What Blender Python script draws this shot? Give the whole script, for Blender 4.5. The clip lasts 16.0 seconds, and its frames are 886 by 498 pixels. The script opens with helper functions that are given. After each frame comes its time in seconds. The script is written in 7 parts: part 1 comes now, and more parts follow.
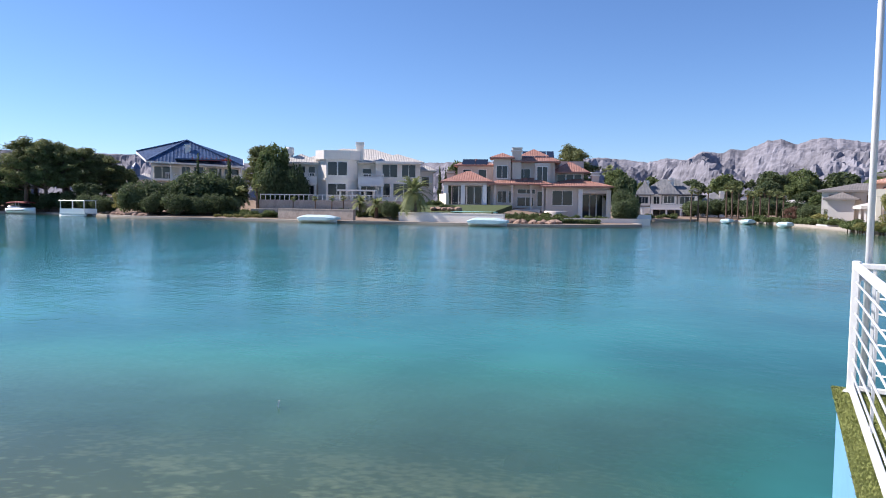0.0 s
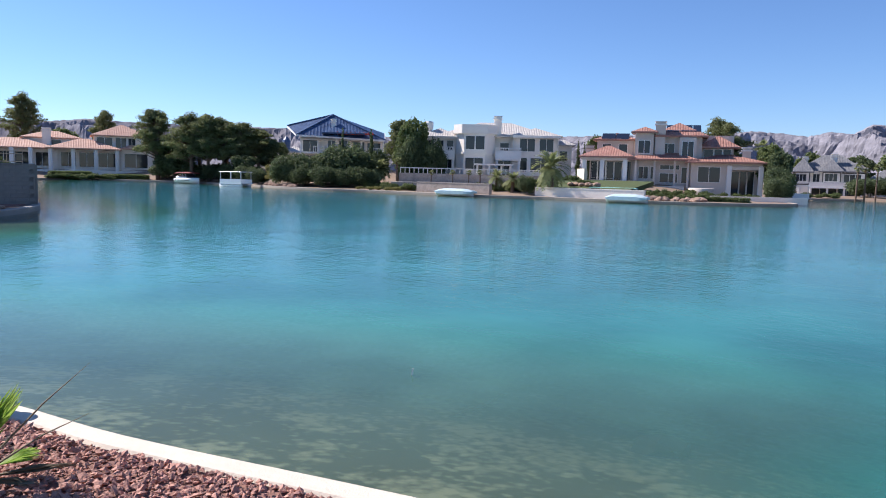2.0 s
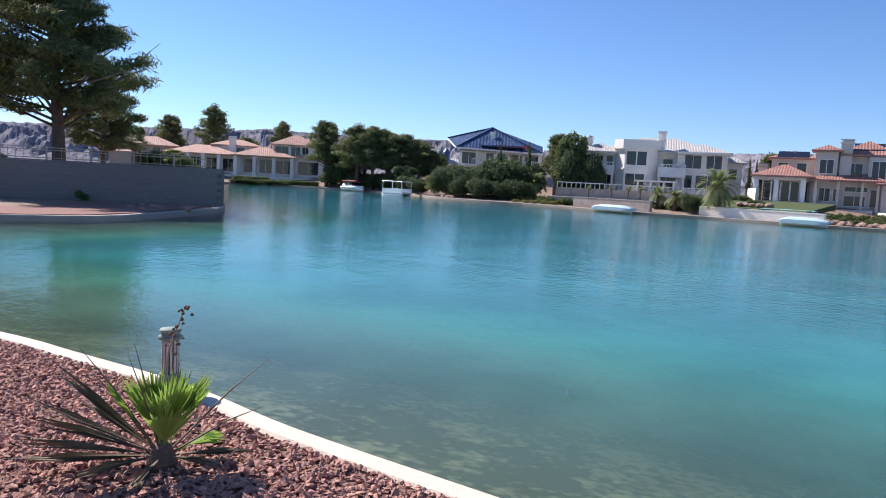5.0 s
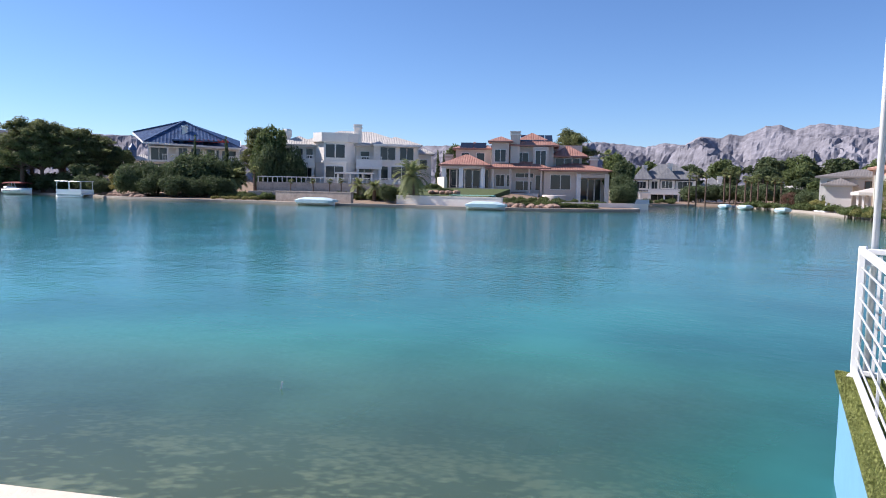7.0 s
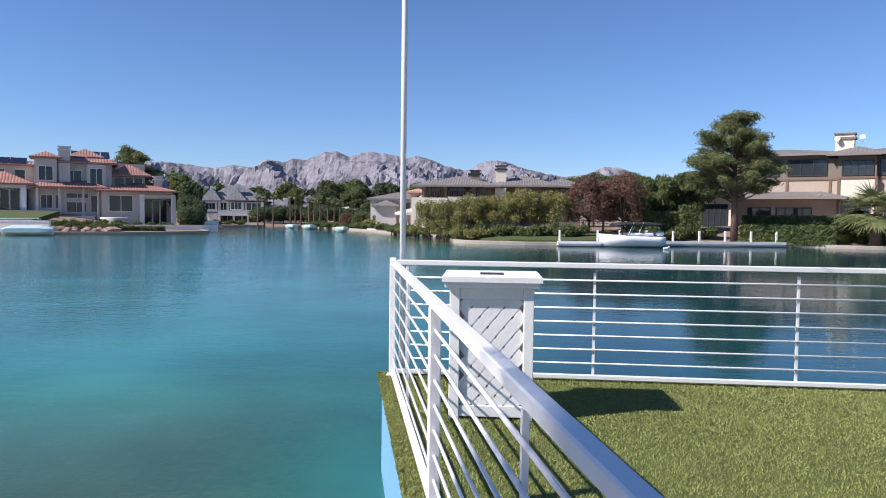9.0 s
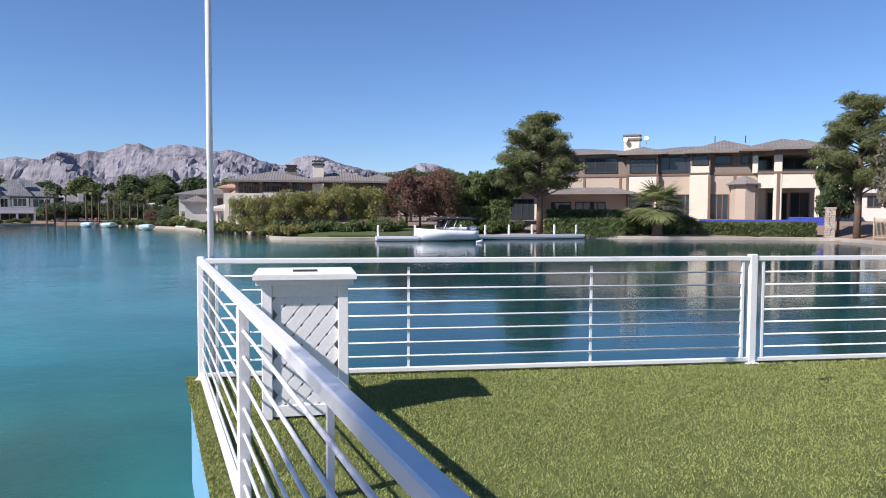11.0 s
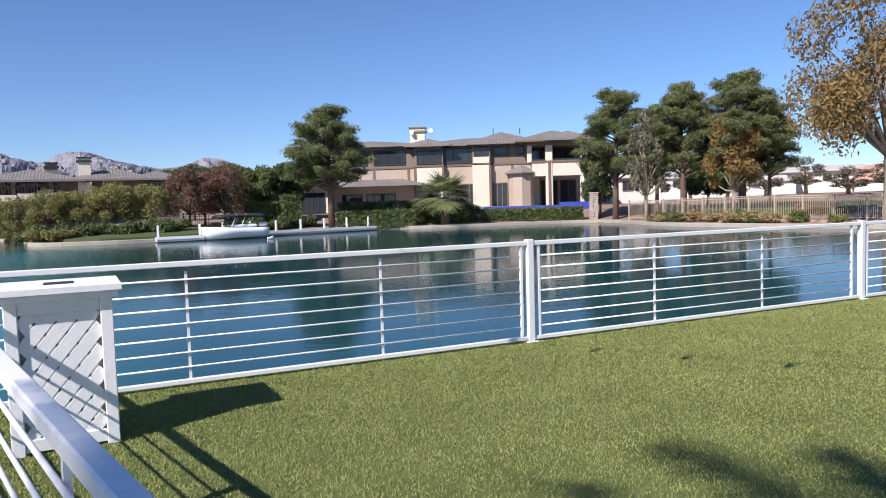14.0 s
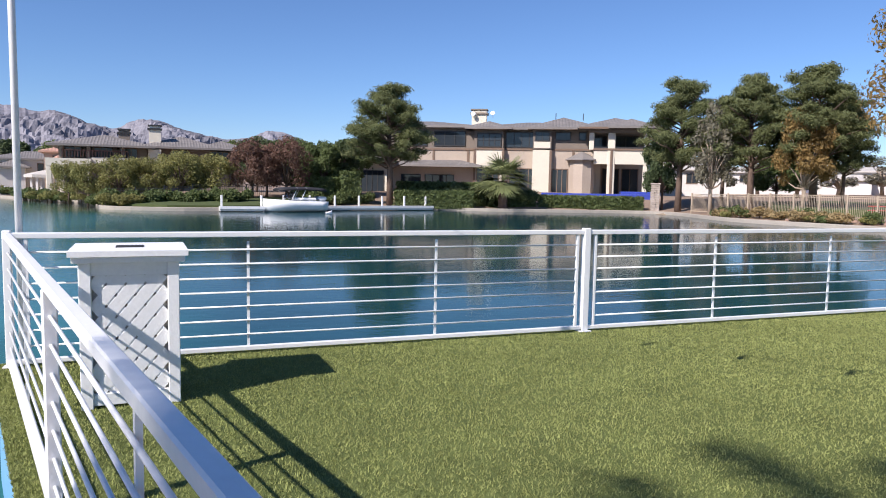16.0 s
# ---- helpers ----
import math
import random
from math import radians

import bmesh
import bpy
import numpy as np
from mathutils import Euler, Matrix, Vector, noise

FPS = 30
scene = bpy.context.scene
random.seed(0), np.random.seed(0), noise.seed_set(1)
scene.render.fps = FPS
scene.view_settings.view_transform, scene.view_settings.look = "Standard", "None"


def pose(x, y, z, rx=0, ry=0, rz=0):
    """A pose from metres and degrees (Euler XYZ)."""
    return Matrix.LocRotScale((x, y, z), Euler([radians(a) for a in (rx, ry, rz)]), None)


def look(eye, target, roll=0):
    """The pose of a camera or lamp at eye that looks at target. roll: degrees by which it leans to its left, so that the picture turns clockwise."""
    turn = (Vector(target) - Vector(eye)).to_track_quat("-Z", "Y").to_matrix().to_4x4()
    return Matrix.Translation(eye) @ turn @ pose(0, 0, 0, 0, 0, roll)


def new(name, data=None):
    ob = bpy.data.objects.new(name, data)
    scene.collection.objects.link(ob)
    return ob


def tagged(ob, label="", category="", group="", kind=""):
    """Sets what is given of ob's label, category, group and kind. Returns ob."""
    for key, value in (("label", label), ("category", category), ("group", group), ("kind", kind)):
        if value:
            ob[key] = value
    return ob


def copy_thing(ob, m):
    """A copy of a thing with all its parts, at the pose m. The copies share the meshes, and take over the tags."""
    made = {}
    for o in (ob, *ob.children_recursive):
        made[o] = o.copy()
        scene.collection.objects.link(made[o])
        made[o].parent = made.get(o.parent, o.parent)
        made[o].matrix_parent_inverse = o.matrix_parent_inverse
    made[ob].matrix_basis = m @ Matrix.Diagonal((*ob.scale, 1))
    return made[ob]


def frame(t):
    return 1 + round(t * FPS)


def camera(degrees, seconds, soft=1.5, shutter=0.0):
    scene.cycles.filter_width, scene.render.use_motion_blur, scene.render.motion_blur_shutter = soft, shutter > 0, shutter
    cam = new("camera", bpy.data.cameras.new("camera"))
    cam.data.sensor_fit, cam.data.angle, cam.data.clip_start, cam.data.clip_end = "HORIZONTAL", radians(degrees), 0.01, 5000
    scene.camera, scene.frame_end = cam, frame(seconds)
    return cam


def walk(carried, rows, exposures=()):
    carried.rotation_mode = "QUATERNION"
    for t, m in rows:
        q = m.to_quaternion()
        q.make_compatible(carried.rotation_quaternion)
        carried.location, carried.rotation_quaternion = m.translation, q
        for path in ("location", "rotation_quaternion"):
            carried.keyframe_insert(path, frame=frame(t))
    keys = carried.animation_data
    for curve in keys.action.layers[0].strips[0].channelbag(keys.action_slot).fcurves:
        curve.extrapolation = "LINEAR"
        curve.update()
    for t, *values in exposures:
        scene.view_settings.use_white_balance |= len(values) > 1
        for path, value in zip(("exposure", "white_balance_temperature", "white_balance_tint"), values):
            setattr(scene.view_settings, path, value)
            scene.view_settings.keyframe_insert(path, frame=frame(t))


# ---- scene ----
cam = camera(63.7, 16.0, soft=1.0)
PATH = [
    (0, (0.106, -0.259, 1.511), (-1.154, 1.289, 1.386), 0.7),
    (0.5, (0.1, -0.28, 1.517), (-1.201, 1.234, 1.385), 0.5),
    (1, (0.155, -0.305, 1.537), (-1.213, 1.145, 1.386), 0.7),
    (1.5, (0.229, -0.36, 1.562), (-1.222, 1.005, 1.382), 1.0),
    (2, (0.235, -0.35, 1.571), (-1.288, 0.93, 1.367), 1.4),
    (2.5, (0.251, -0.354, 1.582), (-1.327, 0.858, 1.374), 1.9),
    (3, (0.25, -0.374, 1.59), (-1.375, 0.774, 1.389), 2.5),
    (3.5, (0.242, -0.394, 1.591), (-1.427, 0.692, 1.401), 3.0),
    (3.7, (0.205, -0.398, 1.581), (-1.485, 0.655, 1.396), 3.2),
    (4.75, (0.162, -0.414, 1.583), (-1.605, 0.506, 1.398), 3.2),
    (5.8, (0.126, -0.433, 1.58), (-1.573, 0.607, 1.395), 2.4),
    (6, (0.058, -0.429, 1.579), (-1.609, 0.661, 1.393), 2.4),
    (6.5, (0.047, -0.36, 1.538), (-1.458, 0.946, 1.356), 1.7),
    (7, (0.04, -0.303, 1.502), (-1.211, 1.248, 1.331), 1.1),
    (7.5, (0.067, -0.2, 1.474), (-0.838, 1.577, 1.322), 0.4),
    (8, (0.112, -0.076, 1.472), (-0.477, 1.831, 1.347), -0.1),
    (8.5, (0.121, -0.07, 1.473), (-0.248, 1.893, 1.37), 0.3),
    (9, (0.139, -0.08, 1.48), (-0.052, 1.909, 1.387), 0.7),
    (9.5, (0.158, -0.102, 1.484), (0.125, 1.896, 1.394), 1.1),
    (11.8, (0.215, -0.055, 1.482), (0.709, 1.879, 1.364), -0.4),
    (12, (0.226, -0.041, 1.477), (0.773, 1.879, 1.356), -0.5),
    (12.5, (0.232, -0.05, 1.471), (0.902, 1.83, 1.341), -0.8),
    (13, (0.261, -0.037, 1.465), (1.035, 1.802, 1.328), -1.0),
    (13.5, (0.279, -0.015, 1.452), (1.126, 1.792, 1.318), -1.3),
    (14, (0.282, 0.015, 1.495), (1.138, 1.818, 1.367), -1.7),
    (14.5, (0.274, 0.03, 1.508), (1.098, 1.848, 1.382), -1.6),
    (15, (0.267, 0.028, 1.513), (1.049, 1.864, 1.373), -1.1),
    (15.5, (0.245, 0.016, 1.509), (0.991, 1.865, 1.349), -0.1),
    (16, (0.258, -0.006, 1.503), (0.971, 1.854, 1.326), 1.1),
]
walk(cam, [(t, look(eye, target, roll)) for t, eye, target, roll in PATH], [(0, 0.72, 6150, 18), (6.5, 0.7, 6150, 18), (8.5, 0.55, 6150, 18), (10, 0.5, 6150, 18), (16, 0.5, 6150, 18)])

# ---- world and sun ----
WATER_Z = -0.95
SUN_DIR = Vector((-1.07, -0.485, 1.0)).normalized()
world = bpy.data.worlds.new("sky")
scene.world = world
world.use_nodes = True
wn = world.node_tree.nodes
sky = wn.new("ShaderNodeTexSky")
sky.sky_type, sky.sun_disc = "NISHITA", False
sky.sun_elevation = math.asin(SUN_DIR.z)
sky.sun_rotation = math.atan2(SUN_DIR.x, SUN_DIR.y)
sky.altitude, sky.air_density, sky.dust_density, sky.ozone_density = 700, 1.0, 0.0, 8.0
world.node_tree.links.new(sky.outputs[0], wn["Background"].inputs[0])
wn["Background"].inputs[1].default_value = 0.088
sun = new("sun", bpy.data.lights.new("sun", "SUN"))
sun.data.energy, sun.data.angle, sun.data.color = 5.0, radians(0.53), (1.0, 0.93, 0.82)
sun.matrix_world = look(SUN_DIR * 50, (0, 0, 0))


# ---- materials ----
def mat(name, color, rough=0.7, metal=0.0, var=0.12, scale=3.0, bump=0.0, bscale=30.0, rand=0.0, spec=0.5, coord="Object", island=False):
    """A surface with colour variation at two scales, a fine relief, and a change from piece to piece."""
    m = bpy.data.materials.new(name)
    m.use_nodes = True
    n, l = m.node_tree.nodes, m.node_tree.links
    p = n["Principled BSDF"]
    p.inputs["Roughness"].default_value, p.inputs["Metallic"].default_value = rough, metal
    p.inputs["Specular IOR Level"].default_value = spec
    tc = n.new("ShaderNodeTexCoord")
    n1, n2 = n.new("ShaderNodeTexNoise"), n.new("ShaderNodeTexNoise")
    n1.inputs["Scale"].default_value, n2.inputs["Scale"].default_value = scale, scale * 9.3
    n1.inputs["Detail"].default_value = n2.inputs["Detail"].default_value = 4
    for k in (n1, n2):
        l.new(tc.outputs[coord], k.inputs["Vector"])
    add = n.new("ShaderNodeMath")
    add.operation = "ADD"
    l.new(n1.outputs[0], add.inputs[0])
    l.new(n2.outputs[0], add.inputs[1])
    last = add
    if rand:
        src = n.new("ShaderNodeNewGeometry") if island else n.new("ShaderNodeObjectInfo")
        mul = n.new("ShaderNodeMath")
        mul.operation = "MULTIPLY_ADD"
        mul.inputs[1].default_value = rand
        l.new(src.outputs["Random Per Island" if island else "Random"], mul.inputs[0])
        l.new(add.outputs[0], mul.inputs[2])
        last = mul
    rng = n.new("ShaderNodeMapRange")
    rng.inputs[1].default_value, rng.inputs[2].default_value = 0.6, 1.4 + rand
    rng.inputs[3].default_value, rng.inputs[4].default_value = 1 - var, 1 + var
    l.new(last.outputs[0], rng.inputs[0])
    hsv = n.new("ShaderNodeHueSaturation")
    hsv.inputs["Color"].default_value = (*color, 1)
    l.new(rng.outputs[0], hsv.inputs["Value"])
    l.new(hsv.outputs[0], p.inputs["Base Color"])
    if bump:
        nb, b = n.new("ShaderNodeTexNoise"), n.new("ShaderNodeBump")
        nb.inputs["Scale"].default_value, nb.inputs["Detail"].default_value = bscale, 5
        b.inputs["Strength"].default_value, b.inputs["Distance"].default_value = bump, 0.02
        l.new(tc.outputs[coord], nb.inputs["Vector"])
        l.new(nb.outputs[0], b.inputs["Height"])
        l.new(b.outputs[0], p.inputs["Normal"])
    return m


def tile_mat(name, c1, c2, across, along, depth=0.05, rough=0.7):
    """Roof tiles in rows, by the roof's own UV in metres: barrels across, courses along the slope."""
    m = mat(name, c1, rough, var=0.15, scale=0.6)
    n, l = m.node_tree.nodes, m.node_tree.links
    p = n["Principled BSDF"]
    uv, sep = n.new("ShaderNodeUVMap"), n.new("ShaderNodeSeparateXYZ")
    l.new(uv.outputs[0], sep.inputs[0])

    def op(kind, a, b):
        k = n.new("ShaderNodeMath")
        k.operation = kind
        for i, v in enumerate((a, b)):
            if isinstance(v, (int, float)):
                k.inputs[i].default_value = v
            elif v is not None:
                l.new(v, k.inputs[i])
        return k.outputs[0]

    barrel = op("ABSOLUTE", op("SINE", op("MULTIPLY", sep.outputs[0], math.pi / across), None), None)
    course = op("FRACT", op("DIVIDE", sep.outputs[1], along), None)
    height = op("ADD", barrel, op("MULTIPLY", course, -0.45))
    b = n.new("ShaderNodeBump")
    b.inputs["Strength"].default_value, b.inputs["Distance"].default_value = 1.0, depth
    l.new(height, b.inputs["Height"])
    l.new(b.outputs[0], p.inputs["Normal"])
    cell = n.new("ShaderNodeTexWhiteNoise")
    cell.noise_dimensions = "2D"
    comb = n.new("ShaderNodeCombineXYZ")
    l.new(op("FLOOR", op("DIVIDE", sep.outputs[0], across), None), comb.inputs[0])
    l.new(op("FLOOR", op("DIVIDE", sep.outputs[1], along), None), comb.inputs[1])
    l.new(comb.outputs[0], cell.inputs["Vector"])
    mix = n.new("ShaderNodeMix")
    mix.data_type = "RGBA"
    mix.inputs["A"].default_value, mix.inputs["B"].default_value = (*c1, 1), (*c2, 1)
    l.new(cell.outputs[0], mix.inputs["Factor"])
    l.new(mix.outputs["Result"], [k for k in n if k.type == "HUE_SAT"][0].inputs["Color"])
    return m


M = {}
M["white_steel"] = mat("white_painted_steel", (0.75, 0.75, 0.74), 0.38, var=0.05, scale=4, bump=0.05, bscale=60)
M["white_wood"] = mat("white_painted_wood", (0.78, 0.78, 0.76), 0.5, var=0.06, scale=5, bump=0.12, bscale=40)
M["dark"] = mat("dark_void", (0.02, 0.02, 0.02), 0.8)
M["turf"] = mat("artificial_turf", (0.145, 0.174, 0.052), 0.85, var=0.3, scale=2.0, bump=0.8, bscale=220, spec=0.15)
M["blade"] = mat("turf_blades", (0.245, 0.268, 0.090), 0.8, var=0.4, scale=1.2, rand=0.7, island=True, spec=0.12)
M["panel_blue"] = mat("blue_fibreglass", (0.17, 0.37, 0.58), 0.5, var=0.1, scale=3)
M["kerb"] = mat("pale_concrete", (0.64, 0.56, 0.455), 0.85, var=0.12, scale=2, bump=0.3, bscale=60)
M["kerb_far"] = mat("grey_concrete", (0.33, 0.295, 0.25), 0.9, var=0.15, scale=1)
M["gravel"] = mat("red_gravel_stones", (0.44, 0.235, 0.180), 0.9, var=0.42, scale=3, rand=0.9, island=True, bump=0.4, bscale=120)
M["gravel_bed"] = mat("red_gravel_bed", (0.24, 0.125, 0.095), 0.95, var=0.35, scale=6, bump=0.8, bscale=40)
M["rock"] = mat("tan_boulder", (0.30, 0.20, 0.15), 0.9, var=0.3, scale=2, bump=0.5, bscale=8, rand=0.4)
M["soil"] = mat("dark_soil_lump", (0.05, 0.035, 0.03), 0.95, var=0.3, scale=9, bump=0.5)
M["bark"] = mat("brown_bark", (0.14, 0.095, 0.07), 0.95, var=0.3, scale=4, bump=0.8, bscale=14)
M["bark_pale"] = mat("pale_bark", (0.34, 0.27, 0.20), 0.9, var=0.3, scale=4, bump=0.5, bscale=14)
LEAF = {"pine": (0.150, 0.168, 0.070), "olive": (0.16, 0.165, 0.05), "green": (0.117, 0.150, 0.055), "dark": (0.086, 0.114, 0.052), "plum": (0.165, 0.096, 0.070),
        "autumn": (0.27, 0.185, 0.070), "yellow": (0.235, 0.225, 0.080), "palm": (0.215, 0.240, 0.105), "grey": (0.20, 0.185, 0.13), "straw": (0.34, 0.26, 0.13), "yucca": (0.25, 0.36, 0.07)}
for k, c in LEAF.items():
    lm = M["leaf_" + k] = mat("leaves_" + k, tuple(1.12 * q for q in c), 0.65, var=0.42, scale=0.5, rand=0.8, island=True, spec=0.25)
    ln, ll = lm.node_tree.nodes, lm.node_tree.links
    tl, mx = ln.new("ShaderNodeBsdfTranslucent"), ln.new("ShaderNodeMixShader")
    mx.inputs[0].default_value = 0.42
    ll.new([q for q in ln if q.type == "HUE_SAT"][0].outputs[0], tl.inputs[0])
    ll.new(ln["Principled BSDF"].outputs[0], mx.inputs[1]), ll.new(tl.outputs[0], mx.inputs[2])
    ll.new(mx.outputs[0], ln["Material Output"].inputs[0])
M["leaf_dry"] = mat("dry_palm_leaf", (0.16, 0.125, 0.075), 0.8, var=0.3, scale=6)
M["glass"] = mat("dark_window_glass", (0.032, 0.040, 0.048), 0.03, var=0.15, scale=0.4, spec=0.5)
M["stucco_white"] = mat("white_stucco", (0.83, 0.78, 0.70), 0.85, var=0.06, scale=0.6, bump=0.1, bscale=6)
M["stucco_beige"] = mat("beige_stucco", (0.62, 0.55, 0.485), 0.85, var=0.06, scale=0.6, bump=0.1, bscale=6)
M["stucco_cream"] = mat("cream_stucco", (0.66, 0.60, 0.485), 0.85, var=0.06, scale=0.6, bump=0.1, bscale=6)
M["stucco_tan"] = mat("tan_stucco", (0.42, 0.345, 0.275), 0.85, var=0.07, scale=0.6, bump=0.1, bscale=6)
M["stucco_grey"] = mat("taupe_stucco", (0.19, 0.155, 0.125), 0.85, var=0.07, scale=0.6, bump=0.1, bscale=6)
M["stucco_pale"] = mat("grey_white_stucco", (0.58, 0.56, 0.53), 0.85, var=0.06, scale=0.6, bump=0.1, bscale=6)
M["trim_brown"] = mat("brown_trim", (0.17, 0.115, 0.08), 0.7, var=0.1)
M["trim_white"] = mat("white_trim", (0.78, 0.76, 0.72), 0.6, var=0.05)
M["roof_red"] = tile_mat("red_clay_tiles", (0.30, 0.135, 0.10), (0.37, 0.195, 0.15), 0.36, 0.45, 0.045)
M["roof_pink"] = tile_mat("pink_clay_tiles", (0.44, 0.235, 0.165), (0.54, 0.32, 0.23), 0.40, 0.45, 0.04)
M["roof_cream"] = tile_mat("pale_roof_tiles", (0.44, 0.41, 0.37), (0.52, 0.485, 0.44), 0.40, 0.45, 0.05)
M["roof_blue"] = tile_mat("blue_glazed_tiles", (0.020, 0.045, 0.11), (0.045, 0.09, 0.19), 0.6, 0.6, 0.05, 0.45)
M["roof_slate"] = tile_mat("grey_slate", (0.13, 0.135, 0.145), (0.20, 0.20, 0.205), 0.30, 0.35, 0.02)
M["roof_brown"] = tile_mat("brown_grey_tiles", (0.165, 0.15, 0.14), (0.21, 0.19, 0.175), 0.33, 0.40, 0.03)
M["rail_red"] = mat("red_brown_rail", (0.14, 0.065, 0.05), 0.6)
M["solar"] = mat("solar_panel", (0.012, 0.014, 0.022), 0.15, var=0.1)
M["red_paint"] = mat("red_painted_timber", (0.36, 0.05, 0.04), 0.6)
M["stone"] = mat("stacked_stone", (0.40, 0.34, 0.29), 0.9, var=0.35, scale=1.5, bump=0.6, bscale=5)
M["block"] = mat("grey_block", (0.215, 0.195, 0.18), 0.9, var=0.15, scale=1.0, bump=0.3, bscale=20, rand=0.25)
M["hull"] = mat("white_gelcoat", (0.78, 0.79, 0.79), 0.25, var=0.04)
M["canvas"] = mat("black_canvas", (0.02, 0.02, 0.024), 0.8)
M["canvas_red"] = mat("dark_red_canvas", (0.22, 0.04, 0.035), 0.8)
M["cover"] = mat("pale_blue_boat_cover", (0.50, 0.64, 0.68), 0.6, var=0.10, bump=0.3, bscale=4)
M["cover_teal"] = mat("teal_tarp", (0.25, 0.55, 0.50), 0.6)
M["pool_blue"] = mat("blue_pool_tile", (0.05, 0.075, 0.36), 0.3, var=0.25, scale=6)
M["lamp_stone"] = mat("weathered_grey_metal", (0.50, 0.47, 0.42), 0.75, var=0.3, scale=8, bump=0.3, bscale=50)
M["lamp_dark"] = mat("dark_column_core", (0.055, 0.05, 0.045), 0.8, var=0.2, scale=8)
M["lamp_green"] = mat("verdigris", (0.20, 0.24, 0.20), 0.75, var=0.3, scale=9)
M["lawn"] = mat("lawn_grass", (0.062, 0.085, 0.022), 0.9, var=0.3, scale=2, bump=0.6, bscale=30)
M["fence_tan"] = mat("tan_iron_fence", (0.42, 0.34, 0.25), 0.6)
M["iron"] = mat("dark_iron", (0.03, 0.03, 0.03), 0.5)
M["far_white"] = mat("far_pale_wall", (0.6, 0.57, 0.53), 0.9)


def ground_material():
    m = mat("desert_ground", (0.24, 0.17, 0.12), 0.95, var=0.12, scale=0.25, bump=0.1, bscale=3)
    n, l = m.node_tree.nodes, m.node_tree.links
    a = n.new("ShaderNodeAttribute")
    a.attribute_name = "bed"
    mix = n.new("ShaderNodeMix")
    mix.data_type = "RGBA"
    hsv = [k for k in n if k.type == "HUE_SAT"][0]
    noise_a = n.new("ShaderNodeTexNoise")
    noise_a.inputs["Scale"].default_value, noise_a.inputs["Detail"].default_value = 0.8, 3
    tc = n.new("ShaderNodeTexCoord")
    l.new(tc.outputs["Object"], noise_a.inputs["Vector"])
    ramp = n.new("ShaderNodeValToRGB")
    ramp.color_ramp.elements[0].position, ramp.color_ramp.elements[1].position = 0.42, 0.66
    ramp.color_ramp.elements[0].color, ramp.color_ramp.elements[1].color = (0.100, 0.100, 0.072, 1), (0.36, 0.34, 0.245, 1)
    stones, fine, both = n.new("ShaderNodeTexVoronoi"), n.new("ShaderNodeTexNoise"), n.new("ShaderNodeMath")
    stones.inputs["Scale"].default_value = 6.5
    fine.inputs["Scale"].default_value, fine.inputs["Detail"].default_value = 5.0, 6
    l.new(tc.outputs["Object"], stones.inputs["Vector"]), l.new(tc.outputs["Object"], fine.inputs["Vector"])
    both.operation = "MULTIPLY_ADD"
    both.inputs[1].default_value = -0.28
    l.new(stones.outputs["Distance"], both.inputs[0])
    pat, sub = n.new("ShaderNodeMath"), n.new("ShaderNodeMath")
    pat.operation = "MULTIPLY_ADD"
    pat.inputs[1].default_value, pat.inputs[2].default_value = 0.75, -0.24
    l.new(fine.outputs[0], pat.inputs[0])
    l.new(pat.outputs[0], both.inputs[2])
    l.new(both.outputs[0], sub.inputs[0]), l.new(noise_a.outputs[0], sub.inputs[1])
    l.new(sub.outputs[0], ramp.inputs[0])
    mix.inputs["A"].default_value = (0.24, 0.17, 0.12, 1)
    l.new(ramp.outputs[0], mix.inputs["B"])
    l.new(a.outputs["Fac"], mix.inputs["Factor"])
    l.new(mix.outputs["Result"], hsv.inputs["Color"])
    return m


M["ground"] = ground_material()


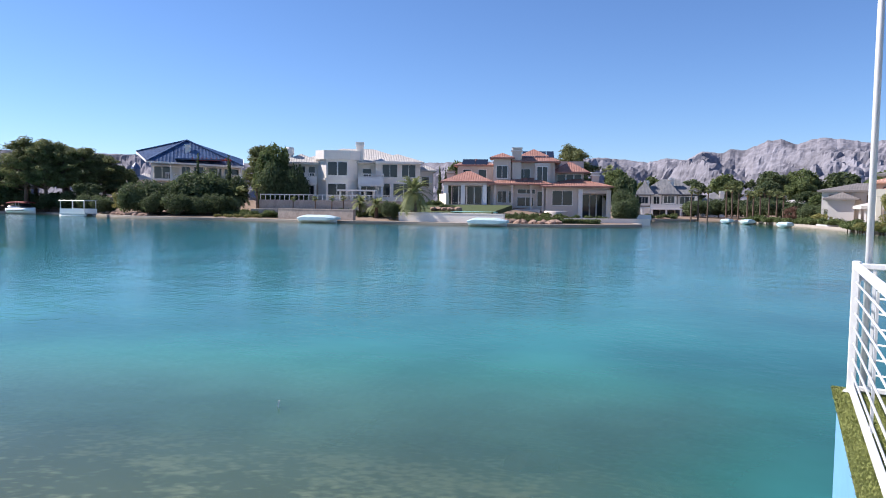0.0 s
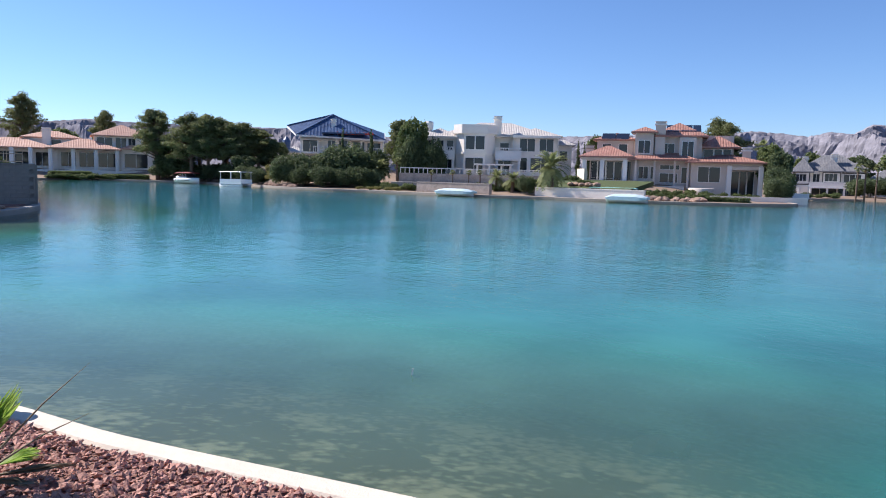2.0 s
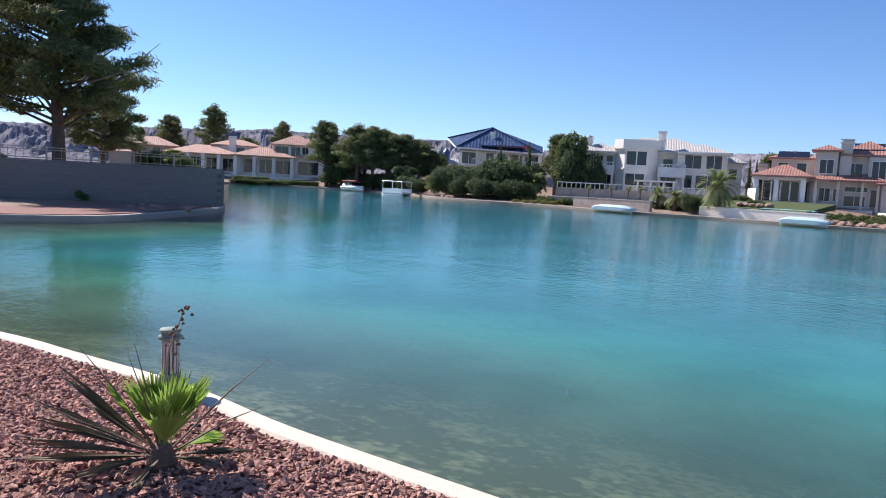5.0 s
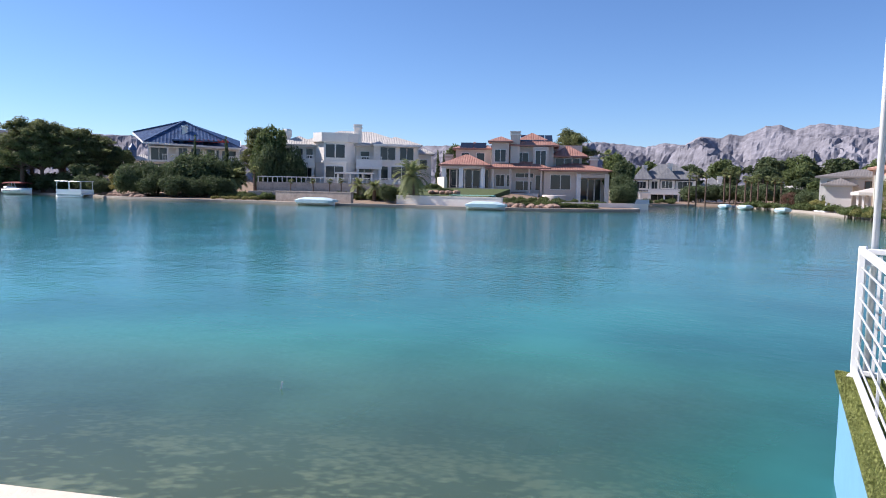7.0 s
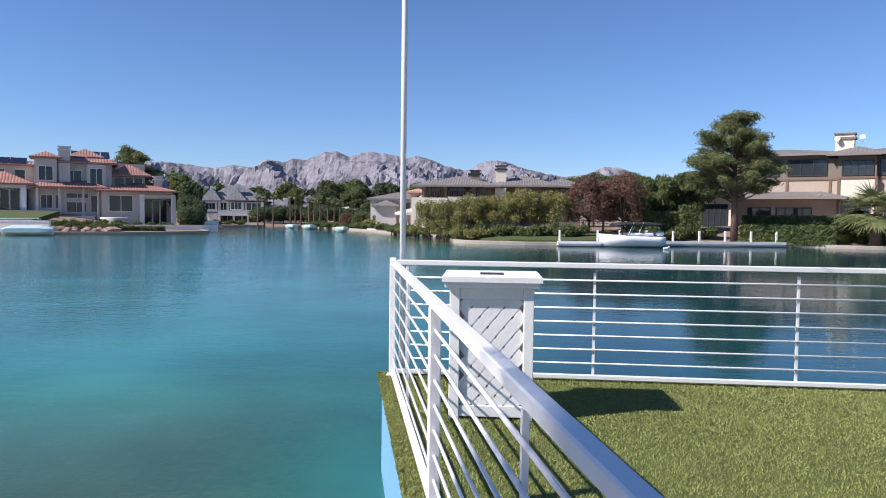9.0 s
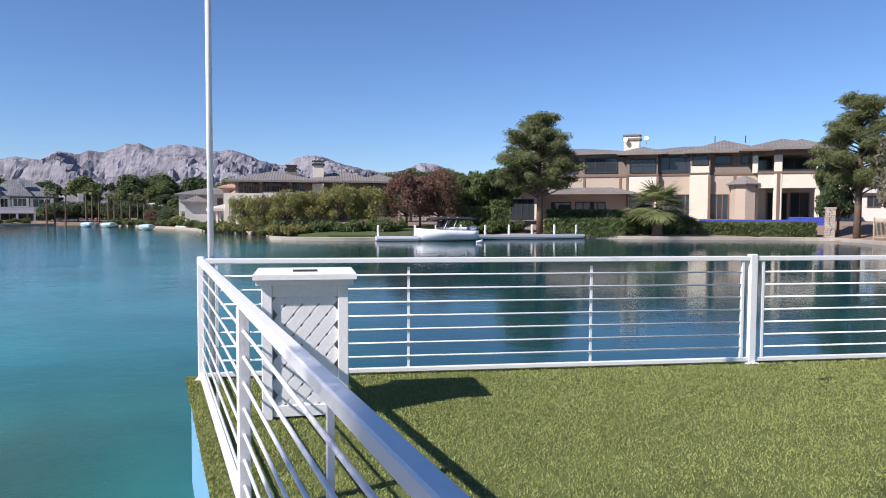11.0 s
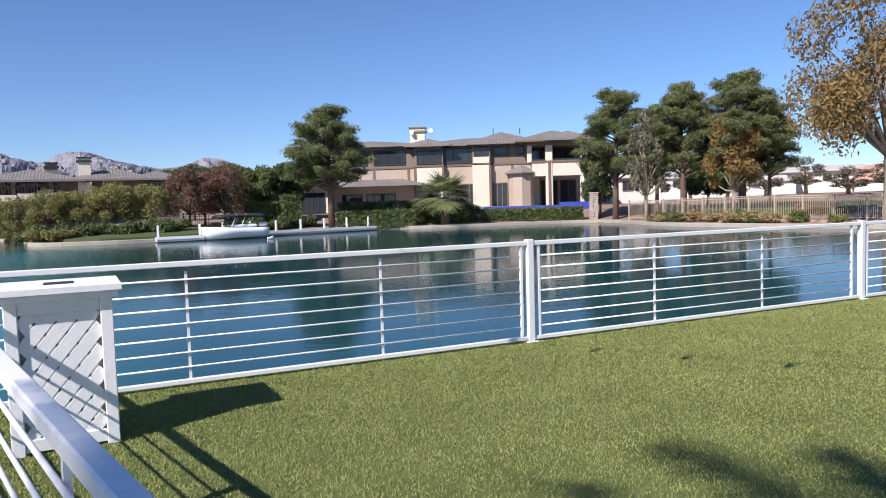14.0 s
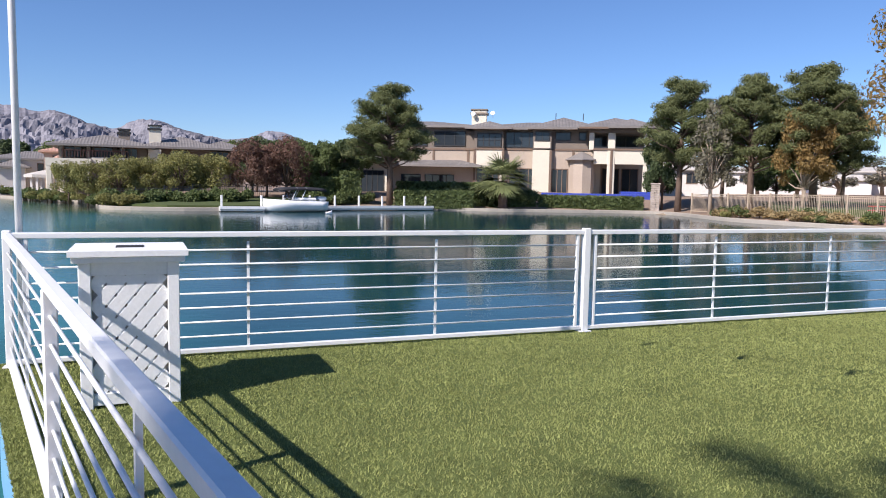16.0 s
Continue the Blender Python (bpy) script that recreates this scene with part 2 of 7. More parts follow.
def water_material():
    """Clear over the shallows, milky teal where it is deep, with a rippled mirror on top."""
    m = bpy.data.materials.new("lake_water")
    m.use_nodes = True
    n, l = m.node_tree.nodes, m.node_tree.links
    n.remove(n["Principled BSDF"])
    out = n["Material Output"]
    tc = n.new("ShaderNodeTexCoord")
    mp = n.new("ShaderNodeMapping")
    mp.inputs["Rotation"].default_value = (0, 0, 0.5)
    mp.inputs["Scale"].default_value = (1.0, 1.7, 1)
    l.new(tc.outputs["Object"], mp.inputs["Vector"])
    hs = []
    for sc, amp in ((0.45, 0.7), (3.0, 0.34), (9.0, 0.11)):
        k = n.new("ShaderNodeTexNoise")
        k.inputs["Scale"].default_value, k.inputs["Detail"].default_value = sc, 4
        l.new(mp.outputs[0], k.inputs["Vector"])
        s = n.new("ShaderNodeMath")
        s.operation = "MULTIPLY"
        s.inputs[1].default_value = amp
        l.new(k.outputs[0], s.inputs[0])
        hs.append(s)
    a1, a2 = n.new("ShaderNodeMath"), n.new("ShaderNodeMath")
    l.new(hs[0].outputs[0], a1.inputs[0]), l.new(hs[1].outputs[0], a1.inputs[1])
    l.new(a1.outputs[0], a2.inputs[0]), l.new(hs[2].outputs[0], a2.inputs[1])
    b = n.new("ShaderNodeBump")
    b.inputs["Distance"].default_value = 0.05
    l.new(a2.outputs[0], b.inputs["Height"])
    calm = n.new("ShaderNodeAttribute")
    calm.attribute_name = "ripple"
    l.new(calm.outputs["Fac"], b.inputs["Strength"])
    depth = n.new("ShaderNodeAttribute")
    depth.attribute_name = "depth"
    tint, deep, gloss, fres = n.new("ShaderNodeBsdfTransparent"), n.new("ShaderNodeBsdfDiffuse"), n.new("ShaderNodeBsdfGlossy"), n.new("ShaderNodeFresnel")
    tint.inputs[0].default_value = (0.88, 0.95, 0.87, 1)
    ramp = n.new("ShaderNodeValToRGB")
    e = ramp.color_ramp.elements
    e[0].position, e[0].color = 0.2, (0.165, 0.300, 0.215, 1)
    # Far tones are bluer and brighter: sky reflection put into the body colour.
    e[1].position, e[1].color = 1.0, (0.052, 0.280, 0.365, 1)
    far_e = e.new(0.85)
    far_e.color = (0.042, 0.242, 0.310, 1)
    near_e = e.new(0.65)
    near_e.color = (0.032, 0.188, 0.168, 1)
    mid = e.new(0.5)
    mid.color = (0.055, 0.232, 0.172, 1)
    l.new(depth.outputs["Fac"], ramp.inputs[0])
    dark_bay, tone, weed, span = n.new("ShaderNodeAttribute"), n.new("ShaderNodeMix"), n.new("ShaderNodeTexNoise"), n.new("ShaderNodeMapRange")
    dark_bay.attribute_name = "bay"
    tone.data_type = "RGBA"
    # Bay tone is darkened: the mirrored dark trees are put into the body colour.
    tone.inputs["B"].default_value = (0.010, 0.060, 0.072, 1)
    l.new(dark_bay.outputs["Fac"], tone.inputs["Factor"]), l.new(ramp.outputs[0], tone.inputs["A"])
    weed.inputs["Scale"].default_value, weed.inputs["Detail"].default_value = 0.28, 5
    l.new(tc.outputs["Object"], weed.inputs["Vector"])
    span.inputs[1].default_value, span.inputs[2].default_value = 0.38, 0.62
    span.inputs[3].default_value, span.inputs[4].default_value = 0.80, 1.10
    l.new(weed.outputs[0], span.inputs[0])
    drift = n.new("ShaderNodeHueSaturation")
    l.new(tone.outputs["Result"], drift.inputs["Color"]), l.new(span.outputs[0], drift.inputs["Value"])
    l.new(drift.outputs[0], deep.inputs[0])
    gloss.inputs["Roughness"].default_value = 0.05
    fres.inputs["IOR"].default_value = 1.28
    b2 = n.new("ShaderNodeBump")
    b2.inputs["Strength"].default_value, b2.inputs["Distance"].default_value = 0.25, 0.04
    l.new(a2.outputs[0], b2.inputs["Height"])
    l.new(b.outputs[0], gloss.inputs["Normal"]), l.new(b2.outputs[0], fres.inputs["Normal"])
    cloud = n.new("ShaderNodeMapRange")
    cloud.inputs[1].default_value, cloud.inputs[2].default_value = 0.05, 0.62
    cloud.inputs[3].default_value, cloud.inputs[4].default_value = 0.12, 1.0
    l.new(depth.outputs["Fac"], cloud.inputs[0])
    body, top = n.new("ShaderNodeMixShader"), n.new("ShaderNodeMixShader")
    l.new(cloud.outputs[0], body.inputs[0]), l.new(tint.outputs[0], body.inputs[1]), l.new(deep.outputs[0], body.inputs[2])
    l.new(fres.outputs[0], top.inputs[0]), l.new(body.outputs[0], top.inputs[1]), l.new(gloss.outputs[0], top.inputs[2])
    l.new(top.outputs[0], out.inputs["Surface"])
    return m


M["water"] = water_material()


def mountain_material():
    # The grey leans blue: distance haze is mixed into the rock colour.
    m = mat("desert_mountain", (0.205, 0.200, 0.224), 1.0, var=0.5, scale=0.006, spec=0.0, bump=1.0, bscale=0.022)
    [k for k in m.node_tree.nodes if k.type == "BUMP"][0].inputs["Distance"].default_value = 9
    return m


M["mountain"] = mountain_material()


# ---- builders ----
def link_mesh(name, verts, faces, material, smooth=False):
    me = bpy.data.meshes.new(name)
    me.from_pydata(verts, [], faces)
    me.materials.append(material)
    if smooth:
        me.shade_smooth()
    return new(name, me)


def part(name, bm, material, parent=None, label="", smooth=False):
    """Links a bmesh as one mesh object under a thing or a part."""
    me = bpy.data.meshes.new(name)
    bmesh.ops.recalc_face_normals(bm, faces=bm.faces)
    bm.to_mesh(me)
    bm.free()
    me.materials.append(material)
    if smooth:
        me.shade_smooth()
    ob = new(name, me)
    ob.parent = parent
    if label:
        tagged(ob, label)
    return ob


def thing(name, m, label, category, group="", kind=""):
    ob = new(name)
    ob.matrix_world = m
    return tagged(ob, label, category, group, kind)


def box(bm, x0, x1, y0, y1, z0, z1, bevel=0.0):
    r = bmesh.ops.create_cube(bm, size=1, matrix=Matrix.LocRotScale(((x0 + x1) / 2, (y0 + y1) / 2, (z0 + z1) / 2), None, (x1 - x0, y1 - y0, z1 - z0)))
    if bevel:
        es = list({e for v in r["verts"] for e in v.link_edges})
        bmesh.ops.bevel(bm, geom=es, offset=bevel, segments=1, affect="EDGES")
    return bm


def boxed(*a, bevel=0.0):
    return box(bmesh.new(), *a, bevel=bevel)


def bar(bm, a, b, w, h=None):
    """A straight bar of w by h from a to b."""
    a, b = Vector(a), Vector(b)
    q = (b - a).to_track_quat("Y", "Z")
    bmesh.ops.create_cube(bm, size=1, matrix=Matrix.LocRotScale((a + b) / 2, q, (w, (b - a).length, h or w)))
    return bm


def tube(bm, pts, radii, seg=8):
    """A round limb along points."""
    rings = []
    for i, (p, r) in enumerate(zip(pts, radii)):
        d = Vector(pts[min(i + 1, len(pts) - 1)]) - Vector(pts[max(i - 1, 0)])
        q = d.to_track_quat("Z", "Y")
        rings.append([bm.verts.new(Vector(p) + q @ Vector((r * math.cos(2 * math.pi * k / seg), r * math.sin(2 * math.pi * k / seg), 0))) for k in range(seg)])
    for a, b in zip(rings, rings[1:]):
        for k in range(seg):
            bm.faces.new((a[k], a[(k + 1) % seg], b[(k + 1) % seg], b[k]))
    bm.faces.new(rings[0][::-1])
    bm.faces.new(rings[-1])
    return bm


def lathe(profile, seg=20):
    bm = bmesh.new()
    rings = [[bm.verts.new((r * math.cos(2 * math.pi * k / seg), r * math.sin(2 * math.pi * k / seg), z)) for k in range(seg)] for r, z in profile]
    for a, b in zip(rings, rings[1:]):
        for k in range(seg):
            bm.faces.new((a[k], a[(k + 1) % seg], b[(k + 1) % seg], b[k]))
    bm.faces.new(rings[0][::-1])
    bm.faces.new(rings[-1])
    return bm


def hip(x0, x1, y0, y1, ze, zr, gable=False, over=0.6, thick=0.22):
    """A hipped (or gabled) roof with eaves of some thickness, and UV in metres."""
    x0, x1, y0, y1 = x0 - over, x1 + over, y0 - over, y1 + over
    w, d = x1 - x0, y1 - y0
    bm = bmesh.new()
    uvl = bm.loops.layers.uv.new("UVMap")
    if w >= d:
        k = 0 if gable else min(d / 2, w / 2 - 0.05)
        ra, rb = Vector((x0 + k, (y0 + y1) / 2, zr)), Vector((x1 - k, (y0 + y1) / 2, zr))
    else:
        k = 0 if gable else min(w / 2, d / 2 - 0.05)
        ra, rb = Vector(((x0 + x1) / 2, y0 + k, zr)), Vector(((x0 + x1) / 2, y1 - k, zr))
    c = [Vector(p) for p in ((x0, y0, ze), (x1, y0, ze), (x1, y1, ze), (x0, y1, ze))]
    if w >= d:
        sides = [(c[0], c[1], rb, ra), (c[1], c[2], rb), (c[2], c[3], ra, rb), (c[3], c[0], ra)]
    else:
        sides = [(c[0], c[1], ra), (c[1], c[2], rb, ra), (c[2], c[3], rb), (c[3], c[0], ra, rb)]
    for s in sides:
        f = bm.faces.new([bm.verts.new(p) for p in s])
        e = (s[1] - s[0]).normalized()
        for lo in f.loops:
            q = lo.vert.co - s[0]
            lo[uvl].uv = (q.dot(e), (q - e * q.dot(e)).length)
    low = [bm.verts.new(p - Vector((0, 0, thick))) for p in c]
    top = [bm.verts.new(p) for p in c]
    for i in range(4):
        bm.faces.new((low[i], low[(i + 1) % 4], top[(i + 1) % 4], top[i]))
    bm.faces.new(low[::-1])
    return bm


def window(parent, x0, x1, z0, z1, y=0.0, frame_m="trim_white", cols=1, rows=1, axis="y", t=0.09, label=""):
    """A window on a wall whose outer face is at y (or x, for axis x): a proud frame with mullions, and a pane behind it."""
    sx = Matrix.Identity(4) if axis == "y" else Matrix(((0, -1, 0, 0), (1, 0, 0, 0), (0, 0, 1, 0), (0, 0, 0, 1)))
    at = Matrix.Translation((0, y, 0)) if axis == "y" else Matrix.Translation((y, 0, 0))
    bm = bmesh.new()
    ring = []
    for y0 in (-0.10, 0.05):
        for g in (t, 0.0):
            ring.append([bm.verts.new(p) for p in ((x0 - g, y0, z0 - g), (x1 + g, y0, z0 - g), (x1 + g, y0, z1 + g), (x0 - g, y0, z1 + g))])
    fo, fi, bo, bi = ring
    for i in range(4):
        j = (i + 1) % 4
        for q in ((fo, fi), (bi, bo), (fi, bi), (bo, fo)):
            bm.faces.new((q[0][i], q[0][j], q[1][j], q[1][i]))
    bm.transform(at @ sx)
    w = part("window", bm, M[frame_m], parent, label)
    for i in range(1, cols):
        u = x0 + (x1 - x0) * i / cols
        mu = boxed(u - 0.04, u + 0.04, -0.07, 0.05, z0, z1)
        mu.transform(at @ sx)
        part("mullion", mu, M[frame_m], w)
    for i in range(1, rows):
        v = z0 + (z1 - z0) * i / rows
        mu = boxed(x0, x1, -0.065, 0.046, v - 0.03, v + 0.03)
        mu.transform(at @ sx)
        part("mullion", mu, M[frame_m], w)
    pane = boxed(x0, x1, -0.03, 0.04, z0, z1)
    pane.transform(at @ sx)
    part("pane", pane, M["glass"], w, "dark reflecting glass pane")
    return w


def wall(parent, m, *dims, name="wall"):
    return part(name, boxed(*dims), M[m], parent)


def foliage_mesh(name, lobes, n, size, material, seed, flat=0.0, shell=0.55, aspect=0.55):
    """Many small bent leaves in a crown made of lobes (x, y, z, rx, ry, rz)."""
    rg = np.random.RandomState(seed)
    lob = np.array(lobes, float)
    vol = lob[:, 3] * lob[:, 4] * lob[:, 5]
    pick = rg.choice(len(lob), n, p=vol ** 0.75 / np.sum(vol ** 0.75))
    d = rg.normal(size=(n, 3))
    d /= np.linalg.norm(d, axis=1)[:, None]
    r = (shell + (1 - shell) * rg.rand(n)) * (0.86 + 0.22 * rg.rand(n))
    c = lob[pick, :3] + d * lob[pick, 3:] * r[:, None]
    nor = d + rg.normal(size=(n, 3)) * 0.8 + np.array((0, 0, 0.35 + flat))
    nor /= np.linalg.norm(nor, axis=1)[:, None]
    a = np.cross(nor, rg.normal(size=(n, 3)))
    a /= np.linalg.norm(a, axis=1)[:, None]
    b = np.cross(nor, a)
    s = size * (0.55 + 0.9 * rg.rand(n))[:, None]
    v = np.stack((c - a * s, c - b * s * aspect + nor * s * 0.2, c + a * s, c + b * s * aspect + nor * s * 0.2), 1).reshape(-1, 3)
    f = np.arange(4 * n).reshape(-1, 4)
    me = bpy.data.meshes.new(name)
    me.from_pydata(v.tolist(), [], f.tolist())
    me.materials.append(material)
    return me


def tree(name, label, leaf, h, w, seed, kind="round", n=3200, size=0.28, bark="bark"):
    """A tree of height h and spread w at the origin: tapered trunk, limbs and a ragged crown."""
    rg = random.Random(seed)
    ob = thing(name, Matrix.Identity(4), label, "tree" if kind != "bush" else "shrub")
    bm = bmesh.new()
    lobes = []
    if kind == "pine":
        lean = rg.uniform(-0.04, 0.04) * h
        tube(bm, [(0, 0, -0.4), (lean * 0.3, 0, h * 0.3), (lean, 0, h * 0.65), (lean, 0, h * 0.93)], [h * 0.026, h * 0.02, h * 0.013, 0.03])
        for k in range(62):
            f, a = k / 61, k * 2.4 + rg.uniform(-.5, .5)
            z = h * (0.36 + 0.56 * f)
            reach = w / 2 * math.sin(math.pi * min(1, 0.30 + 0.66 * f)) ** 0.75 * rg.uniform(0.5, 1.0)
            e = (lean + math.cos(a) * reach, math.sin(a) * reach, z + h * rg.uniform(-0.02, 0.06))
            tube(bm, [(lean * z / h, 0, z - 0.07 * h), (e[0] * 0.55, e[1] * 0.55, z - 0.02 * h), e], [h * 0.007, h * 0.005, 0.015], 5)
            for u in (0.5, 0.8, 1.0):
                q = w * rg.uniform(0.07, 0.115)
                lobes.append((e[0] * u, e[1] * u, z + (e[2] - z) * u + rg.uniform(0, 0.03) * h, q * 1.1, q * 1.1, q * rg.uniform(0.5, 0.8)))
        lobes.append((lean, 0, h * 0.95, w * 0.12, w * 0.12, h * 0.05))
    elif kind == "round":
        tube(bm, [(0, 0, -0.4), (0.05, 0, h * 0.2), (0, 0.1, h * 0.5)], [h * 0.028, h * 0.02, h * 0.012])
        for k in range(24):
            a, z = k * 2.4 + rg.uniform(-.4, .4), h * rg.uniform(0.3, 0.82)
            reach = w * 0.34 * math.sqrt(max(0.08, 1 - ((z / h - 0.5) / 0.5) ** 2)) * rg.uniform(0.7, 1.1)
            e = (math.cos(a) * reach, math.sin(a) * reach, z)
            tube(bm, [(0, 0, h * 0.22), (e[0] * 0.4, e[1] * 0.4, z * 0.75), e], [h * 0.011, h * 0.007, 0.02], 5)
            q = w * rg.uniform(0.10, 0.18)
            lobes.append((*e, q, q, q * rg.uniform(0.7, 1.0) * min(1.3, h / w)))
        lobes.append((0, 0, h * 0.84, w * 0.2, w * 0.2, h * 0.14))
    elif kind == "cypress":
        tube(bm, [(0, 0, -0.3), (0, 0, h * 0.6)], [w * 0.12, w * 0.05], 6)
        for k in range(9):
            z = h * (0.08 + 0.88 * k / 8)
            q = w / 2 * (1 - 0.75 * (k / 8) ** 1.6)
            lobes.append((rg.uniform(-.1, .1) * w, rg.uniform(-.1, .1) * w, z, q, q, h * 0.09))
    else:
        tube(bm, [(0, 0, -0.3), (0, 0, h * 0.5)], [0.06, 0.03], 5)
        for k in range(8):
            a = k * 2.4
            q = rg.uniform(0.2, 0.32)
            lobes.append((math.cos(a) * w * 0.26, math.sin(a) * w * 0.26, h * rg.uniform(0.35, 0.68), w * q, w * q, h * 0.32))
    part("trunk", bm, M[bark], ob, smooth=True)
    me = foliage_mesh("crown", lobes, n, size, M["leaf_" + leaf], seed, shell=0.2 if kind == "pine" else 0.5, aspect=0.17 if kind == "pine" else 0.5)
    if kind == "pine":
        co = np.empty(12 * n)
        me.vertices.foreach_get("co", co)
        co = co.reshape(-1, 3)
        co[:, :2] *= w / 2 / np.percentile(np.hypot(co[:, 0], co[:, 1]), 98.5)
        co[:, 2] = 0.3 * h + (co[:, 2] - 0.3 * h) * 0.7 * h / (np.percentile(co[:, 2], 99.8) - 0.3 * h)
        me.vertices.foreach_set("co", co.ravel())
    crown = new("crown", me)
    crown.parent = ob
    return ob


def frond_mesh(name, count, length, droop, seed, material, fan=False, up=(0.15, 1.25), width=0.055, leaflets=26):
    """A head of palm fronds: feathered (date) or fan-shaped."""
    rg = np.random.RandomState(seed)
    v, f = [], []

    def blade(p, q, w, side):
        i = len(v)
        v.extend((p - side * w, p + side * w, q))
        f.append((i, i + 1, i + 2))

    for k in range(count):
        az, el, L = k * 2.399, rg.uniform(*up), length * rg.uniform(0.8, 1.05)
        ax = np.array((math.cos(az), math.sin(az), 0))
        side = np.array((-ax[1], ax[0], 0))
        pts = []
        for j in range(9):
            s = j / 8
            e = el - droop * s * s
            pts.append(ax * L * s * math.cos(el - droop * s * 0.5) + np.array((0, 0, L * s * math.sin(el - droop * s * 0.6))))
        pts = np.array(pts)
        for j in range(8):
            blade(pts[j], pts[j + 1] + (pts[j + 1] - pts[j]) * 0.2, 0.02 * length * 0.5, side)
        if fan:
            hub, out = pts[4], pts[5] - pts[4]
            out /= np.linalg.norm(out)
            for j in range(leaflets):
                a = (j / (leaflets - 1) - 0.5) * 3.6
                dirn = out * math.cos(a) + side * math.sin(a)
                tip = hub + dirn * L * 0.52 * (0.75 + 0.25 * math.cos(a)) - np.array((0, 0, 0.10 * L * rg.rand()))
                mid = np.cross(dirn, np.cross(side, out))
                blade(hub + dirn * 0.02, tip, width, mid / (np.linalg.norm(mid) + 1e-9))
        else:
            for j in range(leaflets):
                s = 0.12 + 0.86 * j / leaflets
                i0 = min(7, int(s * 8))
                p = pts[i0] + (pts[i0 + 1] - pts[i0]) * (s * 8 - i0)
                t = pts[i0 + 1] - pts[i0]
                t /= np.linalg.norm(t)
                ll = L * 0.26 * (1 - 0.55 * abs(s - 0.4) / 0.6)
                for sg in (-1, 1):
                    blade(p, p + side * sg * ll * 0.8 + t * ll * 0.55 + np.array((0, 0, -0.12 * ll + 0.25 * ll * (rg.rand() - .3))), width, t)
    me = bpy.data.meshes.new(name)
    me.from_pydata([tuple(p) for p in v], [], f)
    me.materials.append(material)
    return me


def palm(name, label, h, r, seed, fan=False, trunk=0.2, count=34, shag=True):
    ob = thing(name, Matrix.Identity(4), label, "palm tree")
    bm = bmesh.new()
    n = max(4, int(h / 0.35))
    pts, rad = [], []
    for i in range(2 * n + 1):
        s = i / (2 * n)
        pts.append((0.06 * h * s * s * 0.4, 0, -0.3 + (h + 0.3) * s))
        rad.append(trunk * (1.15 - 0.35 * s) * (1.0 if i % 2 else 1.14))
    tube(bm, pts, rad, 8)
    part("trunk", bm, M["bark"], ob)
    hd = new("crown", frond_mesh("crown", count, r, 1.15 if not fan else 0.8, seed, M["leaf_palm"], fan, up=(-0.25, 1.4), width=0.05 if not fan else 0.07, leaflets=24 if not fan else 18))
    hd.parent = ob
    hd.location = (0.024 * h, 0, h)
    if shag:
        sk = new("dead_fronds", frond_mesh("dead_fronds", 16, r * 0.55, 0.9, seed + 9, M["leaf_straw"], fan, up=(-1.3, -0.7), width=0.05, leaflets=10))
        sk.parent = ob
        sk.location = (0.02 * h, 0, h * 0.99)
    return ob


def plant(src, x, y, z, s=1.0, rz=0.0, label="", group="", sz=None):
    c = copy_thing(src, pose(x, y, z, 0, 0, rz))
    c.scale = (s, s, sz or s)
    if label:
        tagged(c, label)
    if group:
        tagged(c, group=group)
    return c


# ---- lake and ground ----
LAKE = [(-12, -3.2), (-9, -1.0), (-8, -.37), (-6.43, .56), (-5.04, 1.14), (-3.24, 2.08), (-1.64, 2.88), (.3, 3.5), (6, 3.8), (18, 4), (30, 5), (42, 12), (46, 20), (45, 28), (43, 38), (42.5, 46),
        (46, 57), (44, 60.5), (38, 62), (29.5, 64), (24, 67), (14, 65), (9, 62), (5, 61.5), (0, 61.5), (-5, 64.5), (-6.5, 76), (-14, 89), (-23, 106), (-33, 122), (-42, 134),
        (-49, 126), (-52, 114), (-47, 98), (-39, 88), (-36.5, 83), (-38, 78), (-41, 73), (-47, 69), (-52, 67), (-59, 65), (-63, 62), (-68, 59.5), (-76, 58), (-84, 56), (-91, 53),
        (-101, 51), (-112, 51.5), (-134, 50.5), (-143, 46.5), (-152, 37), (-151, 28), (-120, 17), (-90, 12.5), (-60, 9.5), (-46, 8.2), (-37, 3), (-34, 0), (-33, -5), (-26, -9), (-18, -8)]


def lake_distance(px, py):
    """Signed distance to the shore: below zero in the lake."""
    d, inside = np.full(px.shape, 1e9), np.zeros(px.shape, bool)
    for (ax, ay), (bx, by) in zip(LAKE, LAKE[1:] + LAKE[:1]):
        vx, vy = bx - ax, by - ay
        t = np.clip(((px - ax) * vx + (py - ay) * vy) / (vx * vx + vy * vy), 0, 1)
        d = np.minimum(d, np.hypot(px - ax - t * vx, py - ay - t * vy))
        cross = (ay > py) != (by > py)
        with np.errstate(divide="ignore", invalid="ignore"):
            xi = ax + (py - ay) * vx / (vy if vy else 1e-9)
        inside ^= cross & (px < xi)
    return np.where(inside, -d, d)


LEVELS = [(-58, 95, 1.7), (-86, 85, 2.3), (-115, 74, 2.6), (-144, 70, 2.4), (-160, 40, 1.2), (-59, 154, -0.5), (-2, 88, 0.3), (36, 68, 1.0), (52, 42, 0.2), (-55, -2, -0.5), (0, -8, -0.4),
          (0, 300, 2.5), (-260, 120, 3), (120, 60, 1.5), (-42, 96, -0.4), (-48.5, 92, -0.6), (-51, 82, 0.1), (-46, 84, -0.5), (-64, 78, 1.4), (-79, 71, -0.4), (-73, 68, -0.3), (-86, 66, -0.4), (-72, 76, 0.4)]


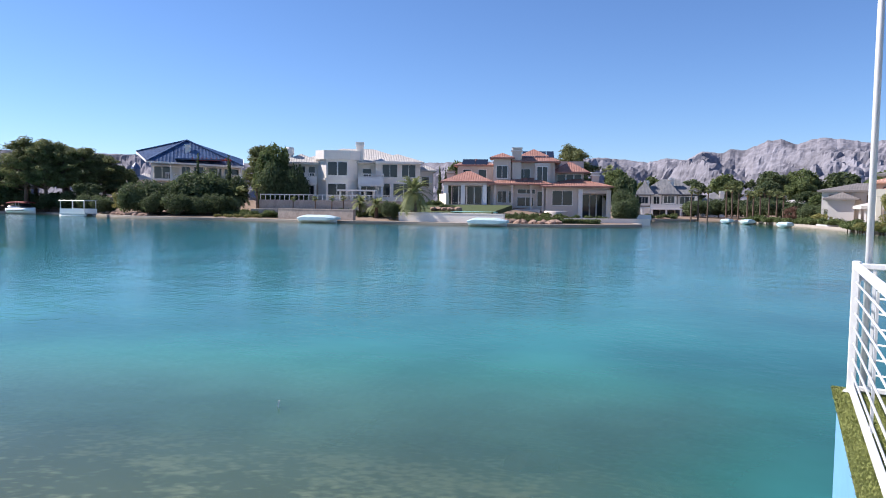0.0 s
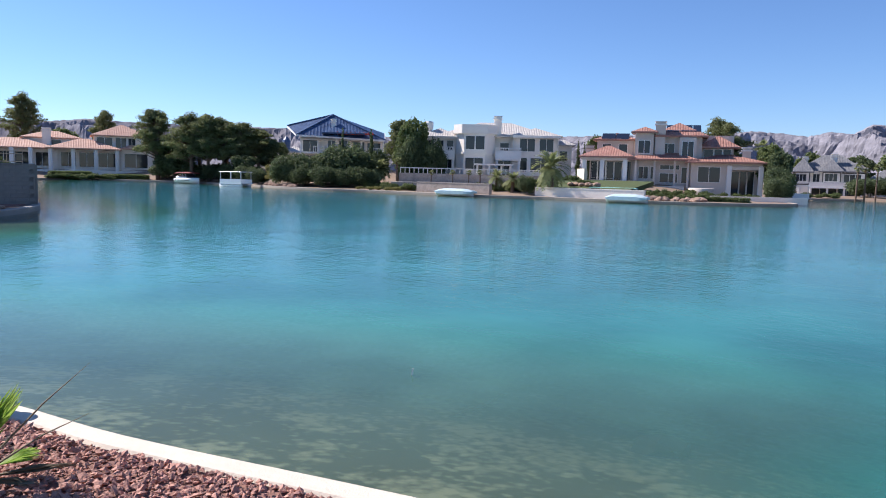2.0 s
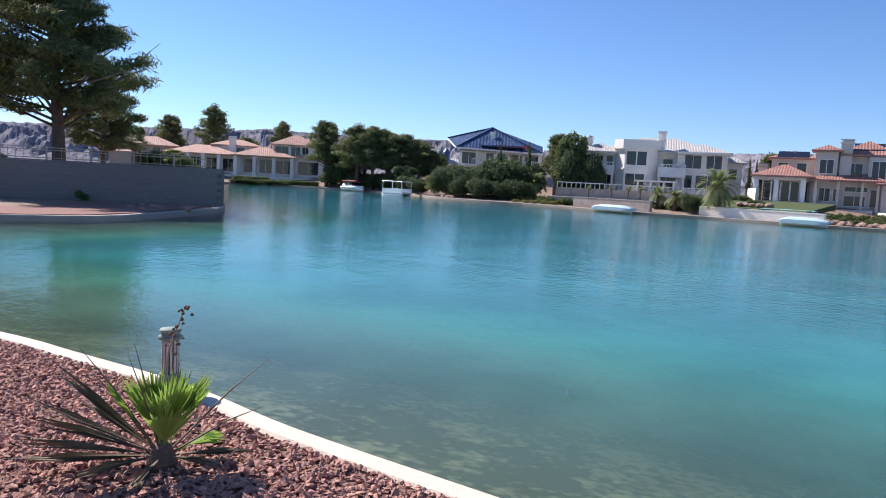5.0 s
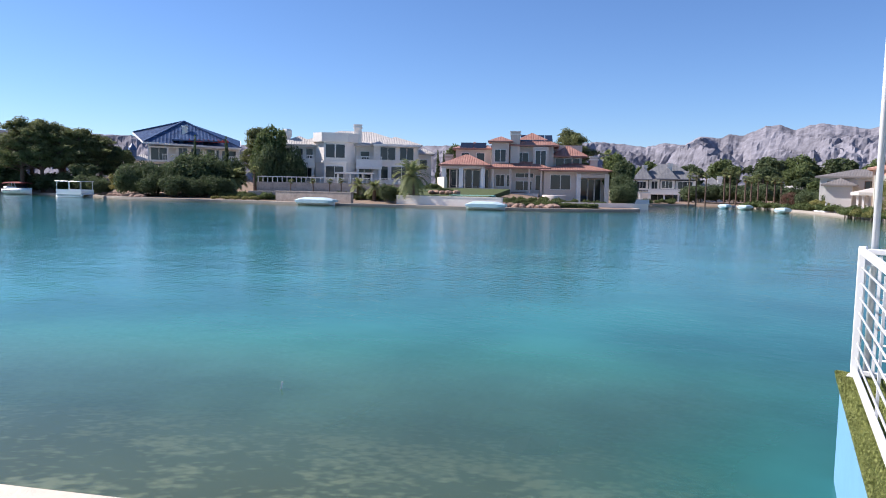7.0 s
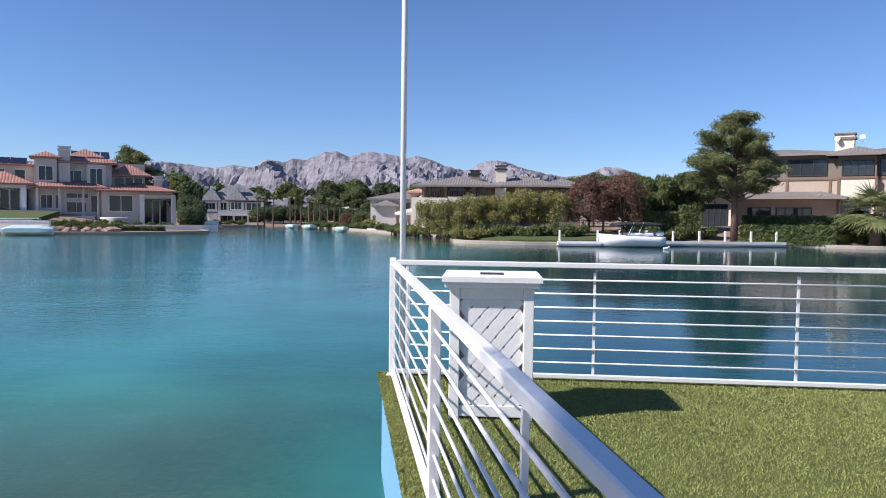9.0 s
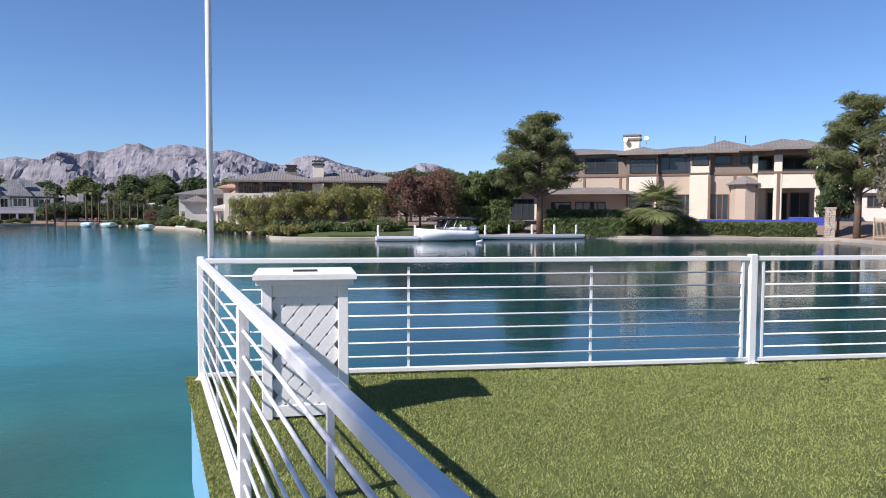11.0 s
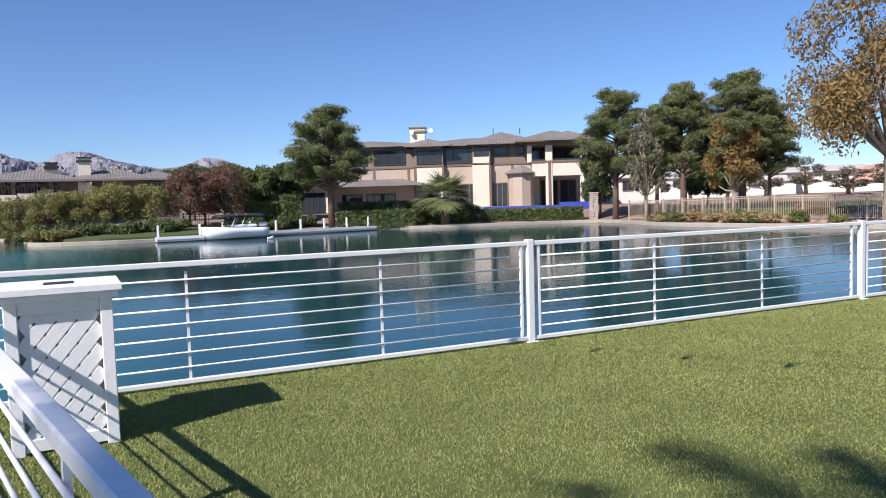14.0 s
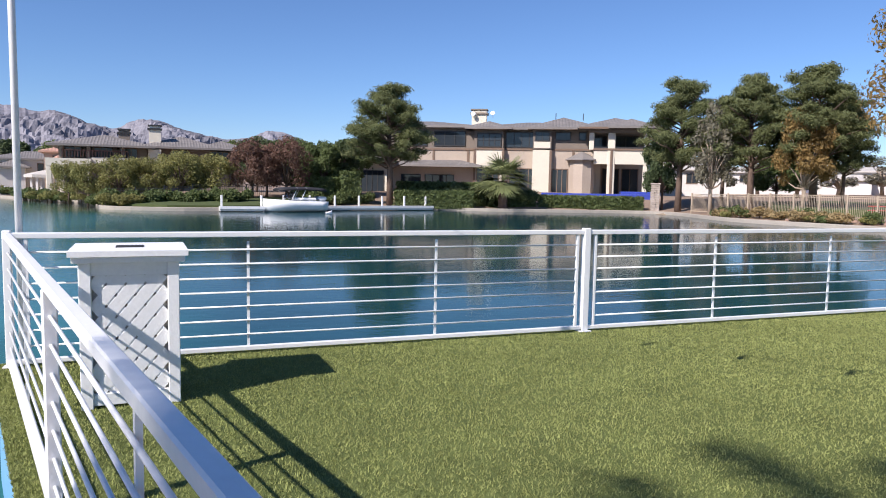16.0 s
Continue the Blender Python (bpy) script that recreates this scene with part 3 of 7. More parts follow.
def land_z(px, py):
    d = lake_distance(px, py)
    num, den = 0, 0
    for x, y, z in LEVELS:
        w = 1 / ((px - x) ** 2 + (py - y) ** 2 + 20) ** 1.5
        num, den = num + w * z, den + w
    s = np.clip(d / 16, 0, 1)
    s = s * s * (3 - 2 * s)
    edge = WATER_Z + 0.24
    near = np.exp(-((px + 3) ** 2 + (py + 1) ** 2) / 160)
    z = edge + s * (num / den - edge)
    z = z * (1 - near) + (-0.40) * near
    bed = WATER_Z - 0.28 - np.minimum(2.2, 0.17 * -np.minimum(d, 0))
    return np.where(d > 0.9, z, bed), d


def lz(x, y):
    z, d = land_z(np.array([float(x)]), np.array([float(y)]))
    return float(z[0]) if d[0] > 0.9 else WATER_Z + 0.24


def grid_axis(lo, hi, step, far):
    a = list(np.arange(lo, hi + step / 2, step))
    s = step
    left, right = [], []
    x0, x1 = a[0], a[-1]
    while x0 > -far:
        s *= 1.35
        x0 -= s
        left.append(x0)
    s = step
    while x1 < far:
        s *= 1.35
        x1 += s
        right.append(x1)
    return np.array(left[::-1] + a + right)


def sheet(name, xs, ys, z, material):
    nx, ny = len(xs), len(ys)
    gx, gy = np.meshgrid(xs, ys)
    v = np.stack((gx.ravel(), gy.ravel(), z.ravel()), 1)
    i = np.arange(nx * ny).reshape(ny, nx)
    f = np.stack((i[:-1, :-1], i[:-1, 1:], i[1:, 1:], i[1:, :-1]), -1).reshape(-1, 4)
    return link_mesh(name, v.tolist(), f.tolist(), material, True)


gx_, gy_ = grid_axis(-165, 60, 1.25, 4300), grid_axis(-14, 150, 1.25, 4300)
GX, GY = np.meshgrid(gx_, gy_)
GZ, GD = land_z(GX, GY)
ground = tagged(sheet("ground", gx_, gy_, GZ, M["ground"]), "tan desert ground with the stony lake bed", "ground", kind="structure")
at_ = ground.data.attributes.new("bed", "FLOAT", "POINT")
at_.data.foreach_set("value", np.clip(-GD.ravel() * 1.5 + 0.5, 0, 1).astype(np.float32))

wx_, wy_ = grid_axis(-165, 50, 1.5, 180), grid_axis(-12, 140, 1.5, 150)
WX, WY = np.meshgrid(wx_, wy_)
WD = -lake_distance(WX, WY)
water = tagged(sheet("water", wx_, wy_, np.full(WX.shape, WATER_Z), M["water"]), "teal lake water with small ripples", "water", kind="structure")
at_ = water.data.attributes.new("depth", "FLOAT", "POINT")
# Real depth, plus a distance term that paints mirrored sky onto the far lake.
depth_sky = np.clip(WD / 13.0, 0, 0.65) + 0.35 * np.clip((np.hypot(WX, WY) - 14) / 45, 0, 1) * np.clip(WD / 13.0, 0, 1)
depth_sky = np.maximum(depth_sky, 0.65 * np.clip((WX + 5.0) / 4.0, 0, 1) * np.clip((WY - 2.5) / 3, 0, 1))
at_.data.foreach_set("value", depth_sky.ravel().astype(np.float32))
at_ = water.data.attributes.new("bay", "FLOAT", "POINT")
# Where the water takes the darker tone painted for tree reflections.
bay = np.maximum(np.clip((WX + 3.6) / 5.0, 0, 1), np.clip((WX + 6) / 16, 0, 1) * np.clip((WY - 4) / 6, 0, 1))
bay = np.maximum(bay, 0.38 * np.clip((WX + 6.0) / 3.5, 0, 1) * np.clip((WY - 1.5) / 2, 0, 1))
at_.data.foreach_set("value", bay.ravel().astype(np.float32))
# the bay beside the deck lies in the lee and is calmer
at_ = water.data.attributes.new("ripple", "FLOAT", "POINT")
at_.data.foreach_set("value", (0.62 - 0.42 * np.clip((WX + 14) / 16, 0, 1)).ravel().astype(np.float32))


def ribbon(name, pts, w, z0, z1, material, closed=False, bevel=0.04):
    """A kerb along a line: flat top w wide to the left of the line's way, sides down to z0."""
    n = len(pts)
    v, f = [], []
    for i, p in enumerate(pts):
        a, b = Vector(pts[i - 1] if (i or closed) else pts[i]), Vector(pts[(i + 1) % n] if (i < n - 1 or closed) else pts[i])
        t = (b - a).normalized()
        s = Vector((-t.y, t.x))
        p = Vector(p)
        for off, z in ((0, z0), (0, z1 - bevel), (bevel, z1), (w - bevel, z1), (w, z1 - bevel), (w, z0)):
            q = p + s * off
            v.append((q.x, q.y, z))
    for i in range(n if closed else n - 1):
        j = (i + 1) % n
        for k in range(5):
            f.append((6 * i + k, 6 * j + k, 6 * j + k + 1, 6 * i + k + 1))
    return link_mesh(name, v, f, material)


def smooth_line(pts, k=6):
    out = []
    for i in range(len(pts) - 1):
        p0, p1, p2, p3 = (np.array(pts[min(max(j, 0), len(pts) - 1)], float) for j in (i - 1, i, i + 1, i + 2))
        for s in range(k):
            t = s / k
            out.append(tuple(0.5 * (2 * p1 + (p2 - p0) * t + (2 * p0 - 5 * p1 + 4 * p2 - p3) * t * t + (3 * p1 - p0 - 3 * p2 + p3) * t ** 3)))
    return out + [tuple(pts[-1])]


near_line = smooth_line(LAKE[:8])[::-1]
tagged(ribbon("kerb", near_line, 0.24, -1.5, -0.345, M["kerb"], bevel=0.03), "pale concrete kerb edging the lake beside red gravel", "kerb", kind="structure")
far_line = smooth_line(LAKE[9:] + LAKE[:1], 4)[::-1]
tagged(ribbon("kerb_far", far_line, 0.45, -1.6, WATER_Z + 0.30, M["kerb_far"]), "grey concrete kerb along the far lake shore", "kerb", kind="structure")


def offset_line(pts, w):
    out = []
    for i, p in enumerate(pts):
        a, b = Vector(pts[max(i - 1, 0)]), Vector(pts[min(i + 1, len(pts) - 1)])
        t = (b - a).normalized()
        out.append((p[0] - t.y * w, p[1] + t.x * w))
    return out


tagged(ribbon("bank", offset_line(far_line, 0.44), 2.6, -1.6, WATER_Z + 0.26, M["ground"]), "bare earth bank behind the far kerb", "ground", kind="structure")
tagged(ribbon("gravel_bed", offset_line(near_line, 0.235), 7.0, -1.2, -0.364, M["gravel_bed"], bevel=0.01), "bed of red gravel beside the kerb", "gravel", kind="structure")


def gravel():
    rg = np.random.RandomState(5)
    base = np.array([(1, 0, 0), (-1, 0, 0), (0, 1, 0), (0, -1, 0), (0, 0, 1), (0, 0, -1)], float)
    tri = np.array([(0, 2, 4), (2, 1, 4), (1, 3, 4), (3, 0, 4), (2, 0, 5), (1, 2, 5), (3, 1, 5), (0, 3, 5)])
    inner = np.array(offset_line(near_line, 0.245))
    v, f, k = [], [], 0
    while k < 26000:
        i = rg.randint(len(inner) - 1)
        p = inner[i] + (inner[i + 1] - inner[i]) * rg.rand()
        t = inner[i + 1] - inner[i]
        s = np.array((-t[1], t[0])) / (np.linalg.norm(t) + 1e-9)
        q = p + s * 2.9 * rg.rand()
        if q[0] > -2.2 or q[0] < -11 or (q[0] < -8 and rg.rand() < 0.3):
            continue
        r = 0.011 + 0.019 * rg.rand() ** 1.6
        m = (base + rg.normal(size=(6, 3)) * 0.22) * r * (0.75 + 0.5 * rg.rand(6, 1)) * np.array((1.25, 1.0, 0.7))
        a = rg.rand() * 6.28
        c, sn = math.cos(a), math.sin(a)
        m = np.stack((m[:, 0] * c - m[:, 1] * sn, m[:, 0] * sn + m[:, 1] * c, m[:, 2]), 1)
        m[:, 2] += m[:, 0] * rg.uniform(-.5, .5)
        v.append(m + np.array((q[0], q[1], -0.355 + 0.018 * rg.rand())))
        f.append(tri + 6 * k)
        k += 1
    return link_mesh("gravel", np.concatenate(v).tolist(), np.concatenate(f).tolist(), M["gravel"])


tagged(gravel(), "loose crushed red gravel stones", "gravel", kind="stuff")


def boulder(name, x, y, z, r, seed, m="rock", label="tan rounded landscape boulder", group="", flat=0.7):
    bm = bmesh.new()
    bmesh.ops.create_icosphere(bm, subdivisions=2, radius=1)
    for v in bm.verts:
        v.co *= 1 + 0.35 * noise.noise(v.co * 1.3 + Vector((seed * 3.1, 0, 0))) + 0.12 * noise.noise(v.co * 4 + Vector((0, seed, 0)))
        v.co.z *= flat
    bm.transform(Matrix.LocRotScale((0, 0, 0), Euler((0, 0, seed * 1.7)), (r * 1.2, r, r)))
    ob = part(name, bm, M[m], None)
    ob.location = (x, y, z)
    return tagged(ob, label, "rock", group)


# dark lumps of soil between kerb and gravel
for k, (x, y, r) in enumerate([(-5.62, .38, .10), (-5.45, .46, .11), (-5.28, .53, .09), (-5.1, .62, .07), (-4.72, .82, .045), (-4.52, .93, .04), (-7.25, -.18, .06), (-4.0, 1.22, .03)]):
    boulder("soil_lump", x, y, -0.38, r, k + 40, "soil", "dark lump of soil between kerb and gravel", "soil lumps", 0.4)

# ---- mountains ----
RIDGE = [(-180, .03), (-100, .040), (-78.5, .0553), (-76.5, .0597), (-73.5, .0581), (-65.7, .0587), (-62.4, .0589), (-61, .051), (-55, .052), (-45, .055), (-36, .060), (-28, .0646), (-27, .0661), (-25, .0632),
         (-23.3, .0594), (-21.9, .065), (-20.5, .0619), (-19.4, .0735), (-17.9, .0704), (-17.4, .0758), (-16.4, .074), (-14.9, .0856), (-14, .0871), (-13, .0797), (-12.3, .0844), (-11.3, .0885),
         (-10.6, .0855), (-9.7, .0842), (-8.6, .0797), (-7.6, .0828), (-6.4, .0777), (-5.4, .0695), (-3.6, .063), (-2.7, .073), (-1.9, .0775), (-.7, .0768), (.7, .0678), (2.2, .0617), (4.1, .0554),
         (5.9, .0592), (7.1, .0694), (8.3, .0679), (9.4, .0606), (12, .044), (20, .02), (60, .012), (180, .012)]


def mountains():
    """Ridges and gullies that climb to the measured skyline."""
    az = np.linspace(-100, 60, 900)
    el = np.interp(az, [a for a, _ in RIDGE], [e for _, e in RIDGE])
    rows = 46
    v, f = [], []
    for i in range(rows):
        s = i / (rows - 1)
        for a, e in zip(az, el):
            r = 1900 + 1100 * s
            x, y = r * math.sin(radians(a)), r * math.cos(radians(a))
            p = Vector((a * 0.105 + 0.35 * noise.noise(Vector((x / 330, y / 330, 1))), r / 900 + 0.3 * noise.noise(Vector((x / 260, y / 260, 4))), 0.3))
            ridged = 1 - 2 * abs(noise.fractal(p, 0.9, 2.1, 7))
            fine = 1 - 2 * abs(noise.fractal(Vector((x / 130, y / 130, 1)), 0.9, 2.2, 4))
            top = e * 3000 + 1.5 + 3 * noise.noise(Vector((a * 2.1, 0, 5))) + 3 * noise.noise(Vector((a * 6, 0, 5))) + 2 * noise.noise(Vector((a * 15, 0, 5)))
            z = top * (0.72 * s + 0.28 * s ** 2.5) + (150 * (ridged - 0.5) + 26 * (fine - 0.4)) * math.sin(math.pi * s) ** 0.8 * (0.15 + 0.85 * s)
            v.append((x, y, min(z, top * r / 3000 * 0.985 if s < 1 else top) - 4 * (1 - s)))
    n = len(az)
    for i in range(rows - 1):
        for j in range(n - 1):
            f.append((i * n + j, i * n + j + 1, i * n + n + j + 1, i * n + n + j))
    for j in range(n):
        x, y, z = v[(rows - 1) * n + j]
        v.append((x * 1.12, y * 1.12, -5))
    k0 = rows * n
    for j in range(n - 1):
        f.append(((rows - 1) * n + j, (rows - 1) * n + j + 1, k0 + j + 1, k0 + j))
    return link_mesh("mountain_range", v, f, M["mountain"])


tagged(mountains(), "bare desert mountains on the skyline, tinted grey-mauve for haze", "mountain", kind="structure")

# ---- deck, turf and railings ----
SL = 0.237


def left_x(y):
    return -0.94 + (6.40 - y) * SL


def slab(name, z0, z1, inset, material, label, category):
    pts = [(left_x(6.55) - 0.13 + inset, 6.55 - inset), (19, 6.55 - inset), (19, -9), (left_x(-9) - 0.13 + inset, -9)]
    v = [(x, y, z) for z in (z0, z1) for x, y in pts]
    f = [(3, 2, 1, 0), (4, 5, 6, 7)] + [(i, (i + 1) % 4, 4 + (i + 1) % 4, 4 + i) for i in range(4)]
    return tagged(link_mesh(name, v, f, material), label, category, kind="structure")


slab("floor", -0.06, 0.0, 0.0, M["turf"], "green artificial turf covering the lakeside deck", "artificial grass")
slab("deck_side", -1.5, -0.065, 0.05, M["panel_blue"], "pale blue side panel of the deck over the water", "deck side")


def turf_blades():
    rg = np.random.RandomState(11)
    n = 340000
    y = -1.0 + 7.5 * rg.rand(n) ** 0.9
    x0 = -0.94 + (6.40 - y) * SL - 0.14
    x = x0 + (11.5 - x0) * rg.rand(n) ** 1.35
    a, l = rg.rand(n) * 6.283, 0.010 + 0.011 * rg.rand(n)
    lean = rg.normal(size=(n, 2)) * 0.009
    w = 0.0016 + 0.0010 * rg.rand(n) + 0.0005 * np.hypot(x, y)
    p = np.stack((x, y, np.full(n, -0.002)), 1)
    s = np.stack((np.cos(a) * w, np.sin(a) * w, np.zeros(n)), 1)
    tip = p + np.stack((lean[:, 0], lean[:, 1], l), 1)
    v = np.stack((p - s, p + s, tip), 1).reshape(-1, 3)
    return link_mesh("turf_blades", v.tolist(), np.arange(3 * n).reshape(-1, 3).tolist(), M["blade"])


tagged(turf_blades(), "short curled blades of artificial grass", "artificial grass", kind="stuff")

BAR_Z = [0.915, 0.79, 0.665, 0.54, 0.415, 0.29, 0.165]


def rail_panel(a, b, balusters, ends=(), label="white steel railing panel with seven thin horizontal bars"):
    """A railing panel from a to b on the deck; balusters and end bars at metres along it."""
    a, b = Vector((*a, 0)), Vector((*b, 0))
    ln = (b - a).length
    ob = thing("railing", Matrix.Translation(a) @ (b - a).to_track_quat("X", "Z").to_matrix().to_4x4(), label, "railing", "deck railings")
    part("top_rail", boxed(0, ln, -0.026, 0.026, 1.025, 1.072, bevel=0.006), M["white_steel"], ob)
    part("bottom_rail", boxed(0, ln, -0.022, 0.022, 0.022, 0.062, bevel=0.005), M["white_steel"], ob)
    e0, e1 = (ends or (0.02, ln - 0.02))
    for z in BAR_Z:
        part("bar", tube(bmesh.new(), [(e0, 0, z), (e1, 0, z)], [0.0085, 0.0085], 8), M["white_steel"], ob, smooth=True)
    for u in balusters:
        part("baluster", boxed(u - 0.011, u + 0.011, 0.010, 0.028, 0.055, 0.985), M["white_steel"], ob)
    for u in ends:
        part("baluster", boxed(u - 0.012, u + 0.012, -0.016, 0.016, 0.055, 1.02), M["white_steel"], ob)
    return ob


def rail_post(x, y, w=0.075, top=1.09, rz=0.0):
    ob = thing("railing_post", pose(x, y, 0, 0, 0, rz), "square white steel railing post standing on the turf", "post", "deck railing posts")
    part("shaft", boxed(-w / 2, w / 2, -w / 2, w / 2, 0, top, bevel=0.006), M["white_steel"], ob)
    part("base_plate", boxed(-w * 0.9, w * 0.9, -w * 0.9, w * 0.9, 0.0, 0.012, bevel=0.003), M["white_steel"], ob)
    return ob


CX, CY = -0.94, 6.40
rail_post(CX, CY, 0.06)
for x in (4.315, 9.70, 15.1):
    rail_post(x, CY)
rail_panel((CX + 0.031, CY), (4.277, CY), (1.80, 3.56), (0.10, 5.12))
rail_panel((4.353, CY), (9.662, CY), (1.68, 3.44), (0.075, 5.14))
rail_panel((9.738, CY), (15.06, CY), (1.7, 3.5), (0.075, 5.15))
ldir = Vector((SL, -1, 0)).normalized()
lrz = math.degrees(math.atan2(ldir.y, ldir.x))


def on_left(s):
    return (CX + ldir.x * s, CY + ldir.y * s)


rail_post(*on_left(3.07), 0.06, 1.03, lrz)
rail_post(*on_left(7.6), 0.06, 1.09, lrz)
rail_panel(on_left(0.031), on_left(7.57), (1.35, 4.75, 6.2), label="white steel railing panel running to the shore along the deck edge")

# corner mast with a string of lights towards a mast ashore
mast = thing("mast", pose(-0.87, 6.49, 0), "slim white pole at the deck corner", "pole")
part("pole", lathe([(0.027, 0.0), (0.027, 3.95), (0.015, 3.97)], 14), M["white_steel"], mast, smooth=True)
part("bracket", boxed(-0.05, 0.05, -0.10, 0.03, 0.93, 0.97, bevel=0.004), M["white_steel"], mast)
part("base_plate", boxed(-0.05, 0.05, -0.05, 0.05, 0.0, 0.012), M["white_steel"], mast)
mast2 = thing("mast", pose(5.75, -1.75, 0), "slim white pole holding the light string", "pole")
part("pole", lathe([(0.027, 0.0), (0.027, 3.75), (0.015, 3.77)], 14), M["white_steel"], mast2, smooth=True)
string = thing("string_lights", pose(-0.87, 6.46, 0), "black cable with hanging bulbs between two poles", "string lights")
cable = [(6.62 * s, -8.2 * s, 3.86 + (3.68 - 3.86) * s - 2.0 * s * (1 - s)) for s in [i / 24 for i in range(25)]]
part("cable", tube(bmesh.new(), cable, [0.006] * 25, 6), M["canvas"], string)
for i in range(5, 24, 2):
    x, y, z = cable[i]
    b = lathe([(0.018, 0), (0.018, -0.06), (0.035, -0.09), (0.035, -0.13), (0.01, -0.16)], 10)
    b.transform(Matrix.Translation((x, y, z)))
    part("bulb", b, M["canvas"], string, smooth=True)


def litter_bin():
    ob = thing("litter_bin", pose(0.005, 5.05, 0, 0, 0, 2), "white wooden litter bin with lattice sides and a slotted lid", "litter bin")
    w, d, h = 0.61, 0.55, 1.0
    part("liner", boxed(-w / 2 + 0.06, w / 2 - 0.06, 0.06, d - 0.06, 0.06, 0.93), M["lamp_stone"], ob, "grey liner")
    for x in (-w / 2, w / 2 - 0.075):
        for y in (0, d - 0.075):
            part("corner_post", boxed(x, x + 0.075, y, y + 0.075, 0, 0.965, bevel=0.005), M["white_wood"], ob)
    for z0, z1 in ((0.02, 0.10), (0.88, 0.965)):
        part("front_board", boxed(-w / 2 + 0.076, w / 2 - 0.076, 0.012, 0.035, z0, z1, bevel=0.003), M["white_wood"], ob)
        part("back_board", boxed(-w / 2 + 0.076, w / 2 - 0.076, d - 0.035, d - 0.012, z0, z1, bevel=0.003), M["white_wood"], ob)
        for x in (-w / 2 + 0.012, w / 2 - 0.035):
            part("side_board", boxed(x, x + 0.023, 0.076, d - 0.076, z0, z1, bevel=0.003), M["white_wood"], ob)

    def lattice(wid, at):
        for sgn, y in ((1, 0.0), (-1, 0.003)):
            k = -0.80
            while k < wid + 0.80:
                pts = []
                for s in range(60):
                    z = 0.10 + 0.78 * s / 59
                    x = k + sgn * (z - 0.10) * 0.82
                    if 0.0 <= x <= wid:
                        pts.append((x, z))
                if len(pts) > 3:
                    (xa, za), (xb, zb) = pts[0], pts[-1]
                    bm = bar(bmesh.new(), (xa, y, za), (xb, y, zb), 0.006, 0.078 if sgn > 0 else 0.070)
                    bm.transform(at)
                    part("slat", bm, M["white_wood"], ob)
                k += 0.118

    lattice(w - 0.15, pose(-w / 2 + 0.075, 0.030, 0))
    lattice(d - 0.15, pose(w / 2 - 0.035, 0.075, 0, 0, 0, 90))
    lattice(d - 0.15, pose(-w / 2 + 0.035, 0.075, 0, 0, 0, 90))
    bm = bmesh.new()
    lx, ly = w / 2 + 0.055, 0.06
    sx, sy0, sy1 = 0.09, 0.20, 0.36
    for a in ((-lx, lx, -ly, sy0), (-lx, lx, sy1, d + ly), (-lx, -sx, sy0, sy1), (sx, lx, sy0, sy1)):
        box(bm, a[0], a[1], a[2], a[3], 1.008, 1.045)
    bmesh.ops.remove_doubles(bm, verts=bm.verts, dist=0.0005)
    lid = part("lid", bm, M["white_wood"], ob, "white lid with a dark plate standing in for the slot's shade")
    part("lid_trim", boxed(-lx + 0.02, lx - 0.02, -ly + 0.02, d + ly - 0.02, 0.966, 1.006, bevel=0.004), M["white_wood"], ob)
    # Dark plate just proud of the lid, in place of the hole's inner shade.
    part("slot", boxed(-sx + 0.002, sx - 0.002, sy0 + 0.002, sy1 - 0.002, 1.0065, 1.0490), M["dark"], lid, "dark plate standing in for the slot's shade")
    return ob


litter_bin()


# ---- path lamp, yucca and float near the shore ----
def path_lamp():
    ob = thing("path_lamp", pose(-6.39, 0.37, -0.375), "weathered fluted column path lamp beside the kerb", "path lamp")
    part("base", lathe([(0.115, 0), (0.115, 0.05), (0.10, 0.07), (0.108, 0.10), (0.085, 0.13), (0.092, 0.15), (0.078, 0.165)]), M["lamp_green"], ob, smooth=True)
    part("core", lathe([(0.062, 0.15), (0.062, 0.46)]), M["lamp_dark"], ob, smooth=True)
    for k in range(14):
        a = 2 * math.pi * k / 14
        rib = bar(bmesh.new(), (0.068 * math.cos(a), 0.068 * math.sin(a), 0.16), (0.066 * math.cos(a), 0.066 * math.sin(a), 0.455), 0.017, 0.017)
        part("rib", rib, M["lamp_stone"], ob, "pale column rib")
    part("cap", lathe([(0.078, 0.455), (0.10, 0.47), (0.105, 0.49), (0.082, 0.505), (0.078, 0.525), (0.095, 0.54), (0.088, 0.555), (0.03, 0.562)]), M["lamp_green"], ob, smooth=True)


path_lamp()


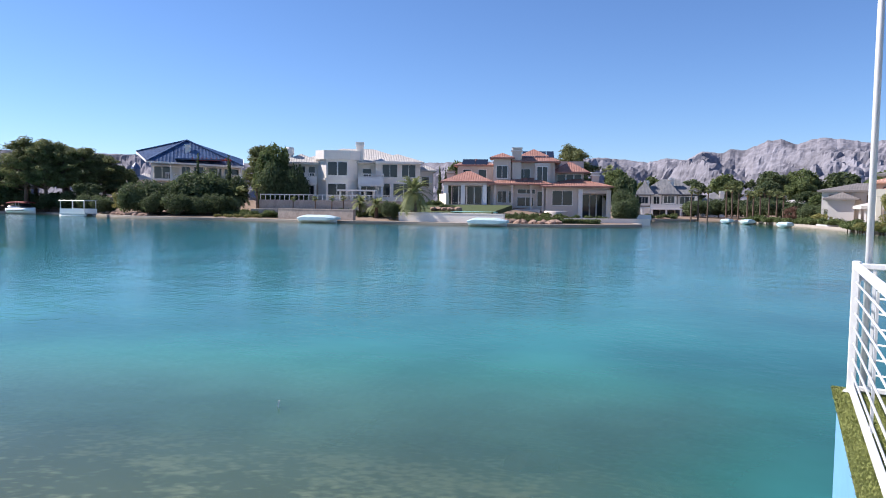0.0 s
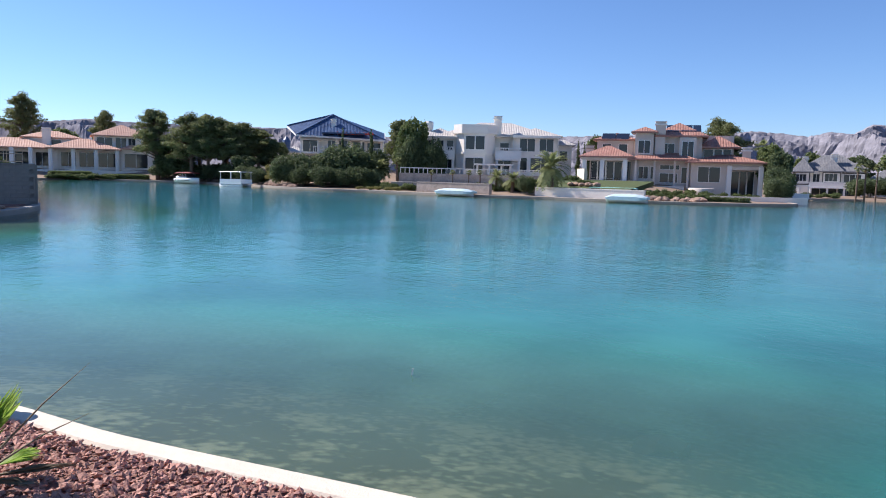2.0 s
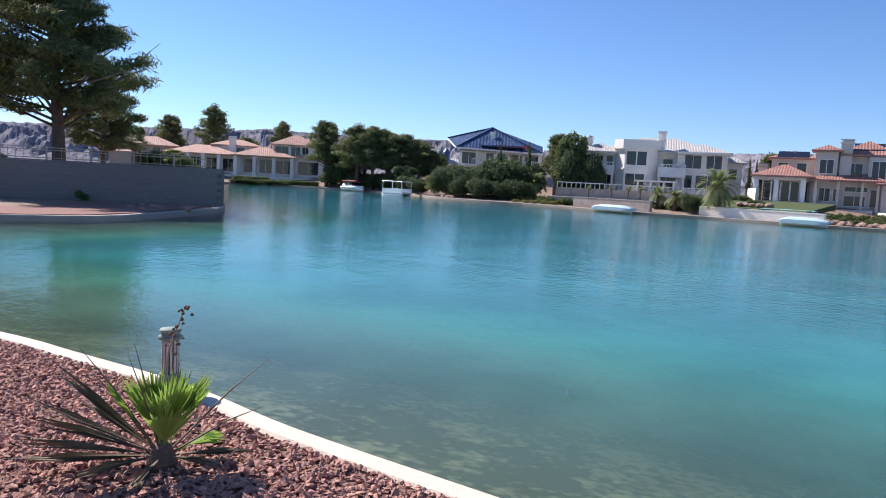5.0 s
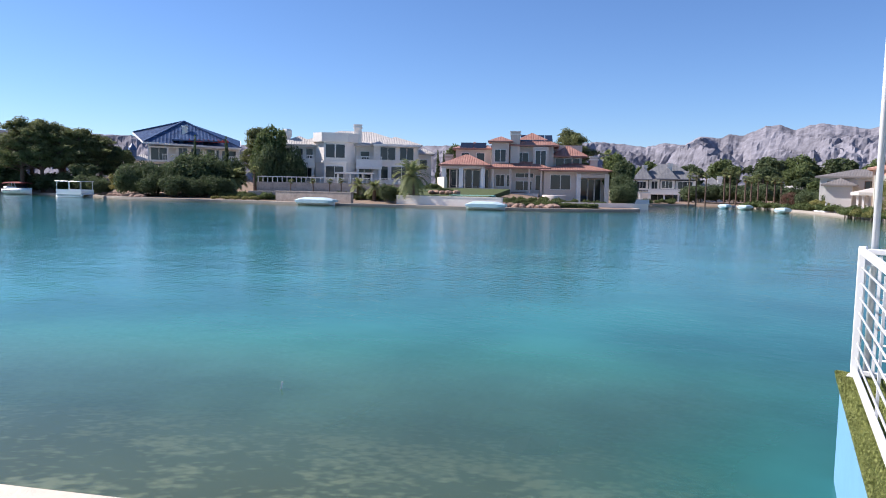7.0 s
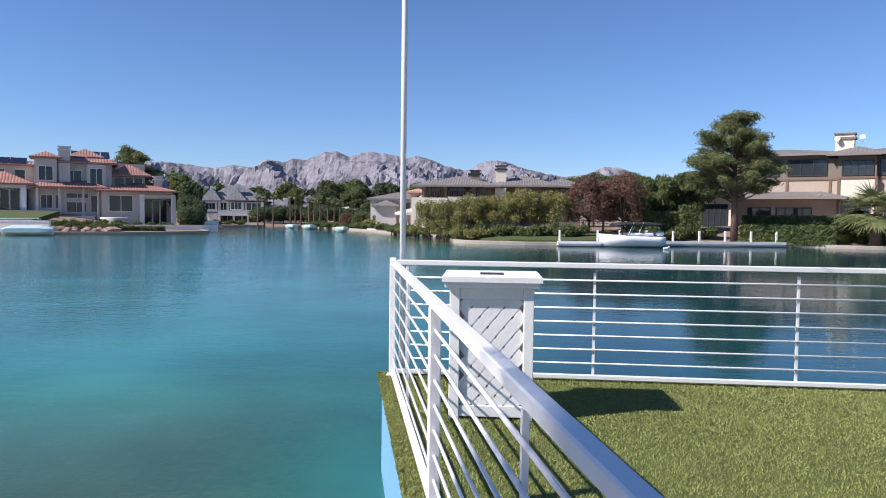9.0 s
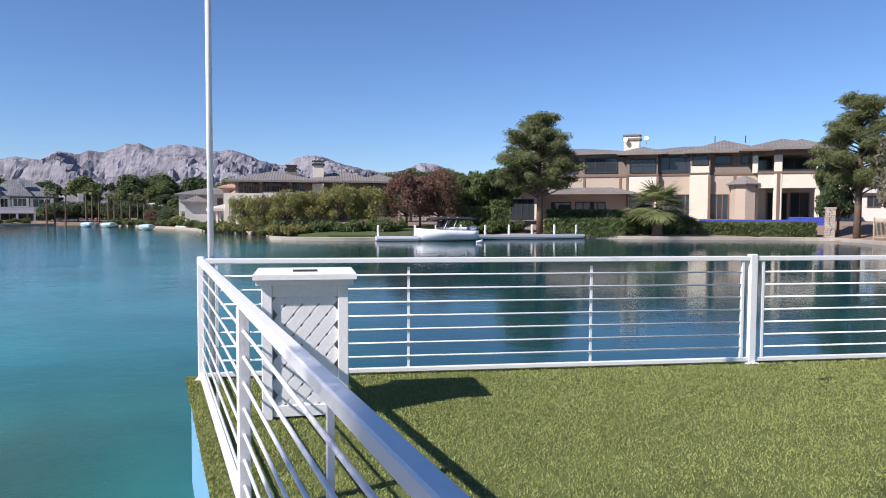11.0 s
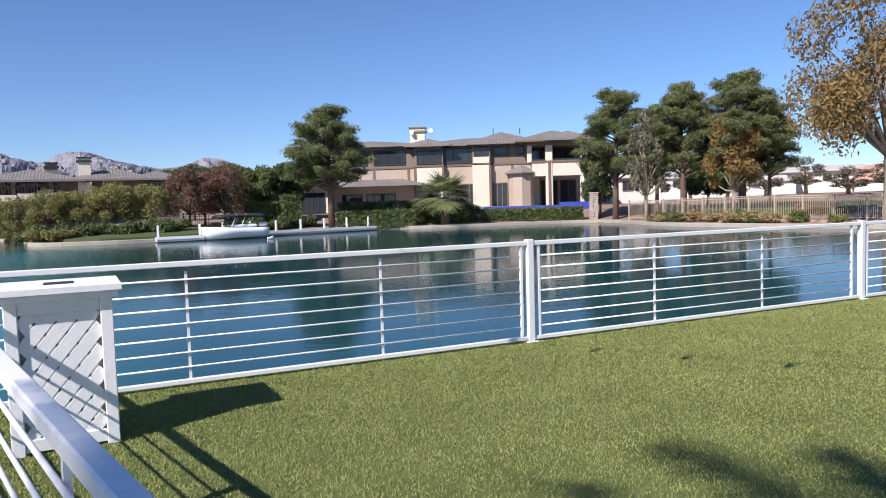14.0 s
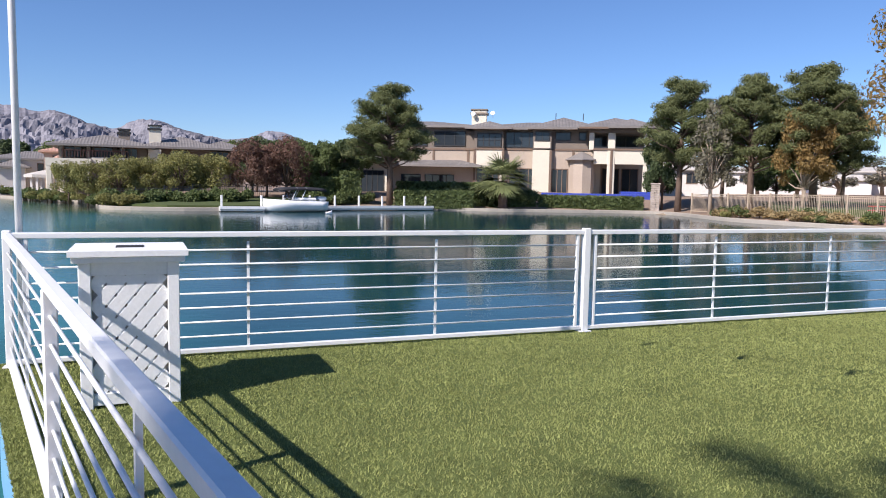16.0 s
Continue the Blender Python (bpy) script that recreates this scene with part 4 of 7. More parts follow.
def fan_plant(x, y, z):
    ob = thing("fan_palm_shrub", pose(x, y, z), "young fan palm with green and brown spiky leaves in gravel", "plant")
    rg = np.random.RandomState(4)
    part("stem", lathe([(0.07, -0.03), (0.10, 0.06), (0.06, 0.16), (0.02, 0.2)], 10), M["bark"], ob)

    def fan(el, az, stalk, L, spread, n, mname, name):
        bm = bmesh.new()
        out = Vector((math.cos(az) * math.cos(el), math.sin(az) * math.cos(el), math.sin(el)))
        side = Vector((-math.sin(az), math.cos(az), 0))
        up = side.cross(out) * -1
        hub = Vector((0, 0, 0.1)) + out * stalk
        bar(bm, (0, 0, 0.08), hub, 0.014, 0.008)
        for j in range(n):
            a = (j / (n - 1) - 0.5) * spread
            d = (out * math.cos(a) + side * math.sin(a)).normalized()
            w = d.cross(up).normalized() * 0.017
            tip = hub + d * L * rg.uniform(0.8, 1.05) + Vector((0, 0, -0.05 * rg.rand()))
            mid = hub + d * L * 0.55 + up * 0.012 * (1 if j % 2 else -1)
            p = [bm.verts.new(q) for q in (hub - w * 0.4, mid - w, tip, mid + w, hub + w * 0.4)]
            bm.faces.new(p)
        part(name, bm, M[mname], ob)

    for az, el, st, L in ((1.5, 1.08, 0.24, 0.40), (0.7, 1.35, 0.20, 0.40), (4.8, 1.0, 0.28, 0.38), (1.6, 0.30, 0.18, 0.24), (2.3, 1.2, 0.20, 0.38), (3.7, 1.2, 0.24, 0.36), (0.2, 1.15, 0.12, 0.32), (5.4, 1.3, 0.16, 0.36)):
        fan(el, az, st, L, 1.15, 21, "leaf_yucca", "leaf")
    for az, el, L in ((4.4, 0.75, 0.85), (4.7, 0.55, 0.9), (5.0, 0.35, 0.85), (4.3, 0.3, 0.8), (4.8, 0.16, 0.8), (5.4, 0.2, 0.6), (4.0, 0.5, 0.7), (4.55, 0.05, 0.75), (5.9, 0.1, 0.5), (1.3, 0.06, 0.5), (0.7, 0.1, 0.4)):
        fan(el, az, 0.1, L, 0.16, 5, "leaf_dry", "dry_leaf")
    for az, el, L in ((1.45, 0.78, 0.95), (4.85, 1.02, 0.95), (4.6, 1.35, 0.8), (1.6, 1.42, 0.7), (1.35, 0.5, 0.75), (5.2, 1.25, 0.78), (4.3, 0.9, 0.8)):
        d = Vector((math.cos(az) * math.cos(el), math.sin(az) * math.cos(el), math.sin(el)))
        part("spike", tube(bmesh.new(), [(0, 0, 0.08), tuple(d * L * 0.6 + Vector((0, 0, 0.1))), tuple(d * L + Vector((0, 0, 0.06)))], [0.009, 0.006, 0.001], 5), M["leaf_dry"], ob)
    st = [(0, 0, 0.1), (-0.02, 0.0, 0.45), (-0.02, 0.03, 0.80), (-0.02, 0.13, 1.08)]
    stalk = part("flower_stalk", tube(bmesh.new(), st, [0.012, 0.010, 0.007, 0.003], 6), M["bark_pale"], ob, "pale dry flower stalk")
    for i in range(26):
        s = rg.rand()
        p = Vector(st[2]).lerp(Vector(st[3]), s) + Vector(rg.normal(size=3) * 0.028)
        bm = bmesh.new()
        bmesh.ops.create_icosphere(bm, subdivisions=1, radius=rg.uniform(0.008, 0.014))
        bm.transform(Matrix.Translation(p))
        part("seed_head", bm, M["leaf_plum"], stalk)


fan_plant(-4.62, 0.12, -0.375)
tw = part("floating_stick", bar(bmesh.new(), (0, 0, -0.02), (0.015, 0.01, 0.085), 0.016, 0.016), M["hull"], None)
tw.location = (-6.75, 5.05, WATER_Z)
tagged(tw, "small white float upright in the lake water", "float")


def bed_z(x, y):
    return float(land_z(np.array([float(x)]), np.array([float(y)]))[0][0])


boulder("sunken_rock", -5.42, 8.7, bed_z(-5.42, 8.7) + 0.05, 0.36, 71, "soil", "dark rock lying under the lake water", flat=0.5)
bm_ = tube(bmesh.new(), [(-0.9, -0.1, 0), (-0.3, -0.12, 0.05), (0.3, 0.1, 0.05), (0.9, 0.45, 0)], [0.015, 0.035, 0.04, 0.02], 6)
br = part("sunken_branch", bm_, M["bark"], None)
br.matrix_world = pose(-8.5, 8.0, bed_z(-8.5, 8.0) + 0.12, 0, 0, 85)
tagged(br, "sunken dark branch on the lake bed", "branch")


# ---- houses across the lake ----
def house(name, x, y, yaw, label, group="houses round the lake"):
    return thing(name, pose(x, y, 0, 0, 0, yaw), label, "house", group)


def blocks(h, rows):
    for m, *d in rows:
        wall(h, m, *d)


def roofs(h, m, rows, gable=False, over=0.6):
    for r in rows:
        part("roof", hip(*r, gable=gable, over=over), M[m], h)


def columns(h, rows, r=0.28, m="trim_white"):
    for x, y, z0, z1 in rows:
        part("column", boxed(x - r, x + r, y - r, y + r, z0, z1, bevel=0.05), M[m], h)


def chimney(h, x0, x1, y0, y1, z0, z1, m, cap="trim_white"):
    c = part("chimney", boxed(x0, x1, y0, y1, z0, z1), M[m], h)
    part("cap", boxed(x0 - 0.15, x1 + 0.15, y0 - 0.15, y1 + 0.15, z1 - 0.45, z1 - 0.25), M[cap], c)
    part("cap", boxed(x0 - 0.12, x1 + 0.12, y0 - 0.12, y1 + 0.12, z1 + 0.002, z1 + 0.14), M[cap], c)
    return c


def balustrade(h, x0, x1, y, z0, z1, step=0.5, solid=False, m="trim_white"):
    bm = bmesh.new()
    box(bm, x0, x1, y - 0.06, y + 0.06, z1 - 0.12, z1)
    if solid:
        box(bm, x0, x1, y - 0.05, y + 0.05, z0, z1 - 0.14)
    b = part("balustrade", bm, M[m], h)
    if not solid:
        u = x0 + 0.1
        while u < x1:
            part("post", boxed(u - 0.05, u + 0.05, y - 0.05, y + 0.05, z0, z1 - 0.12), M[m], b)
            u += step


def house_c():
    h = house("house", -58.1, 90.7, 32.6, "white stucco villa with red clay tile roofs and solar panels")
    blocks(h, [("stucco_beige", -11.4, -5.0, 1.6, 11, -1, 5.0), ("stucco_beige", -5.0, 3.0, 1.0, 11, -1, 4.75), ("stucco_beige", 3.0, 7.8, 0.0, 11, -1, 4.4), ("stucco_beige", 7.8, 12.3, 2.6, 11, -1, 4.4),
               ("stucco_beige", -10.7, -5.2, 4.5, 11, 5.0, 7.7), ("stucco_beige", -2.3, 4.4, 2.0, 11, 4.75, 8.2), ("stucco_beige", 4.4, 8.8, 3.4, 10, 4.4, 6.7), ("stucco_beige", 4.4, 9.0, 6.5, 11, 6.7, 8.5),
               ("stucco_beige", -4.9, -2.3, 0.9, 4, 4.75, 8.7), ("stucco_beige", 1.3, 3.6, 0.9, 2.2, 4.4, 7.9), ("stucco_beige", -12.4, -5.6, -0.3, 1.6, 4.4, 5.0), ("stucco_beige", 7.6, 12.6, -0.4, 2.6, 3.9, 4.4)])
    roofs(h, "roof_red", [(-12.2, -5.4, -0.2, 6, 5.05, 6.7), (-5.2, 3.4, -0.2, 4, 4.75, 5.7), (2.8, 12.5, -0.6, 8, 4.45, 5.7), (-10.7, -5.2, 4.5, 11, 7.75, 8.9), (-4.9, -2.3, 0.9, 4, 8.7, 9.5),
                           (-2.3, 4.6, 1.6, 11, 8.2, 10.3), (4.4, 9.0, 2.8, 7, 6.7, 8.3)])
    for x0, x1, z in ((-10.0, -8.0, 8.12), (-7.9, -6.0, 8.12)):
        bm = boxed(x0, x1, -1.1, 1.1, -0.03, 0.03)
        bm.transform(pose(0, 5.0, z + 0.12, 25))
        part("solar_panel", bm, M["solar"], h)
    for x0, x1 in ((-0.6, 1.2), (1.3, 3.0), (3.1, 4.2)):
        bm = boxed(x0, x1, -1.5, 1.5, -0.03, 0.03)
        bm.transform(pose(0, 3.55, 9.37, 21.5))
        part("solar_panel", bm, M["solar"], h)
    chimney(h, -2.1, -0.7, 1.2, 2.6, 5, 10.1, "stucco_beige")
    chimney(h, 9.9, 11.0, 2.0, 3.2, 4.4, 6.5, "stucco_beige")
    chimney(h, -12.1, -11.0, 2.2, 3.3, 5, 6.6, "stucco_beige", "stucco_tan")
    columns(h, [(-12.0, -0.2, 0, 4.9), (-9.4, -0.2, 0, 4.9), (-6.1, -0.2, 0, 4.9), (8.1, -0.3, -1.2, 4.0), (12.2, -0.3, -1.2, 4.0)], 0.32)
    for a in ((-11, -9.8, 1.9, 4.0, 1.6), (-8.8, -6.6, 1.8, 4.2, 1.6), (-4.2, -2.9, 1.9, 3.6, 1.0), (-2.5, -1.9, 1.9, 3.6, 1.0), (-1.2, 0.6, 5.3, 7.0, 2.0), (1.7, 3.2, 5.1, 7.3, 0.9), (-4.4, -2.8, 5.6, 7.4, 0.9),
              (4.0, 6.9, 1.6, 3.7, 0.0), (-1.2, 1.4, 3.3, 3.9, 1.0), (-1.2, 1.2, 1.4, 2.7, 1.0), (1.8, 2.7, 1.4, 3.6, 1.0), (8.6, 9.6, -0.2, 3.2, 2.6), (9.8, 10.6, -0.2, 3.2, 2.6), (10.8, 11.6, -0.2, 3.2, 2.6),
              (4.8, 6.0, 5.0, 6.3, 3.4), (6.2, 7.2, 5.0, 6.3, 3.4), (7.4, 8.4, 5.0, 6.3, 3.4), (-9.8, -8.6, 5.6, 7.0, 4.5), (-7.4, -6.2, 5.6, 7.0, 4.5)):
        window(h, *a, cols=1 if a[1] - a[0] < 1.3 else 2)
    part("terrace", boxed(2.5, 13.2, -3.4, 0.0, -1.6, -0.55), M["stucco_beige"], h)
    part("terrace", boxed(-13.2, -3.0, -3.0, 1.4, -1.5, 1.55), M["stucco_pale"], h)
    for x0, x1, y, z in ((-12.3, -5.8, -0.25, 4.98), (7.7, 12.5, -0.3, 3.88)):
        part("beam", boxed(x0, x1, y - 0.28, y + 0.28, z - 0.5, z), M["stucco_beige"], h)
    part("porch_void", boxed(-11.2, -5.4, 1.50, 1.58, 1.6, 4.3), M["glass"], h, "dark glazed porch doors")
    for x in (-10.2, -9.0, -7.8, -6.6):
        part("door_post", boxed(x - 0.09, x + 0.09, 1.42, 1.5, 1.6, 4.3), M["trim_white"], h)
    part("step", boxed(-1.6, 2.2, -1.2, 1.0, -1.0, 0.9), M["stucco_pale"], h)
    for x in (-4.6, -2.0, 0.8, 2.6):
        columns(h, [(x, -0.1, 0.5, 4.6)], 0.16, "stucco_beige")
    bm = lathe([(1.35, -1.6), (1.5, -0.2), (1.7, 0.7), (1.6, 0.75)], 20)
    bm.transform(Matrix.Translation((4.4, -4.2, 0)))
    part("curved_planter", bm, M["stucco_beige"], h, smooth=True)


def house_b():
    h = house("house", -85.6, 80.9, 46.6, "large cream villa with bay tower, balconies and pale tile roof")
    W = "stucco_white"
    blocks(h, [(W, -11, -5.2, 1.0, 10, 0, 8.0), (W, -5.2, 1.0, 1.4, 12, 0, 8.6), (W, 1.0, 4.2, 1.5, 12, 0, 8.4), (W, 4.2, 11.4, 0.0, 11, 0, 8.3), (W, 11.4, 14.2, 5.0, 12, 0, 7.3)])
    pts = [(-5.3, 1.4), (-5.3, 0.2), (-3.9, -1.5), (-0.4, -1.5), (1.1, 0.2), (1.1, 1.4)]
    for z0, z1, g in ((0, 9.0, 0.0), (8.5, 9.95, 0.35), (5.2, 5.5, 0.2)):
        bm = bmesh.new()
        cx, cy = -2.1, 0.3
        lo = [bm.verts.new((x + math.copysign(g, x - cx), y + (math.copysign(g, y - cy) if y < 1.3 else 0), z0)) for x, y in pts]
        hi = [bm.verts.new((v.co.x, v.co.y, z1)) for v in lo]
        for i in range(6):
            bm.faces.new((lo[i], lo[(i + 1) % 6], hi[(i + 1) % 6], hi[i]))
        bm.faces.new(hi)
        bm.faces.new(lo[::-1])
        part("bay", bm, M[W], h)
    roofs(h, "roof_cream", [(-11, -5.2, 0.4, 10, 8.05, 9.6), (-7, 9.5, 3.0, 14, 8.75, 11.0), (4.2, 11.4, -0.4, 9, 8.4, 9.9), (11.4, 14.2, 5, 12, 7.3, 8.3), (0.6, 4.2, 0.6, 6, 8.3, 9.0)])
    chimney(h, 0.9, 2.1, 0.4, 1.4, 8, 11.4, W)
    bm = lathe([(0.45, 8.3), (0.5, 9.0), (0.75, 9.5), (0.78, 10.3), (0.6, 10.6)], 8)
    bm.transform(Matrix.Translation((-10.0, 2.5, 0)))
    part("chimney", bm, M[W], h)
    for a in ((-3.6, -2.2, 6.0, 8.1, -1.5), (-2.0, -0.6, 6.0, 8.1, -1.5), (-3.6, -0.8, 2.7, 4.6, -1.5), (-9.9, -9.0, 5.6, 7.4, 1.0), (-8.4, -7.4, 5.6, 7.4, 1.0), (-6.8, -5.8, 5.6, 7.4, 1.0), (-9.6, -8.2, 2.6, 4.4, 1.0),
              (-7.4, -5.8, 2.6, 4.4, 1.0), (2.0, 3.4, 6.0, 7.2, 1.5), (1.4, 3.8, 2.6, 4.6, 1.5), (5.2, 7.6, 5.9, 7.9, 0.0), (8.4, 10.6, 5.9, 7.9, 0.0), (5.0, 6.4, 2.6, 4.8, 0.0), (7.0, 10.4, 2.6, 4.8, 0.0),
              (12.2, 13.4, 4.6, 6.2, 5.0)):
        window(h, *a, cols=1 if a[1] - a[0] < 1.6 else 2)
    for x0, x1, y in ((-9.9, -5.4, -0.9), (1.2, 5.4, -0.9)):
        part("balcony", boxed(x0, x1, y, 1.5, 4.3, 4.62), M[W], h)
        balustrade(h, x0, x1, y + 0.08, 4.62, 5.85, solid=True)
        columns(h, [(x0 + 0.3, y + 0.3, 0.5, 4.3), (x1 - 0.3, y + 0.3, 0.5, 4.3)], 0.2)
    for x0, x1 in ((-9.9, -5.4), (1.2, 5.4)):
        balustrade(h, x0, x1, -0.75, 5.86, 6.35, 0.4)
    for x, z0, z1 in ((-11.05, 0.0, 8.0), (-5.25, 5.5, 8.5), (4.15, 0.0, 8.3), (11.35, 0.0, 8.2)):
        part("downpipe", bar(bmesh.new(), (x, -0.12 if x > 4 else 0.9, z0), (x, -0.12 if x > 4 else 0.9, z1), 0.14), M["trim_white"], h)
    for x0, x1, y, z in ((-11.3, -5.2, 0.35, 7.95), (4.0, 11.7, -0.55, 8.28)):
        part("fascia", boxed(x0, x1, y - 0.5, y - 0.38, z - 0.25, z + 0.1), M["trim_white"], h)
    for x in (-1.6, 0.3, 2.2, 3.6):
        columns(h, [(x, -6.0, 0.2, 3.4), (x, -3.0, 0.2, 3.4)], 0.13)
    part("pergola", boxed(-2.1, 4.0, -6.5, -2.6, 3.4, 3.62), M["trim_white"], h)
    part("terrace", boxed(-13.5, 8.0, -9.0, 1.0, -2, 1.9), M["stone"], h)
    part("terrace", boxed(-14.0, 5.0, -14.5, -9.0, -2, 0.55), M["stone"], h)
    balustrade(h, -13.4, 8.0, -8.8, 1.9, 2.75, 0.7)


def house_a():
    h = house("house", -115.3, 69.8, 58.7, "white house under a steep blue glazed tile roof")
    blocks(h, [("stucco_white", -6.2, 9.0, 2.0, 12, 0, 8.2), ("stucco_white", -1.6, 3.0, 0.6, 2, 0, 8.6), ("trim_white", -6.3, 9.2, 0.0, 2.2, 5.1, 5.4)])
    ap, lc, fl, fr, rc, bk = (Vector(p) for p in ((-0.3, 6, 12.7), (-8.9, 5, 10.3), (-6.9, -1.2, 8.4), (9.3, -1.2, 7.9), (9.8, 7, 9.6), (0, 14, 9)))
    bm = bmesh.new()
    uvl = bm.loops.layers.uv.new("UVMap")
    for t in ((fl, fr, ap), (lc, fl, ap), (fr, rc, ap), (rc, bk, ap), (bk, lc, ap)):
        fc = bm.faces.new([bm.verts.new(p) for p in t])
        e = (t[1] - t[0]).normalized()
        for lo in fc.loops:
            q = lo.vert.co - t[0]
            lo[uvl].uv = (q.dot(e), (q - e * q.dot(e)).length)
    part("roof", bm, M["roof_blue"], h)
    ring = [lc, fl, fr, rc, bk]
    for a, b in zip(ring, ring[1:] + ring[:1]):
        part("fascia", bar(bmesh.new(), a - Vector((0, 0, 0.12)), b - Vector((0, 0, 0.12)), 0.12, 0.3), M["trim_white"], h)
    part("soffit", boxed(-6.2, 9.0, 0.0, 12, 7.6, 7.8), M["trim_white"], h)
    for a in ((fl, ap), (fr, ap), (lc, ap)):
        part("ridge_tile", bar(bmesh.new(), a[0] + Vector((0, 0, 0.1)), a[1] + Vector((0, 0, 0.1)), 0.35, 0.2), M["roof_blue"], h)
    roofs(h, "roof_blue", [(-2.0, 5.2, -1.5, 5, 9.0, 10.9)], over=0.3)
    chimney(h, -0.6, 0.3, 1.0, 1.8, 8, 11.5, "stucco_white")
    for a in ((-5.8, -3.2, 5.5, 7.6, 2.0), (-5.8, -3.4, 2.2, 4.8, 2.0), (-1.2, 0.2, 5.8, 7.6, 0.6), (0.9, 2.4, 5.8, 7.8, 0.6), (3.6, 5.6, 5.5, 7.5, 2.0), (6.2, 8.6, 5.5, 7.4, 2.0), (6.5, 7.6, 2.6, 4.6, 2.0)):
        window(h, *a, cols=2)
    columns(h, [(-6.1, 0.2, 0, 8.2), (-3.0, 0.2, 5.4, 8.2), (5.0, 0.2, 5.4, 8), (9.0, 0.2, 0, 7.8)], 0.16)
    balustrade(h, -3.9, -1.7, 0.1, 5.4, 6.5, 0.35)
    balustrade(h, 6.2, 9.2, 0.1, 5.4, 6.4, 0.35)
    for y in (-1.6, -0.6):
        part("beam", boxed(0.4, 7.2, y - 0.12, y + 0.12, 8.75, 9.0), M["red_paint"], h)
    for i in range(9):
        part("beam", boxed(0.5 + i * 0.8, 0.65 + i * 0.8, -2.2, 0.4, 9.01, 9.17), M["red_paint"], h)


def house_k():
    h = house("house", -143.7, 70.0, 64.0, "plain cream house with a hipped tile roof and blue cupola")
    blocks(h, [("stucco_cream", -4.0, 3.6, 0, 10, 0, 7.3), ("stucco_cream", 3.6, 9, 1.5, 10, 0, 6.0)])
    roofs(h, "roof_cream", [(-4, 3.6, 0, 10, 7.3, 8.9), (3.6, 9, 1.5, 10, 6.0, 7.4)], over=0.35)
    bm = lathe([(0.8, 6.6), (0.8, 8.0), (0.95, 8.05), (0.8, 8.6), (0.4, 9.1), (0.05, 9.6)], 12)
    bm.transform(Matrix.Translation((4.4, 3.0, 0)))
    part("cupola", bm, M["roof_blue"], h)
    window(h, -0.5, 0.6, 4.2, 5.6, 0.0, "trim_brown")
    window(h, 4.6, 5.2, 4.2, 5.2, 1.5, "trim_brown")


def house_z():
    h = house("house", -160.5, 36.9, 76.9, "white villa with pink clay tile roofs and a columned porch")
    W = "stucco_white"
    blocks(h, [(W, -16.5, -3.5, 3, 11, -0.5, 5.0), (W, -3.5, 7, 3.6, 12, -0.5, 5.0), (W, 2.5, 11.6, 4.0, 13, 0, 8.0), (W, 7.0, 12.4, 2.4, 12, 0, 5.4), (W, -9.0, 0, 6, 13, 5, 7.3), (W, 12.4, 16.5, 5, 12, 0, 4.6)])
    roofs(h, "roof_pink", [(-17.4, -4.0, 0.6, 11, 5.1, 7.0), (-4.8, 6.4, -0.6, 9, 5.2, 7.2), (-9, 0, 6, 13, 7.3, 8.7), (2.5, 12.4, 3.6, 13, 8.1, 10.5), (12.4, 16.5, 5, 12, 4.6, 5.8), (7.4, 11.5, 1.8, 4, 5.5, 6.2)])
    chimney(h, -6.0, -4.6, 4.5, 6, 5, 9.0, W)
    columns(h, [(x, 0.3, 0.5, 5.0) for x in (-16.8, -13.4, -10.6, -7.7)] + [(x, -0.4, 0.5, 5.0) for x in (-4.6, -1.0, 2.7, 6.2)], 0.33)
    part("terrace", boxed(-17.5, 13, -1.2, 5, -1.5, 0.9), M[W], h)
    for a in ((-16, -14.6, 1.6, 4.2, 3.0), (-13, -11, 1.6, 4.2, 3.0), (-10.2, -8, 1.6, 4.2, 3.0), (-7, -5, 1.6, 4.2, 3.0), (-3, -0.6, 1.6, 4.4, 3.6), (0, 2.4, 1.6, 4.4, 3.6), (3.2, 6.2, 1.6, 4.4, 3.6),
              (3.0, 5.6, 5.6, 7.6, 4.0), (6.2, 8.0, 5.6, 7.6, 4.0), (8.4, 9.6, 5.6, 7.6, 4.0), (7.6, 11.6, 1.6, 4.4, 2.4), (13, 15.6, 1.6, 3.6, 5.0), (-6, -3, 5.6, 6.8, 6.0)):
        window(h, *a, cols=2)
    return h


